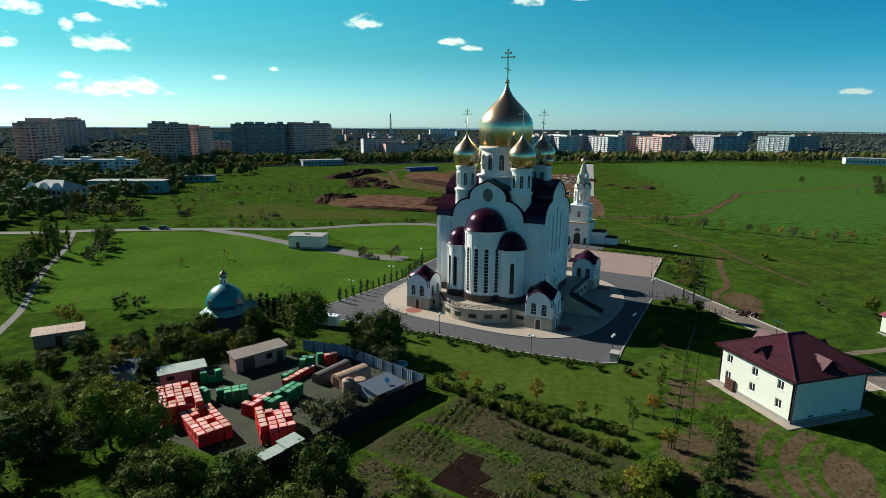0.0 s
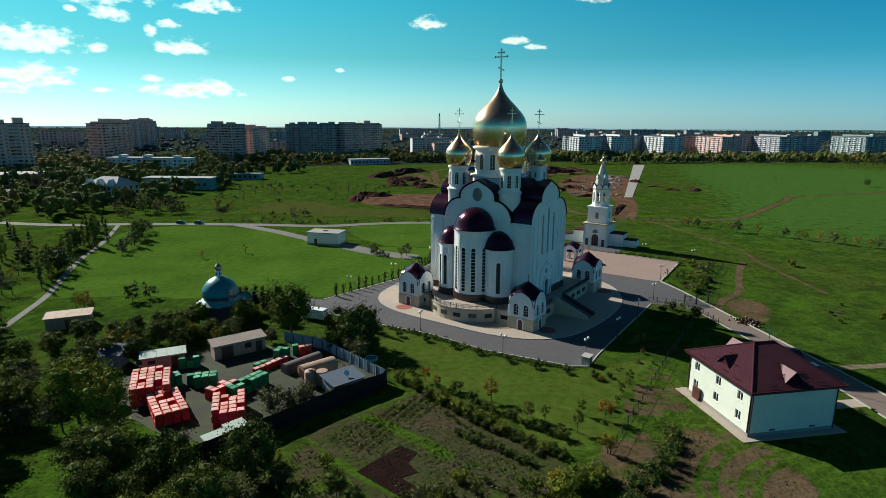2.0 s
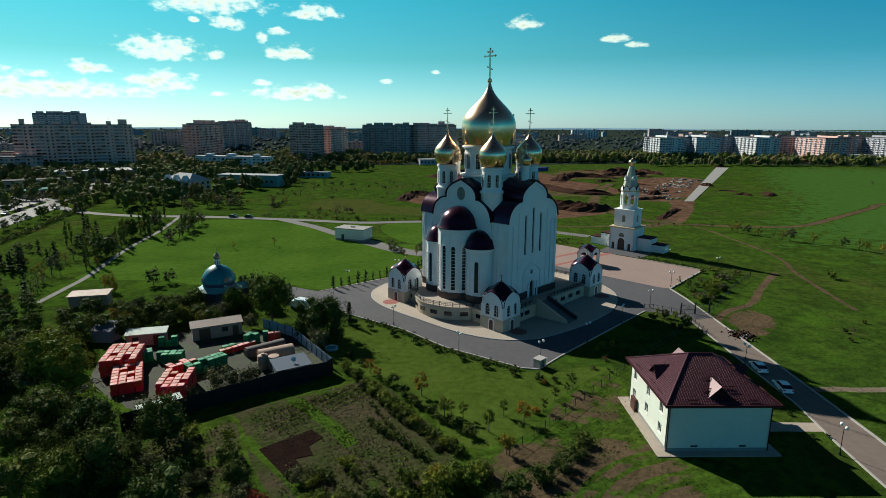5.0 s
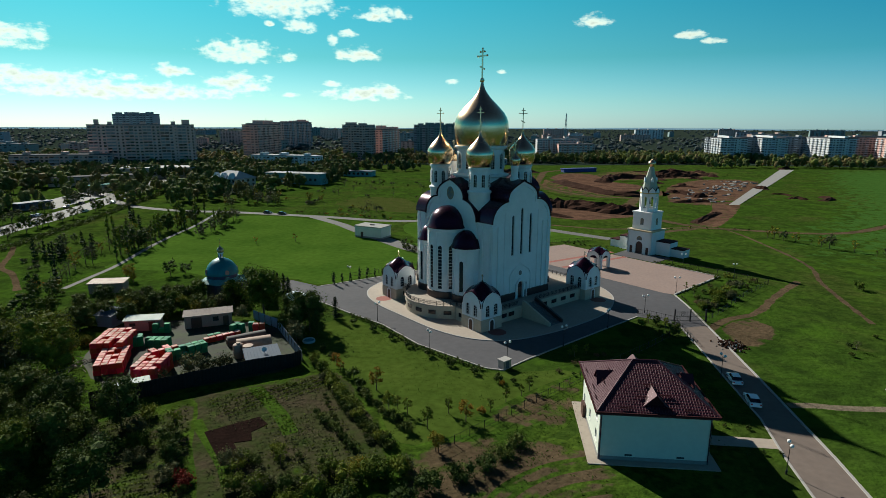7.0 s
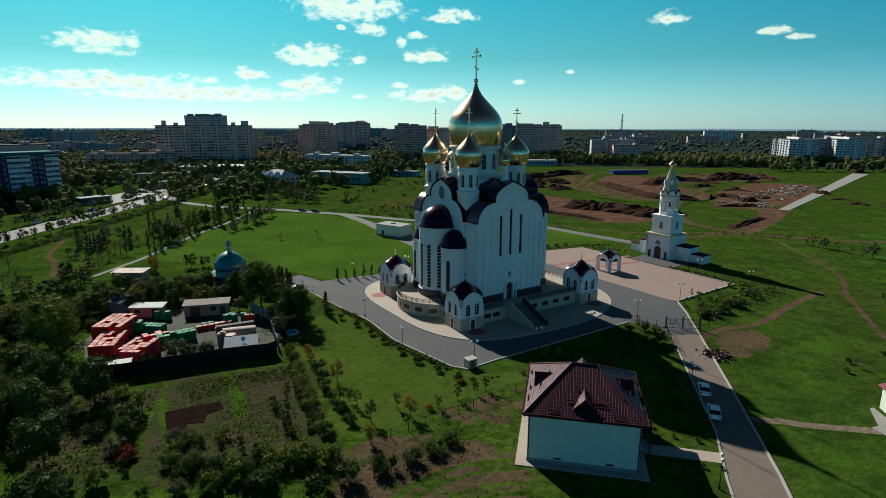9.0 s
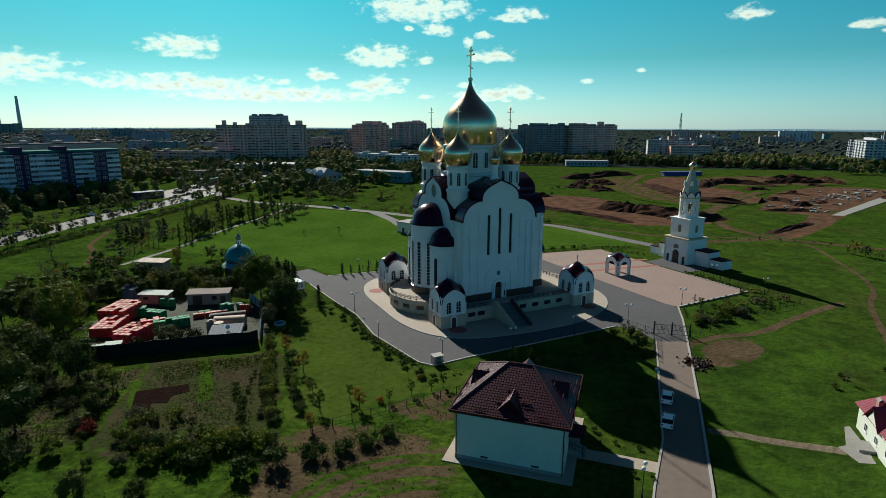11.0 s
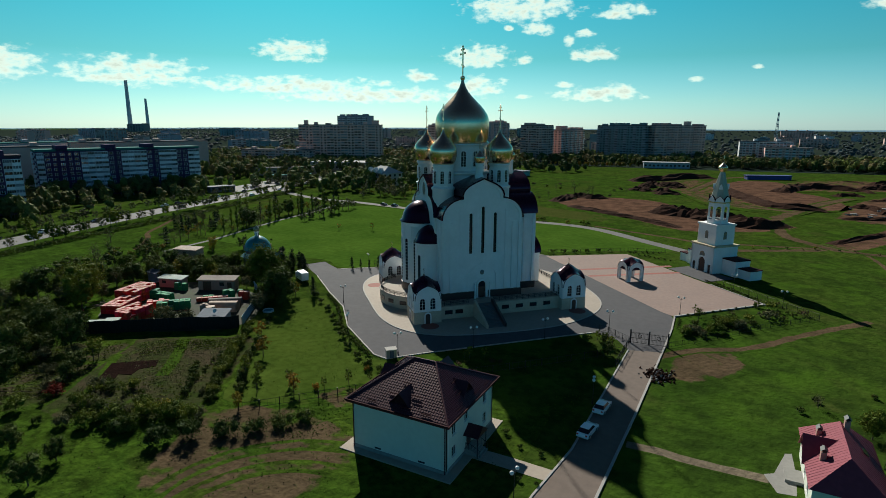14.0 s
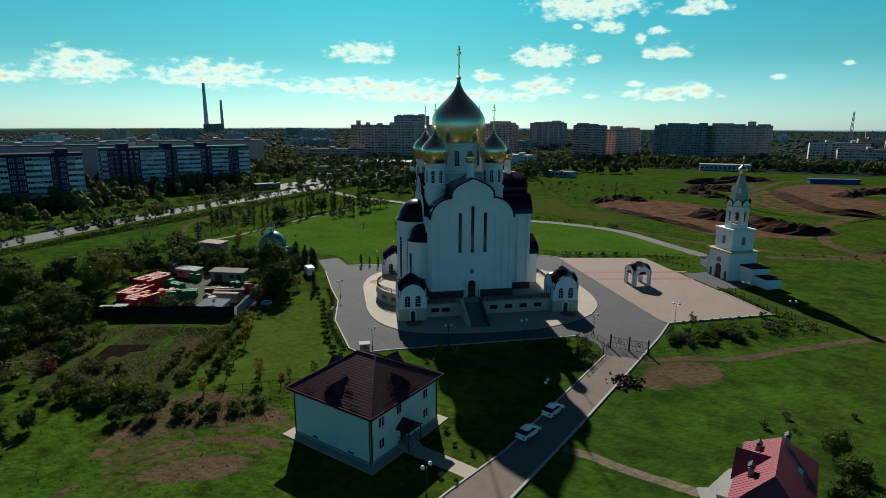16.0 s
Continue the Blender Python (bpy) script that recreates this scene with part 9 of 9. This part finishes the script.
ridge_of_earth([(104, 444), (112, 412), (121, 388), (135, 358), (158, 354)], 2.8, 4, DARKDIRT, "dark spoil bank along the pit")
ridge_of_earth([(138, 436), (144, 450), (152, 470), (168, 478), (190, 472)], 3.6, 5, DARKDIRT, "dark spoil bank by the pit")
ridge_of_earth([(192, 488), (204, 500), (222, 500), (236, 512)], 3.0, 10, DARKDIRT, "row of dark spoil heaps")
ridge_of_earth([(200, 520), (216, 530), (240, 528)], 3.0, 11, DARKDIRT, "row of dark spoil heaps")
ridge_of_earth([(160, 326), (172, 330), (188, 334)], 1.4, 6, DARKDIRT, "dark bank along the concrete strip")
ridge_of_earth([(148, 254), (160, 272), (174, 292)], 1.3, 8, DARKDIRT, "low dark edge of a ditch")
ridge_of_earth([(340, 590), (352, 604), (360, 616)], 2.0, 12, DARKDIRT, "dark heap at the far end of the concrete strip")


def rubble_heap(x, y, rx, ry, count, seed):
    """Broken stones and clods thrown on the ground, thickest in the middle."""
    rnd = random.Random(seed)
    for material, share, label in ((DARKDIRT, 0.62, "scattered dark clods of soil beside the drive"), (CONCRETE, 0.38, "pale broken stones heaped beside the drive")):
        bm = bmesh.new()
        for _ in range(int(count * share)):
            u, v = rnd.gauss(0, 0.5), rnd.gauss(0, 0.5)
            h = 0.55 * math.exp(-2.2 * (u * u + v * v)) * rnd.uniform(0.2, 1.0)
            k = rnd.uniform(0.12, 0.42) * (1.0 if material is DARKDIRT else 0.75)
            stone = bmesh.ops.create_icosphere(bm, subdivisions=1, radius=k)["verts"]
            spin = pose(x + rx * u, y + ry * v, h + k * 0.25, rnd.uniform(0, 180), rnd.uniform(0, 180), rnd.uniform(0, 180))
            for q in stone:
                q.co = spin @ (Vector((q.co.x * 1.3, q.co.y * 0.8, q.co.z * 0.6)) * rnd.uniform(0.75, 1.2))
        tagged(part("rubble_heap", bm, material), label, "rubble", kind="stuff")


ridge_of_earth([(106.4, 102.6), (107.4, 104.6), (108.8, 106.2)], 0.5, 9, DARKDIRT, "low heap of soil beside the drive")
rubble_heap(107.6, 104.4, 2.2, 2.6, 210, 31)
low_hall(135, 536, 22, 34, 6, 3.0, HUTBLUE, HUTBLUE, "long blue site hut beyond the pit", False)
SRND = random.Random(91)
for i in range(34):
    x, y = ((SRND.uniform(60, 86), SRND.uniform(388, 466)), (SRND.uniform(170, 256), SRND.uniform(335, 480)), (SRND.uniform(190, 250), SRND.uniform(470, 550)))[i % 3]
    a, L = SRND.uniform(0, 3.14), SRND.uniform(4, 13)
    ridge_of_earth([(x, y), (x + L * math.cos(a), y + L * math.sin(a)), (x + 1.8 * L * math.cos(a + 0.5), y + 1.8 * L * math.sin(a + 0.5))], SRND.uniform(0.8, 2.6), 100 + i, DARKDIRT, "ragged dark bank of dug earth on the site")
rub = bmesh.new()
for i in range(90):
    f, o = SRND.random(), abs(SRND.gauss(0, 14)) + 6
    x, y = 193 + 70 * f - o * 0.87, 323 + 122 * f + o * 0.49
    w = SRND.uniform(0.5, 2.2)
    place_box = box(bmesh.new(), -w, -w * 0.4, -0.1, w, w * 0.4, SRND.uniform(0.2, 0.8))
    bmesh.ops.transform(place_box, matrix=pose(x, y, 0, SRND.uniform(-8, 8), SRND.uniform(-8, 8), SRND.uniform(0, 180)), verts=place_box.verts)
    tmp = bpy.data.meshes.new("rubble")
    place_box.to_mesh(tmp)
    place_box.free()
    rub.from_mesh(tmp)
    bpy.data.meshes.remove(tmp)
tagged(part("rubble", rub, CONCRETE), "scattered broken concrete slabs beside the concrete strip", "rubble", kind="stuff")
